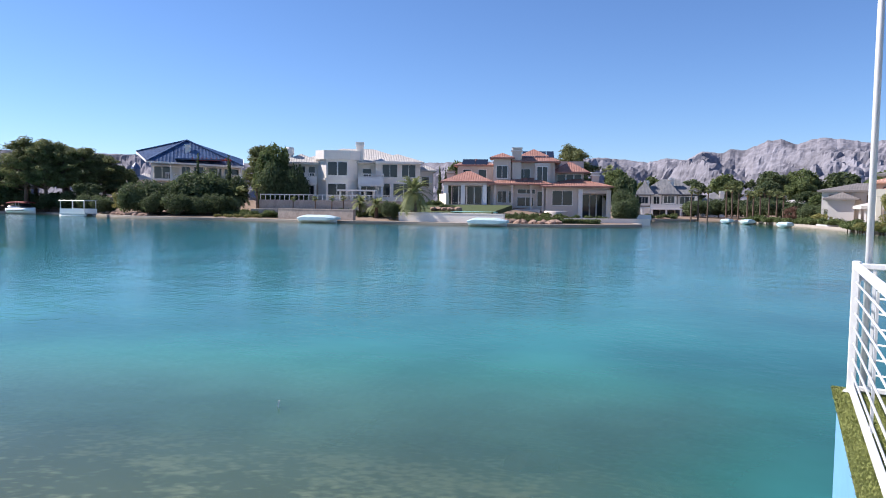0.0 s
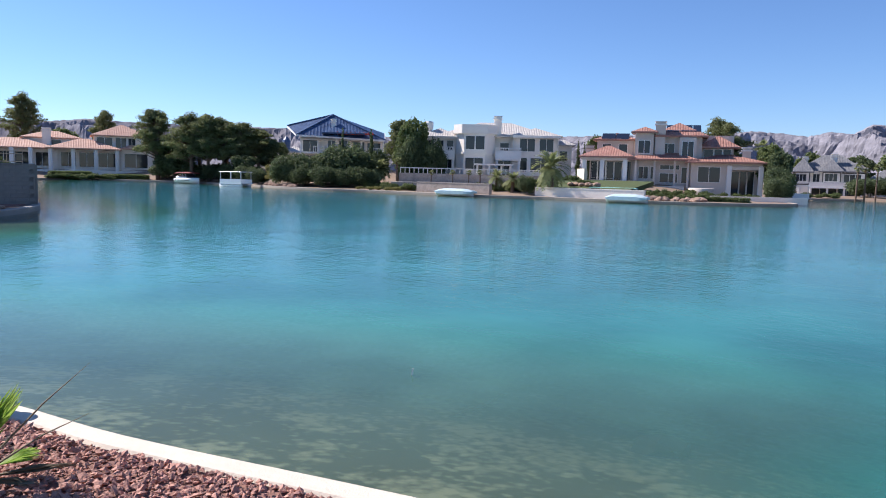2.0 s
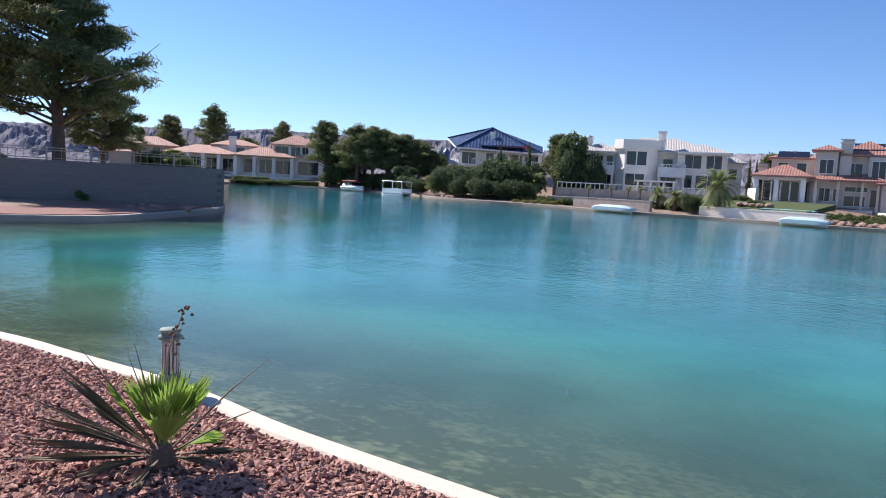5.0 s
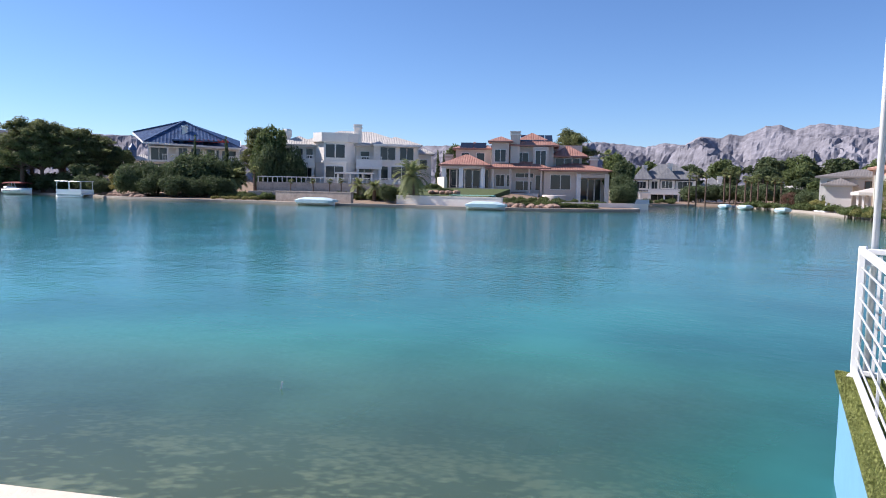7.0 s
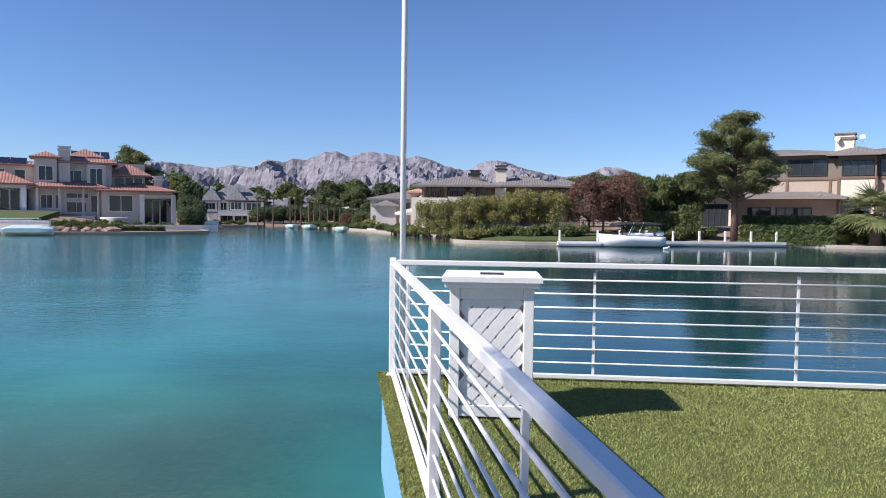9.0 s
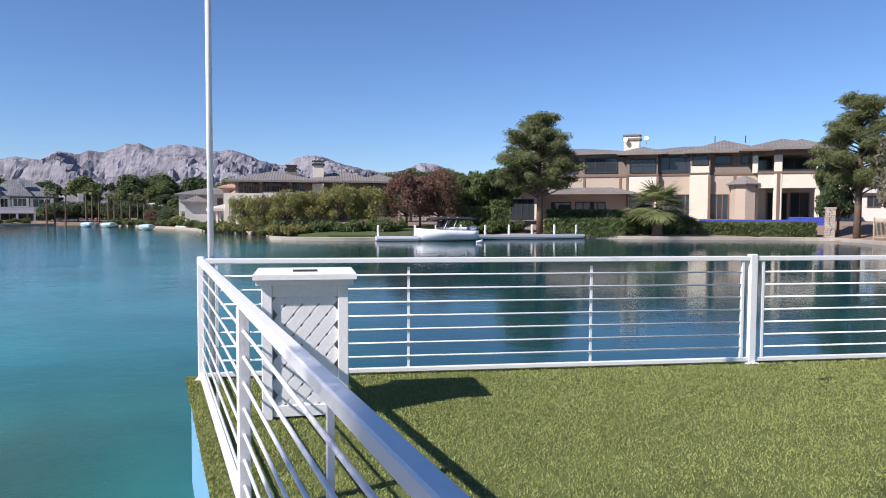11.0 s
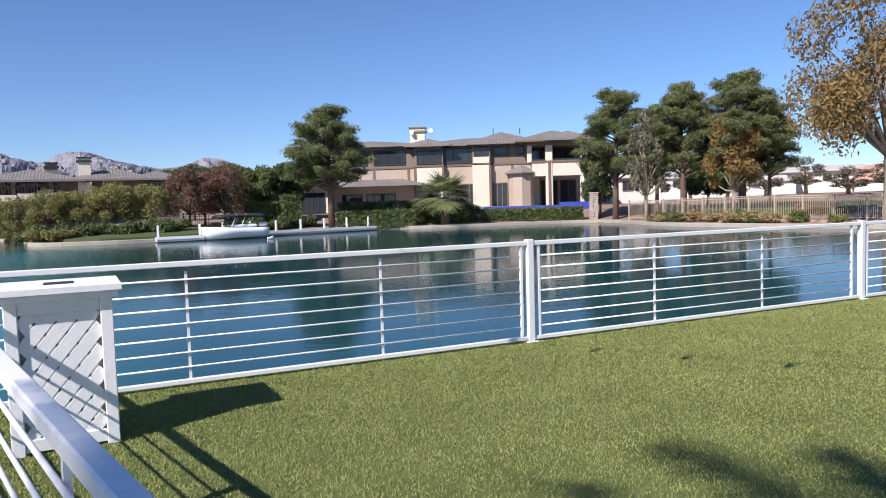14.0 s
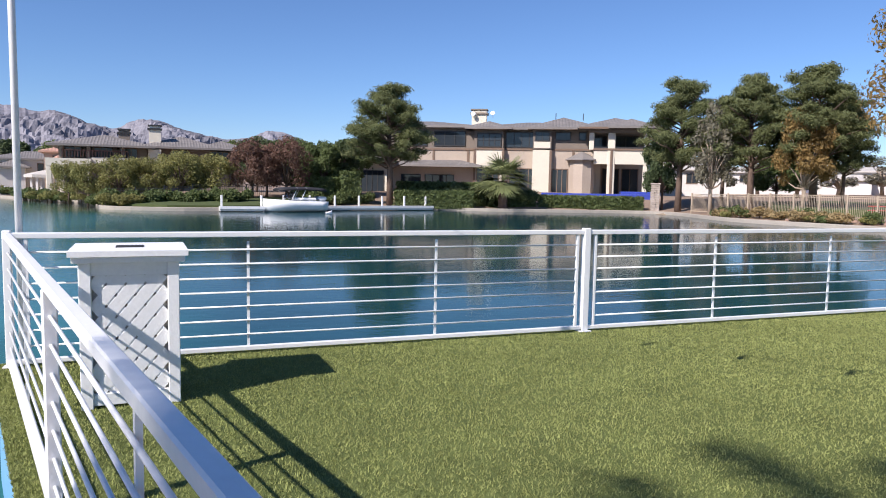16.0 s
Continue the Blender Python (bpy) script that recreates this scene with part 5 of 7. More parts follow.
def house_d():
    h = house("house", -59.4, 153.8, 21.1, "grey slate roofed timbered house with white balconies")
    W = "stucco_white"
    blocks(h, [(W, -8.2, 4.6, 1.5, 11, -1.5, 4.4), (W, -8.6, -5.2, 0.2, 4, -1.5, 4.2), (W, -3.2, 0.2, 0.4, 4, 1.4, 4.4), (W, 5.4, 10.5, 2.5, 10, -1.5, 2.9)])
    roofs(h, "roof_slate", [(-8.6, -5.0, 0.2, 8, 4.3, 7.2), (-7.8, 4.6, 2.0, 11, 4.45, 7.9), (-3.4, 0.4, 0.2, 7, 4.45, 7.0), (5.4, 10.5, 2.5, 10, 2.9, 5.0), (1.5, 4.2, 1.2, 7, 4.45, 6.4)], over=0.4)
    for x0, x1, z1 in ((-1.8, -0.6, 7.9), (-7.0, -6.0, 7.3), (9, 10, 5)):
        chimney(h, x0, x1, 3.0, 4.0, 3, z1, "stucco_white")
    part("balcony", boxed(-5.4, 6.6, -1.6, 1.6, 0.95, 1.2), M["trim_white"], h)
    balustrade(h, -5.4, 6.6, -1.5, 1.2, 2.2, solid=True)
    columns(h, [(x, -1.3, -1.5, 0.95) for x in (-5.0, -2.0, 1.0, 4.0, 6.3)], 0.2)
    part("terrace", boxed(-9.5, 7, -3.5, 2, -2, -0.7), M["stucco_white"], h)
    # The two widest panes are enlarged to stand in for shade under the balcony.
    for a in ((-7.9, -6.0, 2.3, 3.7, 0.2), (-2.6, -0.4, 2.4, 3.9, 0.4), (-4.8, -3.6, 2.2, 3.8, 1.5), (0.8, 3.8, 2.2, 3.8, 1.5), (-4.9, -0.4, -0.65, 0.9, 1.5), (-0.1, 4.5, -0.65, 0.9, 1.5), (6.4, 9.4, 0.2, 1.9, 2.5)):
        window(h, *a, cols=3 if a[1] - a[0] > 1.5 else 2)
    for x0, x1, y, z in ((-8.5, -5.3, 0.05, 1.55), (-8.5, -5.3, 0.05, 4.0), (-3.1, 0.1, 0.25, 1.9), (-3.1, 0.1, 0.25, 4.05), (0.4, 4.5, 1.35, 1.8), (0.4, 4.5, 1.35, 4.0)):
        part("timber", boxed(x0, x1, y, y + 0.12, z, z + 0.22), M["iron"], h)
    for x in (-8.4, -5.5, -3.1, 0.1):
        part("timber", boxed(x, x + 0.18, 0.06 if x < -4 else 0.26, 0.19 if x < -4 else 0.39, 1.5, 4.2), M["iron"], h)


def house_e():
    h = house("house", -1.6, 87.9, 1.1, "low brown house with wide grey-brown hipped roofs")
    G = "stucco_grey"
    blocks(h, [(G, -9.6, -0.5, 2.0, 12, -0.5, 5.2), (G, -0.5, 10.4, 3.2, 12, -0.5, 5.4), ("stucco_cream", -10.6, -6.2, -0.6, 2.0, 2.9, 3.7), ("stucco_cream", -6.2, -2.5, 0.4, 2.0, 3.2, 3.9), ("stucco_cream", -0.4, 1.0, 1.4, 3.2, 3.4, 5.0)])
    roofs(h, "roof_brown", [(-9.8, -0.4, 0.6, 12, 5.3, 6.7), (-0.6, 7.2, 2.2, 12, 5.4, 6.9), (5.5, 10.6, 3.0, 12, 5.4, 6.5)], over=0.8)
    chimney(h, -3.6, -2.4, 4.5, 5.5, 5, 7.3, G, "iron")
    chimney(h, -0.3, 1.0, 3.0, 4.2, 5, 7.8, "stucco_cream", "iron")
    columns(h, [(-10.3, -0.3, 0, 2.9), (-9.0, -0.3, 0, 2.9), (-6.6, -0.3, 0, 2.9)], 0.28, "stucco_cream")
    columns(h, [(-9.2, 0.9, 3.7, 5.2), (-6.5, 0.9, 3.7, 5.2), (-3.0, 0.9, 3.7, 5.2)], 0.2, G)
    balustrade(h, -9.2, -2.5, 0.7, 3.9, 4.7, 0.3, m="rail_red")
    for a in ((-9, -7.4, 3.9, 5.0, 2.0), (-6, -4.2, 3.9, 5.0, 2.0), (-3.4, -1.6, 3.9, 5.0, 2.0), (2.2, 3.8, 4.0, 5.0, 3.2), (6.6, 8.6, 4.0, 5.0, 3.2), (-9, -7, 0.4, 2.6, 2.0), (9.0, 10.0, 4.0, 5.0, 3.2)):
        window(h, *a, "trim_brown", cols=3)


def house_f():
    h = house("house", 42.1, 77.1, -28.5, "two-storey taupe and cream house with grey hipped roof")
    C, G, T = "stucco_cream", "stucco_grey", "stucco_tan"
    blocks(h, [(T, -20.0, -7.4, 3.0, 14, -0.5, 5.4), (G, -20.0, -7.4, 3.004, 14, 5.5, 8.0), (C, -19.8, -16.4, 0.2, 3, -0.5, 4.0), (T, -16.4, -7.4, 1.4, 3, -0.5, 3.6),
               (C, -7.4, -4.3, 1.0, 13, -0.5, 5.4), (G, -7.4, -4.3, 1.004, 13, 5.5, 7.6), (T, -4.3, 0.6, 1.6, 13, -0.5, 5.4), (G, -4.3, 0.6, 1.604, 13, 5.5, 7.7),
               (C, -1.2, 0.7, 0.6, 1.6, -0.5, 5.4), (G, -1.2, 0.7, 0.604, 1.6, 5.5, 7.7), (C, -1.1, 0.6, 0.56, 0.6, 5.6, 6.25), (T, 0.7, 5.0, 1.2, 13, -0.5, 5.4), (G, 0.7, 4.5, 1.204, 13, 5.5, 7.7),
               (C, 5.0, 10.5, -0.4, 1.4, 4.0, 5.4), (C, 5.0, 6.0, 3.4, 13, -0.5, 5.4), (T, 6.0, 10.5, 4.2, 13, -0.5, 5.4), (G, 4.5, 10.5, 3.6, 13, 5.5, 7.7), (G, 4.5, 10.6, -0.4, 3.6, 7.15, 7.7),
               (C, 4.9, 10.5, 1.4, 4.2, 4.9, 5.4)])
    columns(h, [(6.75, -0.1, -0.5, 7.15)], 0.36, C)
    columns(h, [(10.2, -0.1, -0.5, 4.0), (4.75, -0.1, 5.4, 7.15), (10.3, -0.1, 5.4, 7.15)], 0.25, C)
    for x0, x1, y in ((-20.1, -7.3, 2.9), (-7.5, -4.2, 0.9), (-4.3, 0.7, 1.5), (0.7, 5.0, 1.1), (4.9, 10.6, -0.5)):
        part("band", boxed(x0, x1, y, y + 0.3, 5.38, 5.58), M["trim_brown"], h)
    for x, y in ((-12, 2.93), (-8.2, 2.93), (-4.3, 0.93), (0.65, 0.53), (3.0, 1.13), (-7.3, 0.93), (6.75, -0.56)):
        part("trim_board", boxed(x - 0.12, x + 0.12, y, y + 0.1, 0.6, 5.37), M["trim_brown"], h)
    roofs(h, "roof_brown", [(-20.4, -7.4, 3.0, 14, 8.0, 8.95), (-7.6, 5.2, 1.6, 13, 7.72, 8.8), (-7.6, -4.2, 0.9, 6, 7.72, 8.5), (-1.0, 5.0, 0.7, 10, 7.74, 9.05), (4.0, 10.7, -0.6, 12, 7.75, 8.95), (7.0, 10.5, -0.9, 6, 7.77, 8.7), (-16.6, -7.2, 0.4, 3.6, 3.7, 4.25), (-20.4, -16.2, -0.3, 3.2, 4.0, 4.6)], over=0.75)
    chimney(h, -7.9, -6.3, 3.0, 4.2, 7.5, 9.7, "stucco_cream", "stucco_grey")
    for x, y, z in ((-7.7, 2.6, 9.25), (-5.6, 2.6, 9.35)):
        bm = lathe([(0.02, -0.05), (0.18, -0.02), (0.26, 0.04), (0.24, 0.05), (0.02, 0.0)], 14)
        bm.transform(pose(x, y, z, 65))
        d = part("satellite_dish", bm, M["hull"], h, "white satellite dish", smooth=True)
        part("dish_arm", bar(bmesh.new(), (x, y + 0.05, z), (x, y + 0.5, z - 0.5), 0.05), M["hull"], d)
    for x0, x1, y, z in ((-7.9, -3.9, 0.22, 7.62), (-1.7, 5.6, 0.02, 7.63), (3.4, 11.3, -1.35, 7.64)):
        part("eaves_board", boxed(x0, x1, y - 0.06, y - 0.02, z - 0.16, z + 0.02), M["trim_brown"], h)
    for x in (1.2, 4.2):
        part("vent_pipe", bar(bmesh.new(), (x, 6.5, 9.0), (x, 6.5, 9.75), 0.09), M["iron"], h)
    # Turret is tan rather than cream: its shade is put into the wall colour.
    bm = lathe([(1.25, -0.5), (1.25, 4.35)], 8)
    bm.transform(Matrix.Translation((3.9, 0.6, 0)))
    part("turret", bm, M[T], h)
    bm = lathe([(1.75, 4.35), (1.75, 4.45), (0.1, 5.25)], 8)
    bm.transform(Matrix.Translation((3.9, 0.6, 0)))
    part("turret_roof", bm, M["roof_brown"], h)
    for a in ((-11.9, -8.6, 5.9, 7.35, 3.0, 3, 1), (-14.6, -12.8, 5.9, 7.35, 3.0, 2, 1), (-7.0, -4.6, 5.75, 7.0, 1.0, 4, 2), (-4.0, -0.8, 5.75, 7.2, 1.6, 4, 1), (1.2, 2.6, 6.5, 7.2, 1.2, 1, 1), (3.6, 4.2, 6.5, 7.2, 1.2, 1, 1),
              (-0.9, 0.4, 6.4, 7.2, 0.6, 2, 1), (-15.2, -13.2, 0.7, 2.6, 1.4, 2, 1), (-12.6, -9.6, 0.7, 2.6, 1.4, 4, 1), (-19.4, -17.0, 0.4, 2.9, 0.2, 4, 1), (-7.0, -4.8, 1.0, 3.4, 1.0, 4, 1),
              (-3.6, -0.6, 1.0, 3.4, 1.6, 3, 1), (0.9, 2.4, 1.0, 3.4, 1.2, 3, 1), (6.3, 8.0, 0.6, 3.6, 4.2, 2, 1), (8.4, 10.0, 0.6, 3.6, 4.2, 2, 1), (5.3, 6.5, 5.7, 7.0, 3.6, 2, 1), (7.4, 9.8, 5.7, 7.0, 3.6, 2, 1)):
        window(h, *a[:5], "iron" if a[2] > 5 or a[0] < -9 else "trim_brown", cols=a[5], rows=a[6])
    part("railing", boxed(4.8, 10.4, -0.34, -0.26, 5.58, 5.75), M["iron"], h)
    part("terrace", boxed(-2.0, 13.0, -2.6, 4.0, -1.5, 0.62), M["stucco_cream"], h)
    return h


house_c(), house_b(), house_a(), house_k(), house_d(), house_e()
house_z().scale = (1.13, 1.0, 1.04)
f_house = house_f()
f_house.scale = (1.17,) * 3
f_house.location = (42.6, 76.85, -0.25)


def low_house(x, y, yaw, w, d, h0, h1, m, roof, label):
    """A far, simple house: a main block and a wing, each with its roof and windows."""
    h = house("house", x, y, yaw, label)
    z = lz(x, y) - 0.5
    blocks(h, [(m, -w / 2, w / 2, 0, d, z, h0), (m, -w / 2 + 1, -w / 8, -2.5, 0, z, h0 * 0.72)])
    roofs(h, roof, [(-w / 2, w / 2, 0, d, h0, h1), (-w / 2 + 1, -w / 8, -2.5, 1, h0 * 0.72, h0 * 0.72 + 0.9)])
    for i in range(max(2, int(w / 3))):
        u = -w / 2 + 1.0 + i * (w - 2) / max(1, int(w / 3) - 1)
        if -w / 2 + 0.6 < u < w / 2 - 1.8:
            window(h, u, u + 1.3, h0 - 1.9, h0 - 0.7, 0.0, "trim_brown", cols=2)
    return h


low_house(-16.5, 111, 6, 11, 8, 4.1, 5.2, "stucco_pale", "roof_brown", "grey house with a flat brown roof among palms")
low_house(-11.2, 104, 4, 7, 8, 5.0, 6.2, "stucco_tan", "roof_pink", "tan house with tiled roof beside the channel")
low_house(-32, 150, 14, 10, 6, 2.6, 3.4, "far_white", "roof_cream", "low pale boathouse behind palms")
low_house(-172, 14, 86, 14, 8, 6.6, 8.6, "stucco_tan", "roof_pink", "tan tiled house behind the block wall")
low_house(-120, 99, 50, 9, 7, 5.0, 6.4, "stucco_tan", "roof_pink", "small tan house behind trees")
low_house(64, 80, -38, 14, 8, 4.4, 5.6, "far_white", "roof_cream", "pale single-storey house behind trees")
low_house(112, 66, -58, 20, 8, 4.6, 5.8, "far_white", "roof_pink", "distant pale house beyond the park")

# gazebo in front of the grey house
gz = thing("gazebo", pose(-13.6, 97.5, lz(-13.6, 97.5) - 0.3), "small white gazebo on the channel bank", "gazebo")
for k in range(6):
    part("post", boxed(-0.12, 0.12, -0.12, 0.12, 0, 2.4), M["trim_white"], gz).matrix_basis = pose(1.6 * math.cos(k * 1.047), 1.6 * math.sin(k * 1.047), 0)
part("roof", lathe([(2.4, 2.4), (2.4, 2.75), (0.2, 3.3)], 6), M["roof_cream"], gz)

# ---- shore walls and lawns ----


def upright(name, p, q, z0, z1, th, m, label, category="wall", cap=None):
    d = Vector((q[0] - p[0], q[1] - p[1], 0))
    ob = thing(name, pose(p[0], p[1], 0, 0, 0, math.degrees(math.atan2(d.y, d.x))), label, category, kind="structure")
    part("body", boxed(0, d.length, -th / 2, th / 2, z0, z1), M[m], ob)
    if cap:
        part("cap", boxed(-0.03, d.length + 0.03, -th / 2 - 0.04, th / 2 + 0.04, z1 + 0.002, z1 + 0.12), M[cap], ob)
    return ob


upright("retaining_wall", (-61.5, 66.6), (-47.9, 70.2), -1.4, 0.35, 0.5, "stucco_white", "white retaining wall at the shore below a lawn", cap="stucco_white")
upright("retaining_wall", (-77.5, 60.2), (-66.0, 63.0), -1.4, 0.6, 0.6, "stone", "stacked stone retaining wall at the shore", cap="stone")
upright("garden_wall", (-69.5, 84.5), (-64.5, 80.0), -0.5, 3.1, 0.4, "stucco_cream", "curving cream garden wall between two villas")
upright("garden_wall", (-38.2, 90), (-52, 80.6), -1.2, -0.1, 0.4, "stucco_white", "low white planter wall before the villa")


def lawn(name, pts, z, label):
    bm = bmesh.new()
    lo = [bm.verts.new((x, y, zz - 0.6)) for (x, y), zz in zip(pts, z)]
    hi = [bm.verts.new((x, y, zz)) for (x, y), zz in zip(pts, z)]
    n = len(pts)
    for i in range(n):
        bm.faces.new((lo[i], lo[(i + 1) % n], hi[(i + 1) % n], hi[i]))
    bm.faces.new(hi)
    return tagged(part(name, bm, M["lawn"], None), label, "lawn", kind="structure")


lawn("lawn", [(-62, 67.2), (-50.5, 69.9), (-56, 84), (-68, 79)], (0.3, 0.3, 1.5, 1.5), "sloping green lawn above a white shore wall")
lawn("lawn", [(-4.6, 65.6), (0, 62.4), (5, 62.3), (9, 63), (12.5, 66), (10, 72), (-3, 72)], (-0.45, -0.5, -0.5, -0.45, -0.3, 0.1, 0.1), "green lawn sloping to the lake kerb")
lawn("lawn", [(52, 36), (75, 45), (72, 62), (56, 56), (48, 46)], (0.25, 0.4, 0.6, 0.5, 0.2), "dry green park grass behind the iron fence")

# ---- trees ----
STORE = {}


def stand(key, x, y, top, w, group="", label="", z=None, rz=None):
    """Plants a tree of a kind at a place: its top height and spread as given."""
    if key + "_far" in STORE and math.hypot(x, y) > 100:
        key += "_far"
    src, h0, w0 = STORE[key]
    z = lz(x, y) - 0.05 if z is None else z
    k = len(bpy.data.objects)
    return_ob = copy_thing(src, pose(x, y, z, 0, 0, (k * 47.3) % 360 if rz is None else rz))
    return_ob.scale = (w / w0, w / w0, (top - z) / h0)
    tagged(return_ob, label, group=group)
    return return_ob


def keep(key, ob, h, w):
    STORE[key] = (ob, h, w)
    return ob


originals = [
    keep("pine", tree("pine_tree", "tall dark green pine on the lake shore", "pine", 11, 7, 1, "pine", 42000, 0.165), 11, 7),
    keep("pine2", tree("pine_tree", "dark green pine with a rounded crown", "pine", 11, 7, 8, "pine", 42000, 0.165), 11, 7),
    keep("dark", tree("evergreen_tree", "dark leafy evergreen tree at the waterside", "dark", 7, 6, 2, "round", 9000, 0.17), 7, 6),
    keep("green", tree("leafy_tree", "green leafy tree behind the houses", "green", 8, 7, 3, "round", 9000, 0.19), 8, 7),
    keep("olive", tree("acacia_tree", "yellow-green acacia on the lake bank", "yellow", 5, 5, 4, "round", 5600, 0.105), 5, 5),
    keep("plum", tree("plum_tree", "purple-leaved plum tree on the bank", "plum", 6, 5, 5, "round", 4300, 0.115), 6, 5),
    keep("autumn", tree("autumn_tree", "tree with brown autumn leaves", "autumn", 9, 6, 6, "round", 9000, 0.14, "bark_pale"), 9, 6),
    keep("autumn_big", tree("autumn_tree", "tall tree with sparse brown autumn leaves", "autumn", 14, 11, 16, "round", 19000, 0.115, "bark_pale"), 14, 11),
    keep("cott", tree("cottonwood_tree", "thin grey-green tree with pale trunk", "grey", 9, 4, 7, "round", 2600, 0.15, "bark_pale"), 9, 4),
    keep("cypress", tree("cypress_tree", "slim dark Italian cypress", "dark", 5, 0.9, 9, "cypress", 1500, 0.13), 5, 0.9),
    keep("shrub", tree("shrub", "clipped dark green shrub", "green", 1.2, 1.6, 10, "bush", 900, 0.11), 1.2, 1.6),
    keep("shrub_y", tree("shrub", "yellow-green desert shrub on the bank", "yellow", 1.2, 1.8, 12, "bush", 900, 0.11), 1.2, 1.8),
    keep("shrub_s", tree("shrub", "dry straw-coloured grass clump", "straw", 1.0, 1.6, 13, "bush", 900, 0.10), 1.0, 1.6),
    keep("date", palm("date_palm", "bushy date palm with arching feather fronds", 2.4, 2.6, 1, False, 0.38, 60, False), 4.2, 5.2),
    keep("fanpalm", palm("fan_palm", "tall fan palm with a dry frond skirt", 4.3, 1.1, 2, True, 0.14, 26), 5.2, 2.2),
    keep("fanbig", palm("fan_palm", "low broad fan palm beside the hedge", 1.75, 2.25, 3, True, 0.26, 70, False), 4.0, 4.2),
]
# lighter crowns for the trees across the lake
originals.append(keep("pine_far", tree("pine_tree", "dark green pine across the lake", "pine", 11, 7, 31, "pine", 9500, 0.30), 11, 7))
originals.append(keep("pine2_far", tree("pine_tree", "tall dark pine across the lake", "pine", 11, 7, 38, "pine", 9500, 0.30), 11, 7))
originals.append(keep("dark_far", tree("evergreen_tree", "dark leafy evergreen tree across the lake", "dark", 7, 6, 32, "round", 3800, 0.25), 7, 6))
originals.append(keep("green_far", tree("leafy_tree", "green leafy tree across the lake", "green", 8, 7, 33, "round", 3800, 0.28), 8, 7))
originals.append(keep("mass", tree("evergreen_bush", "broad dark evergreen bush down to the water", "dark", 5, 6, 21, "bush", 7000, 0.2), 5, 6))
G = "pines behind the houses"
for x, y, top, w, k in ((-183.5, 21.3, 14.2, 8.8, "pine"), (-182.1, 30.8, 17.4, 9.1, "pine2"), (-178.6, 46.9, 14.7, 6.6, "pine"), (-186, 12, 12, 9, "green"), (-190, 40, 11, 12, "green")):
    stand(k, x, y, top, w, G)
G = "pine grove on the far shore"
for x, y, top, w, k in ((-145.5, 47.6, 12.6, 7.2, "pine"), (-135, 50.5, 11.6, 7.5, "pine2"), (-131.7, 52.5, 11.4, 7, "pine"), (-130.4, 54.9, 10.8, 7.6, "pine2"), (-128.6, 57.4, 10.2, 7, "pine"), (-127.3, 60.4, 9.2, 6.4, "pine2"),
                        (-140, 54, 11, 8, "pine2"), (-136, 58, 10.5, 8, "pine"), (-126, 62.5, 7.6, 5, "dark"), (-143, 50, 8, 7, "dark"), (-123, 56, 4.5, 5, "dark")):
    stand(k, x, y, top * 1.04, w * 1.35, G)
for x, y, top, w in ((-119, 54.5, 3.0, 5), (-125, 54.6, 3.2, 6), (-131, 54.0, 3.4, 6), (-138, 52.4, 3.4, 7), (-146, 49.5, 3.2, 7), (-114, 54, 2.4, 4)):
    stand("mass", x, y, top, w, "waterside bushes of the grove")
G = "trees before the blue-roofed house"
for x, y, top, w, k in ((-109, 54.3, 3.0, 3.2, "olive"), (-104.2, 54.4, 5.3, 5.6, "mass"), (-101.5, 56.6, 5.2, 5.6, "mass"), (-99.0, 58.6, 5.9, 6.2, "mass"), (-97.0, 61.2, 7.3, 8.6, "mass"), (-94.6, 62.2, 6.0, 5.4, "mass"), (-96.2, 65, 6.2, 6.4, "mass"), (-104, 54.6, 3.4, 5, "mass"), (-100, 55.2, 3.2, 5, "mass"), (-95.6, 56.4, 3.4, 5, "mass"), (-90.6, 60, 3, 4.4, "mass"),
                        (-91.5, 69.9, 11.0, 6.8, "green"), (-97, 71.0, 10.6, 6.4, "pine"), (-89.5, 68.0, 8.6, 5.0, "mass"), (-88.2, 70.8, 8.4, 5.5, "mass"), (-99.5, 63.5, 4.6, 4.5, "mass"), (-93, 58.2, 3.0, 3.5, "mass")):
    stand(k, x, y, top * (0.98 if k == "mass" else 1.0), w, G)
for x, y, top, w in ((-98.6, 61.2, 8.5, 0.95), (-95.7, 64.8, 8.4, 1.3)):
    stand("cypress", x, y, top, w, "cypresses")
stand("date", -92.2, 63.6, 4.4, 5.6, label="date palm on the shore before evergreens")
stand("fanpalm", -88.2, 64.4, 4.4, 2.1)
stand("date", -60.0, 67.6, 5.5, 5.6, label="large date palm at the villa shore", z=-0.7)
for x, y, top, w in ((-71.7, 87.0, 7.2, 0.9), (-71.0, 87.5, 7.0, 0.8), (-70.3, 88, 6.8, 0.8)):
    stand("cypress", x, y, top, w, "cypresses")
for x, y, top, w, k in ((-73, 93, 8.9, 4.2, "green"), (-58.4, 105, 11.4, 9.6, "pine2"), (-47.2, 99.0, 7.4, 5.4, "green"), (-44.6, 96.6, 6.2, 4.4, "dark"), (-43.2, 93.0, 4.4, 4.0, "mass"), (-49.5, 104, 7.2, 5, "pine"),
                        (-41.6, 89.6, 3.0, 3.6, "mass"), (-63.2, 66.6, 2.2, 2.6, "mass")):
    stand(k, x, y, top, w, "trees round the red-roofed villa")
stand("fanpalm", -50.2, 101.5, 8.2, 3.0)
for x, y, top, w in ((-77.5, 66.5, 2.6, 1.3), (-75.6, 67.8, 2.6, 1.3), (-73.8, 68.4, 2.7, 1.4), (-80, 64.5, 2.5, 1.2)):
    stand("fanpalm", x, y, top, w, "small palms on the terrace")
stand("date", -70.4, 68.4, 2.9, 3.2)
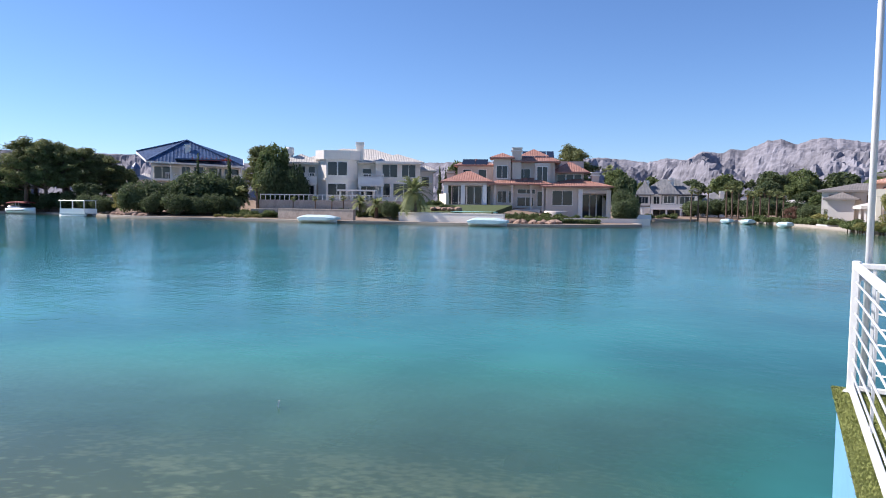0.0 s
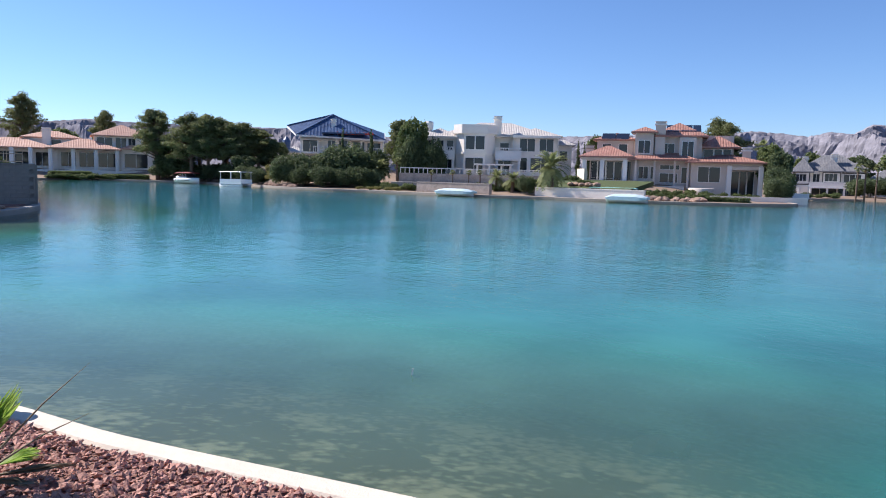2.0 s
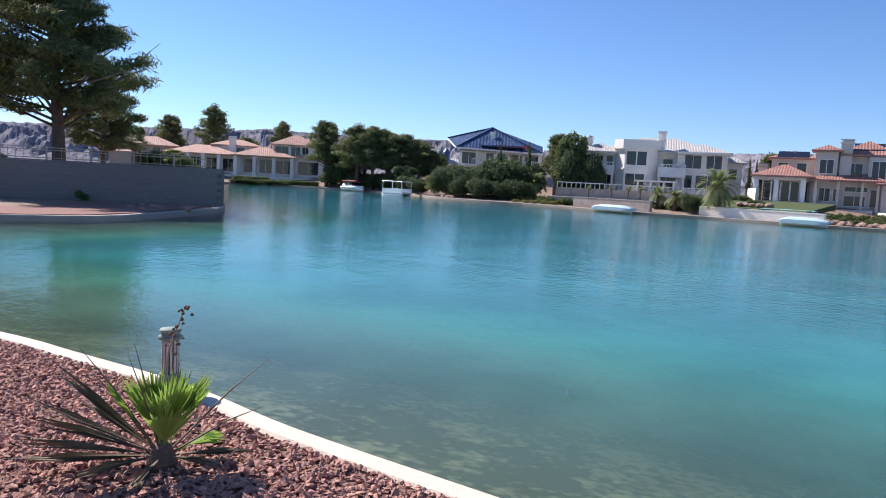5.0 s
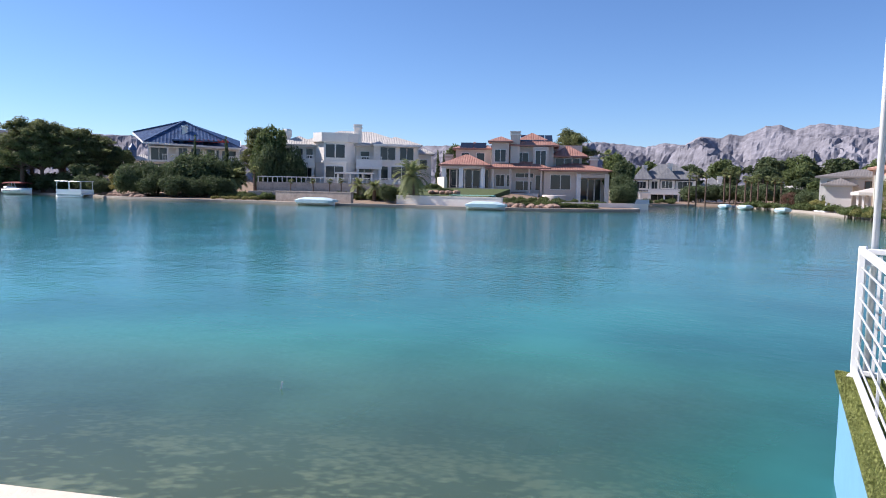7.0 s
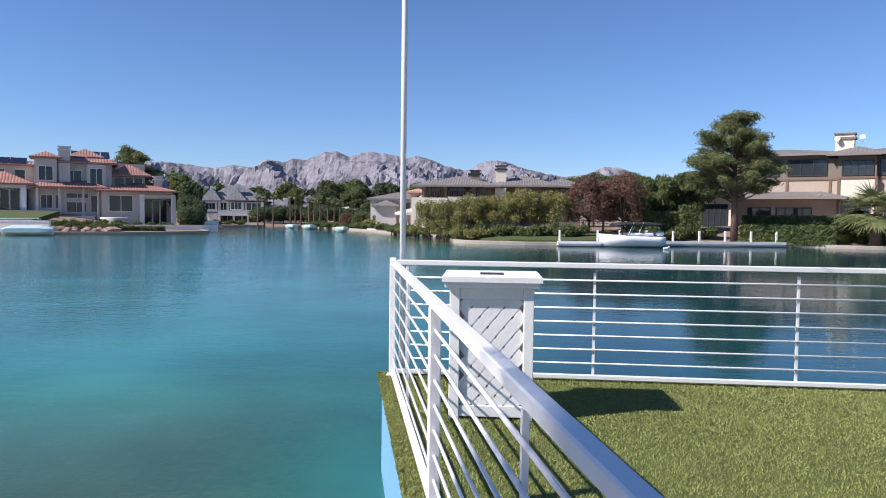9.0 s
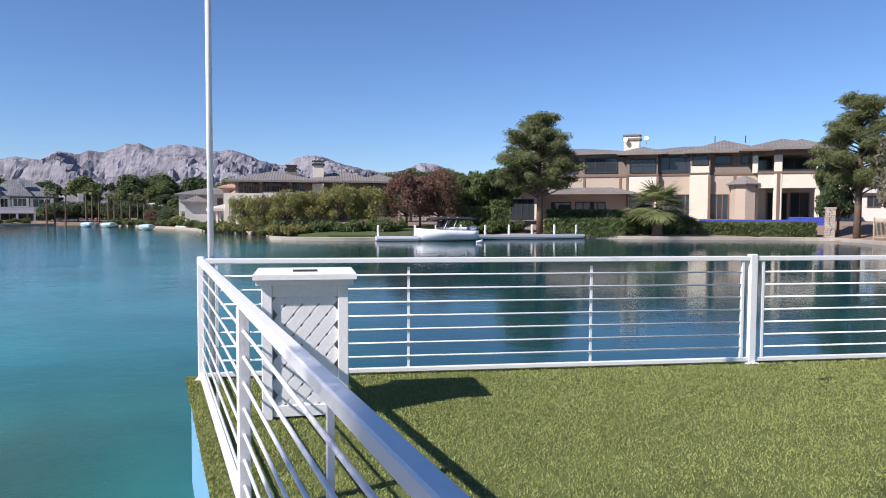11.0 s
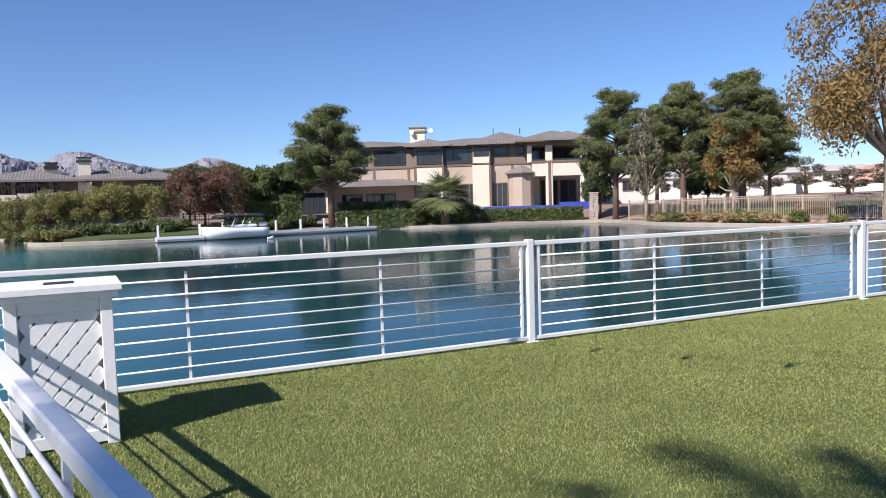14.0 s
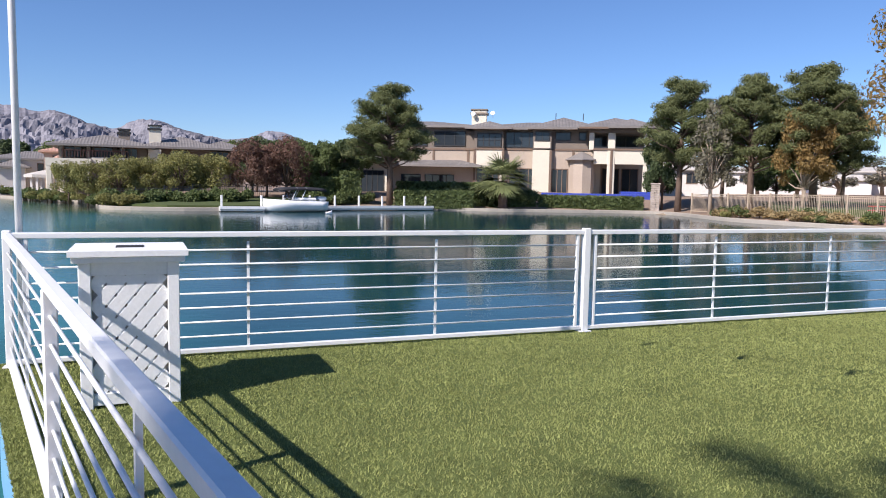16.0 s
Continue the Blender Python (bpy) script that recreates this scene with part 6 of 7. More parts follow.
stand("date", -66.6, 67.6, 2.6, 3.4)
G = "trees behind the channel"
for x, y, top, w, k in ((-74.1, 174.8, 9.6, 8.5, "green"), (-59.1, 186, 10.4, 10, "green"), (-49.4, 188, 11.0, 12, "dark"), (-42.3, 192, 11.6, 11, "green"), (-33.6, 192, 10.8, 11, "dark"), (-53.6, 170, 6.5, 6, "dark"),
                        (-66, 182, 9, 9, "dark"), (-25, 188, 10.5, 11, "green"), (-16, 185, 10.0, 10, "dark"), (-8, 180, 9, 9, "green"), (-28.4, 131, 4.6, 5.4, "dark"), (-24.5, 124, 4.0, 5, "green"), (-20, 117, 3.6, 4, "dark"),
                        (-42, 160, 7.5, 8, "dark"), (-37, 166, 8, 8, "green"), (-82, 150, 9, 9, "dark"), (-88, 135, 8, 9, "green"), (-46, 141, 3, 4, "dark"), (-33, 135, 3, 4, "green")):
    stand(k, x, y, top, w, G)
for x, y, top in ((-47.1, 129.2, 5.0), (-46.0, 129.8, 4.8), (-44.8, 131.2, 5.2), (-41.8, 135.5, 5.6), (-40.9, 136.2, 5.2), (-43.3, 137, 5.8), (-36.3, 129.1, 4.1), (-35.0, 128.6, 4.5), (-33.6, 128.6, 4.2), (-32.2, 128.0, 4.0), (-37.8, 131, 4.3), (-30.6, 125.6, 3.8)):
    stand("fanpalm", x, y, top + 0.7, 1.9, "row of fan palms along the channel")
for x, y, top, w in ((-49, 141, 3.6, 8), (-43, 142, 3.8, 8), (-37.5, 138, 3.6, 7), (-32.5, 133, 3.4, 7), (-28, 127, 3.0, 6), (-24.5, 119, 2.6, 5), (-21, 112, 2.2, 4)):
    stand("mass", x, y, top, w, "dark bushes behind the channel palms")
stand("plum", -27.8, 120.5, 2.0, 3.4)
stand("shrub_y", -21.2, 108.8, 1.0, 3.6)
G = "acacias on the near bank"
for x, y, top, w in ((-6.6, 71.0, 3.3, 3.6), (-4.1, 70.6, 3.9, 4.2), (-1.6, 71.0, 3.8, 4.0), (1.2, 70.4, 4.5, 5.2), (4.0, 70.8, 4.3, 5.0), (-8.8, 76.5, 3.4, 3.6), (-3, 74.5, 3.8, 4.5), (2.6, 74.5, 4.2, 5)):
    stand("olive", x, y, top, w, G)
for x, y, top, w in ((7.6, 70.5, 6.0, 5.0), (11.0, 71.2, 6.4, 5.6), (9.4, 74, 5.4, 5)):
    stand("plum", x, y, top, w, "purple plum trees")
stand("fanbig", 13.0, 75, 6.5, 4.4)
for x, y, top, w, k in ((15.2, 74, 6.1, 4.6, "green"), (17.4, 76, 6.3, 5, "dark"), (13.8, 80, 6.4, 5, "green"), (20, 82, 7.0, 6, "green"), (10, 88, 7.2, 6, "dark"), (15, 92, 7.4, 7, "green"), (24, 90, 8, 7, "dark"), (8, 96, 7.0, 6, "green")):
    stand(k, x, y, top, w, "trees behind the dock")
stand("pine2", 20.9, 69.0, 11.3, 9.4, label="large pine in front of the taupe house", rz=40)
stand("fanbig", 31.6, 65.2, 5.7, 7.0)
for x, y, top, w, k in ((47.7, 58.4, 12.4, 9.0, "pine2"), (47.6, 60.8, 7.8, 5.0, "dark"), (50.4, 55.4, 10.6, 5.4, "pine"), (49.4, 50.6, 11.9, 8.4, "pine"), (53.2, 47.3, 12.5, 9.4, "pine2"),
                        (55.2, 46.0, 9.8, 4.6, "pine"), (60, 58, 6, 6, "green")):
    stand(k, x, y, top, w, "pines in the park by the fence")
stand("cott", 46.3, 52.2, 10.2, 4.0)
stand("autumn", 51.0, 46.3, 9.2, 5.2)
stand("autumn_big", 46.4, 29.4, 19.0, 13.0, label="tall brown-leaved autumn tree beside the lake")
for i in range(9):
    a, r = radians(39.5 + 2.6 * i), 108 + 9 * (i % 3)
    stand("cott", r * math.sin(a), r * math.cos(a), 5.0 + 1.2 * (i % 3), 6.0, "distant park trees")
big_pine = stand("pine2", -53.5, -1.0, 14.2, 12.5, label="tall dark pine behind the block wall", rz=110)
twig = part("bare_branch", tube(bmesh.new(), [(-53.3, 0.6, 6.9), (-52.8, 2.46, 7.7), (-52.7, 3.9, 8.9), (-52.6, 4.96, 9.95)], [0.09, 0.06, 0.04, 0.015], 6), M["bark_pale"], big_pine, "thin bare branch")
twig.matrix_parent_inverse = big_pine.matrix_basis.inverted()
stand("pine", -60, -9, 14, 11, "pines behind the block wall")
stand("pine2", -66, 2, 9, 7, "pines behind the block wall")
for x, y, top, w in ((-53, 3.4, 3.9, 2.8), (-57, 6.5, 3.2, 2.4)):
    stand("fanpalm", x, y, top, w, "palms behind the block wall")
for x, y, top, w in ((-60, 5.5, 3.0, 4), (-52, -6, 3.4, 5), (-66, 7.6, 3.0, 4), (-74, 9.5, 3.0, 4)):
    stand("green", x, y, top, w, "bushes behind the block wall")
stand("shrub", -46.4, 0.2, 0.1, 0.7, label="small dark bush at the foot of the wall")

# hedges and shrubs on the banks
rs = random.Random(3)


def line_of(key, a, b, n, top, w, group, jit=0.5):
    for i in range(n):
        t = (i + 0.5) / n
        x, y = a[0] + (b[0] - a[0]) * t + rs.uniform(-jit, jit), a[1] + (b[1] - a[1]) * t + rs.uniform(-jit, jit)
        z = lz(x, y)
        stand(key, x, y, z + top * rs.uniform(0.8, 1.2), w * rs.uniform(0.85, 1.2), group)


def hedge(a, b, th, z1, label, z0=None):
    """A clipped hedge: a leafy block between two points."""
    d = Vector((b[0] - a[0], b[1] - a[1], 0))
    z0 = lz(*a) - 0.2 if z0 is None else z0
    ob = thing("hedge", pose(a[0], a[1], 0, 0, 0, math.degrees(math.atan2(d.y, d.x))), label, "hedge")
    part("core", boxed(0.1, d.length - 0.1, -th / 2 + 0.12, th / 2 - 0.12, z0, z1 - 0.12), M["leaf_dark"], ob)
    rg = np.random.RandomState(int(d.length * 10))
    n = int(d.length * (z1 - z0 + th) * 190)
    p = np.stack((rg.rand(n) * d.length, (rg.rand(n) - 0.5) * th, z0 + rg.rand(n) * (z1 - z0)), 1)
    f = rg.randint(0, 3, n)
    p[f == 0, 2] = z1 + rg.normal(size=(f == 0).sum()) * 0.05
    p[f == 1, 1] = -th / 2 + rg.normal(size=(f == 1).sum()) * 0.05
    p[f == 2, 1] = th / 2 + rg.normal(size=(f == 2).sum()) * 0.05
    a1 = rg.normal(size=(n, 3)) * 0.09
    a2 = rg.normal(size=(n, 3)) * 0.06
    v = np.stack((p - a1, p + a2, p + a1, p - a2), 1).reshape(-1, 3)
    lv = link_mesh("leaves", v.tolist(), np.arange(4 * n).reshape(-1, 4).tolist(), M["leaf_green"])
    lv.parent = ob


hedge((36.2, 66.3), (45.9, 61.6), 1.3, 0.62, "long clipped green hedge by the pool")
hedge((30.6, 66.9), (35.9, 66.6), 1.2, 0.5, "low clipped hedge beside the pool hedge")
stand("mass", 32.6, 68.4, 2.0, 3.6)
stand("mass", 35.4, 68.0, 1.7, 3.2)
stand("mass", 27.4, 68.2, 2.0, 3.4)
hedge((21.5, 69.3), (28.6, 65.6), 1.6, 0.9, "clipped green hedge at the kerb")
hedge((22.5, 71.8), (31, 67.6), 1.6, 1.75, "tall clipped hedge before the house")
hedge((11.5, 71.2), (16.5, 71.8), 1.4, 2.0, "tall dark hedge behind the dock")
hedge((16.2, 70.6), (18.2, 70.2), 1.4, 2.6, "square clipped hedge block")
hedge((-153.6, 30), (-154.2, 37.4), 2.0, 0.6, "low dark hedge before the white villa", -1.0)
hedge((-153, 39.5), (-146.6, 46), 1.6, 0.2, "dark hedge stepping down to the far shore", -1.0)
hedge((-47.0, 74.2), (-40.2, 79.5), 0.8, -0.25, "low clipped hedge at the shore", -1.2)
line_of("shrub", (-5.4, 66.6), (-3.4, 67.5), 4, 1.3, 2.0, "bank shrubs")
line_of("shrub", (-2.5, 66.4), (7, 67.0), 15, 1.2, 2.0, "dark bank shrubs")
line_of("shrub_y", (-5.2, 65.4), (-1.6, 64.6), 5, 1.1, 1.6, "yellow bank shrubs")
line_of("shrub_y", (-7.6, 75), (-15, 88), 9, 0.9, 1.8, "yellow bank shrubs")
line_of("shrub", (-9, 78), (-16, 91), 8, 1.1, 2.2, "dark bank shrubs")
line_of("shrub", (12.5, 68.4), (19, 70.0), 8, 1.2, 1.8, "dark bank shrubs")
line_of("shrub_s", (44.2, 49.6), (45.2, 36), 7, 0.9, 1.7, "straw grass clumps by the fence")
line_of("shrub", (44.6, 51), (46.2, 34), 5, 0.9, 1.6, "green clumps by the fence", 0.9)
line_of("shrub_y", (44.4, 50), (46, 30), 5, 0.7, 1.4, "yellow clumps by the fence", 0.9)
line_of("shrub", (-58, 70), (-50, 72.5), 7, 0.8, 1.5, "shrubs above the shore wall")
line_of("shrub", (-49.5, 72), (-43, 77), 9, 0.8, 1.4, "shrubs among the boulders")
line_of("shrub", (-153, 29), (-150, 41), 12, 1.1, 2.6, "bushes along the far shore", 1.0)
line_of("shrub_y", (-88, 57), (-80, 59), 5, 0.6, 1.2, "shore shrubs")
line_of("shrub", (-36, 126), (-18, 101), 16, 1.0, 2.4, "channel bank shrubs", 1.0)
line_of("shrub", (-50, 131), (-56, 118), 8, 0.9, 2.0, "channel bank shrubs", 1.0)

line_of("shrub", (-78, 62.5), (-90, 60), 9, 1.0, 1.8, "terrace shrubs", 0.8)
line_of("shrub", (-66, 68), (-78, 70), 10, 0.9, 1.5, "terrace shrubs", 1.2)
line_of("shrub", (-53, 73), (-45, 80), 9, 0.9, 1.5, "villa border shrubs", 1.0)
line_of("shrub", (-60, 77), (-66, 72), 6, 0.9, 1.8, "villa border shrubs", 0.8)
line_of("shrub", (-66, 80), (-72, 72), 7, 1.2, 2.2, "villa border shrubs", 0.8)
line_of("shrub", (-42, 90), (-53, 87), 8, 0.8, 1.5, "villa border shrubs", 0.6)

# boulders
for i in range(40):
    x, y = -50.0 + 6.5 * rs.random(), 70.2 + 4.2 * rs.random()
    x, y = x + (y - 70) * 0.35, y + (x + 50) * 0.35
    boulder("boulder", x, y, lz(x, y) + 0.10, rs.uniform(0.2, 0.6), i, group="shore boulders")
for i in range(22):
    t = rs.random()
    x, y = -109 + 10 * t + rs.uniform(-.6, .6), 52.6 + rs.uniform(-.2, 1.2)
    boulder("boulder", x, y, lz(x, y) + 0.05, rs.uniform(0.3, 0.6), i + 60, group="red shore boulders")
for i in range(30):
    t = rs.random()
    x, y = 44.6 + 1.6 * rs.random() + 1.5 * t, 44 - 16 * t
    boulder("boulder", x, y, lz(x, y) + 0.02, rs.uniform(0.15, 0.35), i + 120, group="stones under the fence")
for i in range(10):
    x, y = -59 + rs.uniform(-2, 3), 72 + rs.uniform(-.8, .8)
    boulder("boulder", x, y, 0.9, rs.uniform(0.25, 0.5), i + 200, group="lawn boulders")


red = thing("red_picnic_table", pose(51.6, 38.6, lz(51.6, 38.6), 0, 0, -52), "long red picnic table on the park grass", "table")
part("tabletop", boxed(-1.6, 1.6, -0.4, 0.4, 0.72, 0.80, bevel=0.01), M["red_paint"], red)
for y in (-0.75, 0.75):
    part("bench", boxed(-1.6, 1.6, y - 0.15, y + 0.15, 0.42, 0.48, bevel=0.01), M["red_paint"], red)
for x in (-1.2, 1.2):
    part("leg", boxed(x - 0.05, x + 0.05, -0.75, 0.75, 0, 0.42), M["red_paint"], red)
    part("leg", boxed(x - 0.05, x + 0.05, -0.1, 0.1, 0.42, 0.72), M["red_paint"], red)
low_house(100, 108, -42, 26, 8, 5.2, 6.2, "far_white", "roof_cream", "distant pale houses beyond the park trees")
low_house(122, 92, -52, 24, 8, 5.6, 6.6, "far_white", "roof_cream", "distant pale terrace beyond the park")

# ---- boats and docks ----
def hull_mesh(L, B, H, bow=0.35, sheer=0.15):
    bm = bmesh.new()
    rings = []
    for i in range(11):
        s = i / 10
        w = B / 2 * (1 - max(0, (s - (1 - bow)) / bow) ** 2 * 0.97)
        x = -L / 2 + L * s
        up = sheer * s * s
        prof = [(-w, H + up), (-w * 0.96, H * 0.45 + up * .5), (-w * 0.7, 0.02), (0, -0.18 + 0.3 * max(0, s - 0.8)), (w * 0.7, 0.02), (w * 0.96, H * 0.45 + up * .5), (w, H + up)]
        rings.append([bm.verts.new((x, y, z)) for y, z in prof])
    for a, b in zip(rings, rings[1:]):
        for k in range(6):
            bm.faces.new((a[k], a[k + 1], b[k + 1], b[k]))
        bm.faces.new((a[6], a[0], b[0], b[6]))
    bm.faces.new(rings[0])
    bm.faces.new(rings[-1][::-1])
    return bm


def covered_boat(x, y, rz, L, label):
    ob = thing("covered_boat", pose(x, y, WATER_Z + 0.1, 0, 0, rz), label, "boat", "boats on the lake")
    part("hull", hull_mesh(L, 2.2, 0.55, 0.25), M["hull"], ob, smooth=True)
    bm = bmesh.new()
    rings = []
    for i in range(13):
        s = i / 12
        h = 0.44 * min(1.0, 0.35 + 5 * s, 0.45 + 2.2 * (1 - s))
        w = 1.15 * min(1.0, 0.75 + 2.5 * (1 - s))
        u = -L / 2 - 0.05 + (L + 0.1) * s
        rings.append([bm.verts.new((u, yy * w, 0.42 + zz * h)) for yy, zz in ((-1.02, -0.45), (-1, 0.45), (-.85, .85), (0, 1.05), (.85, .85), (1, .45), (1.02, -.45))])
    for a, b in zip(rings, rings[1:]):
        for k in range(6):
            bm.faces.new((a[k], a[k + 1], b[k + 1], b[k]))
    bm.faces.new(rings[0]), bm.faces.new(rings[-1])
    part("cover", bm, M["cover"], ob, "pale fitted boat cover")
    return ob


def motor_boat(x, y, rz, L, canopy="canvas", label="white motor boat with a folded top moored at a dock"):
    ob = thing("motor_boat", pose(x, y, WATER_Z + 0.12, 0, 0, rz), label, "boat", "boats on the lake")
    part("hull", hull_mesh(L, 2.3, 0.78, 0.45, 0.2), M["hull"], ob, smooth=True)
    part("stripe", boxed(-L * 0.45, L * 0.28, -1.17, -1.12, 0.42, 0.50), M["canvas"], ob, "dark stripe")
    part("seat", boxed(-L * 0.32, L * 0.05, -0.9, 0.9, 0.86, 1.1, bevel=0.08), M["hull"], ob)
    part("engine_cover", boxed(-L * 0.5, -L * 0.36, -0.8, 0.8, 0.85, 1.2, bevel=0.12), M["hull"], ob)
    bm = boxed(-0.04, 0.04, -0.95, 0.95, 0, 0.6)
    bm.transform(pose(L * 0.12, 0, 1.05, 0, -35))
    part("windscreen", bm, M["glass"], ob)
    for xx in (-0.3, 0.5):
        part("arch", tube(bmesh.new(), [(xx, -1.0, 0.9), (xx - 0.5, -0.9, 1.9), (xx - 0.5, 0.9, 1.9), (xx, 1.0, 0.9)], [0.035] * 4, 6), M["white_steel"], ob)
    bm = bmesh.new()
    bmesh.ops.create_grid(bm, x_segments=8, y_segments=4, size=1)
    for v in bm.verts:
        v.co = Vector((v.co.x * L * 0.38 - 0.5, v.co.y * 1.05, 2.0 - 0.14 * v.co.y ** 2 - 0.1 * v.co.x ** 2))
    bmesh.ops.solidify(bm, geom=bm.faces[:], thickness=0.15)
    part("canopy", bm, M[canopy], ob, "dark canvas bimini top", smooth=True)
    return ob


def pontoon(x, y, rz, L, label="white pontoon boat with a flat roof"):
    ob = thing("pontoon_boat", pose(x, y, WATER_Z, 0, 0, rz), label, "boat", "boats on the lake")
    for yy in (-0.9, 0.9):
        part("float", tube(bmesh.new(), [(-L / 2, yy, 0.1), (L / 2 - 0.4, yy, 0.1), (L / 2, yy, 0.25)], [0.3, 0.3, 0.08], 10), M["hull"], ob, smooth=True)
    part("deck", boxed(-L / 2, L / 2, -1.25, 1.25, 0.38, 0.5), M["hull"], ob)
    for yy in (-1.2, 1.17):
        part("side_panel", boxed(-L / 2 + 0.1, L / 2 - 0.1, yy, yy + 0.03, 0.5, 1.15), M["hull"], ob)
    for xx in (-L / 2 + 0.2, 0, L / 2 - 0.3):
        for yy in (-1.15, 1.15):
            part("post", boxed(xx - 0.03, xx + 0.03, yy - 0.03, yy + 0.03, 0.5, 2.3), M["white_steel"], ob)
    part("roof", boxed(-L / 2, L / 2 - 0.1, -1.3, 1.3, 2.3, 2.4, bevel=0.03), M["hull"], ob)
    return ob


def dock(x, y, rz, L, W, posts, label="white floating dock with short posts"):
    ob = thing("dock", pose(x, y, WATER_Z, 0, 0, rz), label, "dock")
    part("platform", boxed(-L / 2, L / 2, -W / 2, W / 2, 0.05, 0.42, bevel=0.02), M["stucco_pale"], ob)
    part("edge", boxed(-L / 2 - 0.02, L / 2 + 0.02, -W / 2 - 0.06, -W / 2 - 0.002, 0.22, 0.45), M["white_steel"], ob, "white edge board")
    for i in range(posts):
        u = -L / 2 + 0.2 + (L - 0.4) * i / (posts - 1)
        part("post", boxed(u - 0.08, u + 0.08, W / 2 - 0.35, W / 2 - 0.19, 0.42, 1.35, bevel=0.02), M["white_steel"], ob)
    return ob


covered_boat(-47.7, 66.7, 22, 4.4, "boat under a pale blue cover by the shore wall")
covered_boat(-67.6, 58.6, 20, 4.9, "boat under a pale cover below the stone terrace")
pontoon(-110.8, 48.6, 20, 5.0)
motor_boat(-130.6, 48.3, 15, 6.0, "canvas_red", "white motor boat with a dark red canopy")
motor_boat(10.1, 61.2, 188, 5.3)
dock(16.9, 65.0, 13, 15.2, 1.4, 7)
dock(5.8, 61.0, 2, 3.6, 1.0, 2)
covered_boat(-23.4, 97.5, 80, 2.6, "small white covered boat in the channel").scale = (0.85, 0.6, 0.75)
covered_boat(-32.0, 111.5, 75, 2.6, "small white covered boat in the channel").scale = (0.85, 0.6, 0.75)
covered_boat(-35.8, 114.0, 80, 2.2, "small white covered boat in the channel").scale = (0.85, 0.6, 0.75)
pontoon(-49.5, 112, 60, 3.4, "small white boat at the far house")
dock(-19.4, 102.5, -60, 4, 1.6, 3, "timber dock on the channel bank")
sw = thing("swan_float", pose(12.2, 57.0, WATER_Z), "small white water bird decoy floating", "decoy")
part("body", hull_mesh(0.5, 0.24, 0.16, 0.5), M["hull"], sw, smooth=True)
tarp = thing("lawn_tarp", pose(-54.6, 73.2, lz(-54.6, 73.2) + 0.75, 0, 0, 22), "teal tarpaulin folded on the lawn edge", "tarpaulin")
part("sheet", boxed(-3.0, 3.0, -0.5, 0.5, 0, 0.2, bevel=0.06), M["cover_teal"], tarp)

# pool edge at the taupe house
pl = thing("pool", pose(42.6, 76.85, -0.25, 0, 0, -28.5), "raised pool with a deep blue tiled edge", "pool")
part("pool_wall", boxed(-0.2, 10.8, -3.4, -2.65, -0.6, 1.0, bevel=0.03), M["pool_blue"], pl)
part("spa", boxed(7.6, 10.6, -2.6, -1.0, 0.63, 1.25, bevel=0.05), M["pool_blue"], pl)


pl.scale = (1.17,) * 3


# ---- stone pillar and iron fence on the bank ----
def pillar(x, y):
    ob = thing("stone_pillar", pose(x, y, lz(x, y) - 0.2, 0, 0, -30), "stacked stone gate pillar at the end of an iron fence", "pillar")
    rg = random.Random(8)
    z = 0.0
    k = 0
    while z < 2.7:
        dz = rg.uniform(0.14, 0.22)
        cut = rg.uniform(-0.2, 0.2)
        for a, b in ((-0.42, cut - 0.01), (cut + 0.01, 0.42)):
            part("stone", boxed(a + rg.uniform(-.02, .02), b + rg.uniform(-.02, .02), -0.42 + rg.uniform(-.03, .03), 0.42, z, z + dz - 0.015, bevel=0.02), M["stone"], ob)
        z += dz
    part("cap", boxed(-0.5, 0.5, -0.5, 0.5, z, z + 0.14, bevel=0.03), M["stone"], ob)


pillar(46.6, 60.6)


def iron_fence(pts, h, m, label, step=0.14):
    for a, b in zip(pts, pts[1:]):
        d = Vector((b[0] - a[0], b[1] - a[1], 0))
        z = min(lz(*a), lz(*b)) + 0.1
        ob = thing("iron_fence", pose(a[0], a[1], z, 0, 0, math.degrees(math.atan2(d.y, d.x))), label, "fence", "iron fence panels")
        L = d.length
        for zz in (0.12, h - 0.18, h - 0.03):
            part("rail", boxed(0, L, -0.02, 0.02, zz, zz + 0.045), M[m], ob)
        part("post", boxed(-0.05, 0.05, -0.05, 0.05, -0.3, h + 0.1), M[m], ob)
        n = int(L / step)
        first = part("picket", boxed(-0.012, 0.012, -0.012, 0.012, 0.05, h), M[m], ob)
        first.location.x = L / n
        for i in range(2, n):
            pk = new("picket", first.data)
            pk.parent = ob
            pk.location.x = L * i / n


fence_pts = [(46.9 + 0.08 * i * i * 0.12, 55.4 - 2.35 * i) for i in range(13)]
iron_fence(fence_pts, 1.75, "fence_tan", "tan iron picket fence along the park bank")
iron_fence([(-5 + 2.4 * i, 69.0 + 0.14 * i) for i in range(7)], 1.3, "iron", "dark iron fence behind the bank shrubs", 0.2)
iron_fence([(-48.0, -4 + 2.35 * i) for i in range(6)], 0.75, "fence_tan", "pale fence on top of the block wall", 0.35)
for ob in [o for o in bpy.data.objects if o.get("label") == "pale fence on top of the block wall"]:
    ob.location.z = 1.66


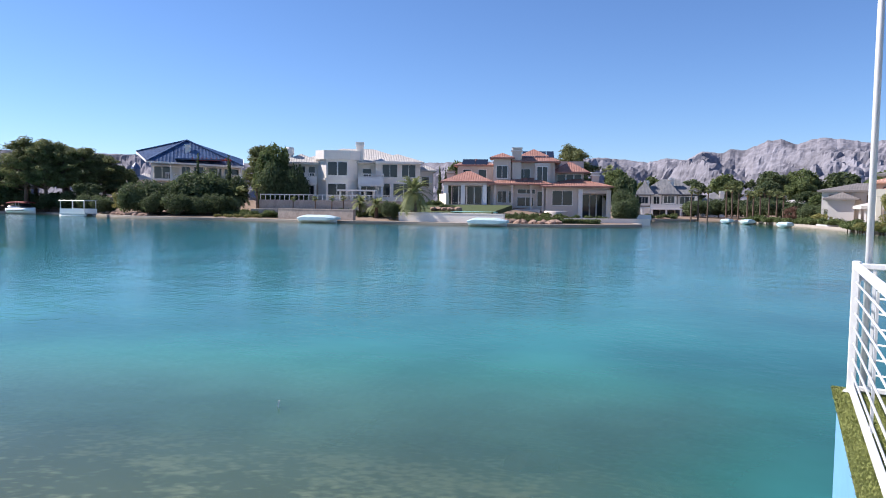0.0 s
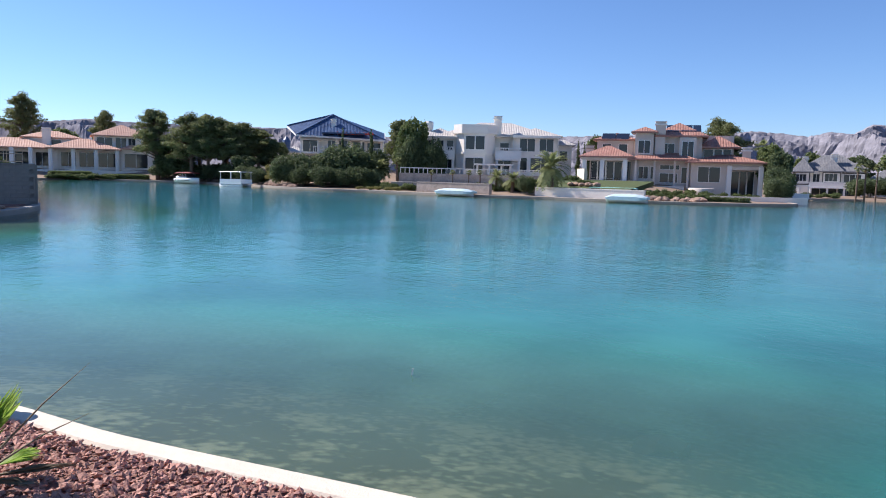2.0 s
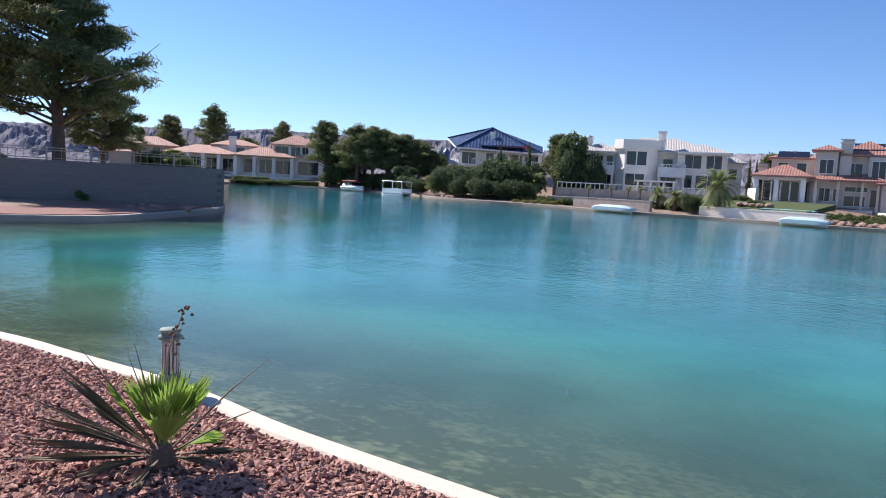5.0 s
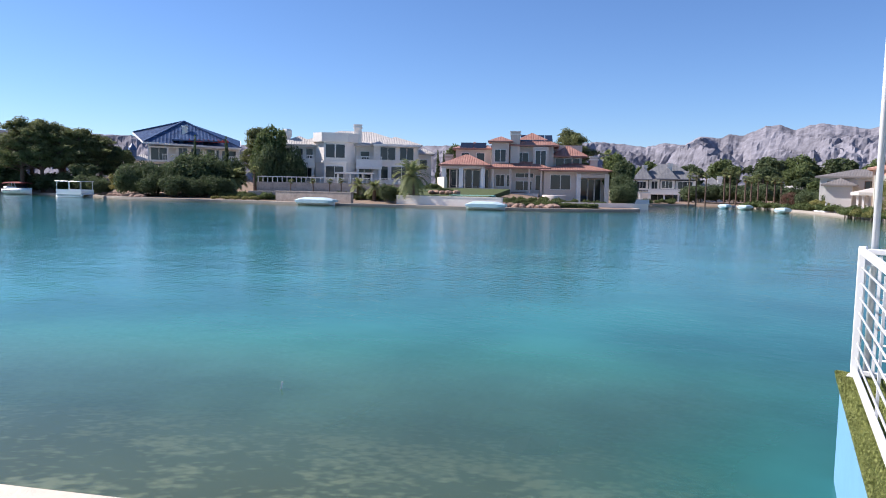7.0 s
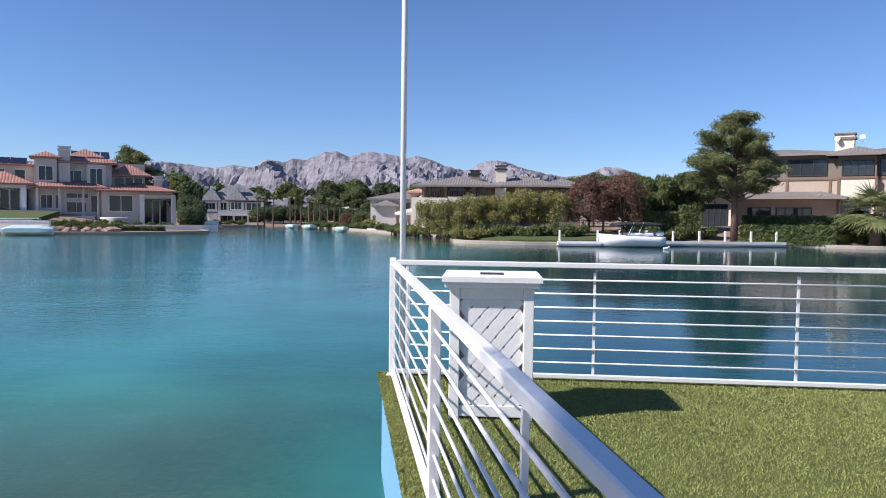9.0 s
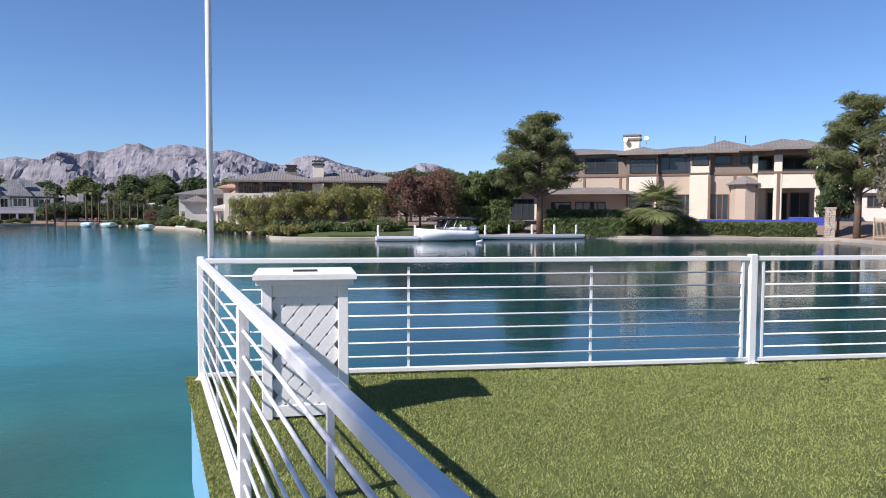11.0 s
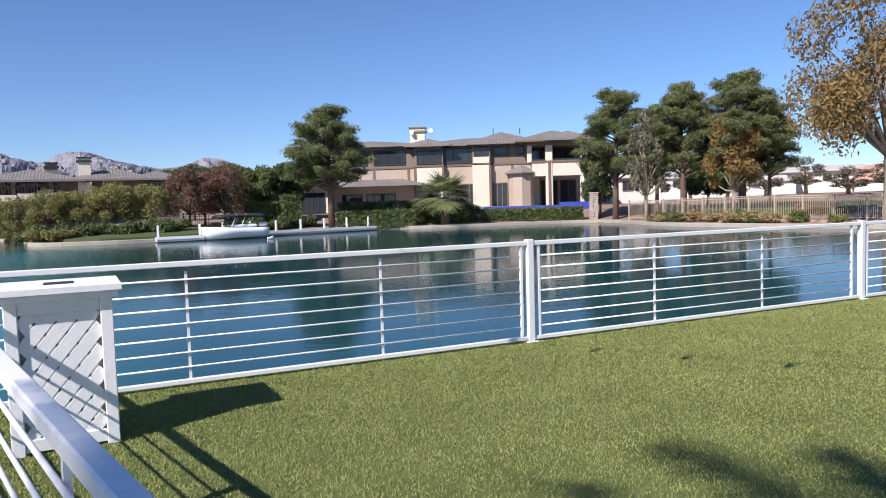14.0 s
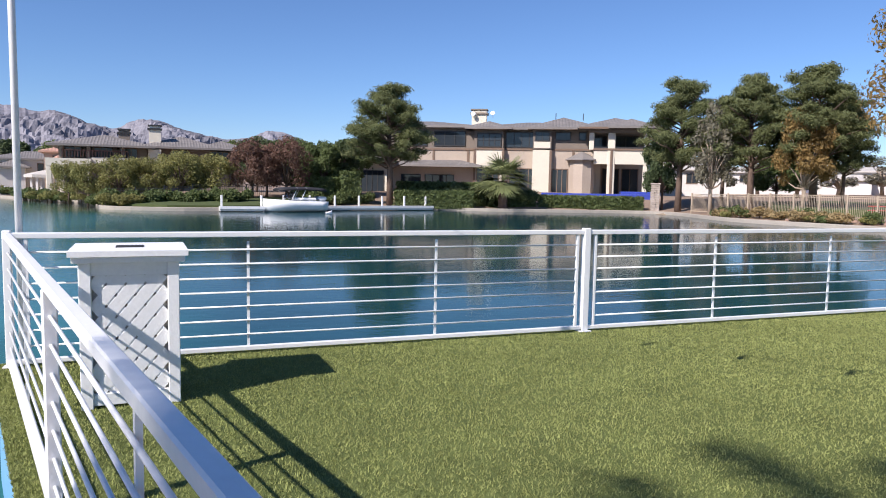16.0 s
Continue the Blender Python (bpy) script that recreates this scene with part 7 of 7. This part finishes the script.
# ---- block wall on the point ----
def block_wall():
    ob = thing("block_wall", pose(-47.4, -14.0, 0, 0, 0, 90), "long grey concrete block wall on the lake point", "wall", kind="structure")
    L, z0, z1 = 22.25, -0.75, 1.63
    part("core", boxed(0, L, -0.085, 0.085, z0, z1 - 0.01), M["block"], ob)
    bw, bh = 0.62, 0.2365
    meshes = []
    for w in (bw, bw / 2):
        b = boxed(0, w - 0.018, -0.1, 0.1, 0, bh - 0.018, bevel=0.008)
        me = bpy.data.meshes.new("block")
        b.to_mesh(me)
        b.free()
        me.materials.append(M["block"])
        meshes.append(me)
    n = int((z1 - z0) / bh)
    for r in range(n):
        x = 9.5 if r % 2 else 9.5 - bw / 2
        while x < L - bw * 0.9:
            o = new("block", meshes[0])
            o.parent = ob
            o.location = (x, 0, z0 + r * bh)
            x += bw
        o = new("block", meshes[1])
        o.parent = ob
        o.location = (L - bw / 2, 0, z0 + r * bh)
    part("coping", boxed(-0.05, L + 0.04, -0.14, 0.14, z1 - 0.005, z1 + 0.07, bevel=0.01), M["block"], ob)
    for x in (L - 0.35 - 2.6, L - 0.4, L - 7.2):
        part("joint_strip", boxed(x, x + 0.03, 0.1, 0.112, z0, z1 - 0.01), M["iron"], ob)


block_wall()
upright("block_wall", (-47.4, 8.3), (-62, 10.5), -0.8, 1.63, 0.2, "block", "grey block wall along the point's far side")
part_pt = lawn("red_bank", [(-46.6, 7.6), (-37.2, 2.6), (-34.4, 0), (-33.6, -5), (-40, -14), (-47.2, -14)], (-0.62,) * 6, "dark red gravel bank below the block wall")
part_pt.data.materials.clear()
part_pt.data.materials.append(M["gravel_bed"])
for i in range(9):
    boulder("boulder", -42 + rs.uniform(-2, 2), 3.4 + rs.uniform(-3, 2.6), -0.6, rs.uniform(0.12, 0.25), i + 300, group="stones on the point")

# shade palm ashore, behind the viewer
shade = palm("date_palm", "slender palm on the gravel whose fronds shade the turf", 7.6, 2.75, 5, False, 0.18, 18, False)
shade.matrix_world = pose(-5.8, -3.0, lz(-5.8, -3.0))
copy_thing(shade, pose(-7.1, -2.95, lz(-7.1, -2.95), 0, 0, 70))
for ob in originals:
    for c in ob.children_recursive:
        bpy.data.objects.remove(c)
    bpy.data.objects.remove(ob)
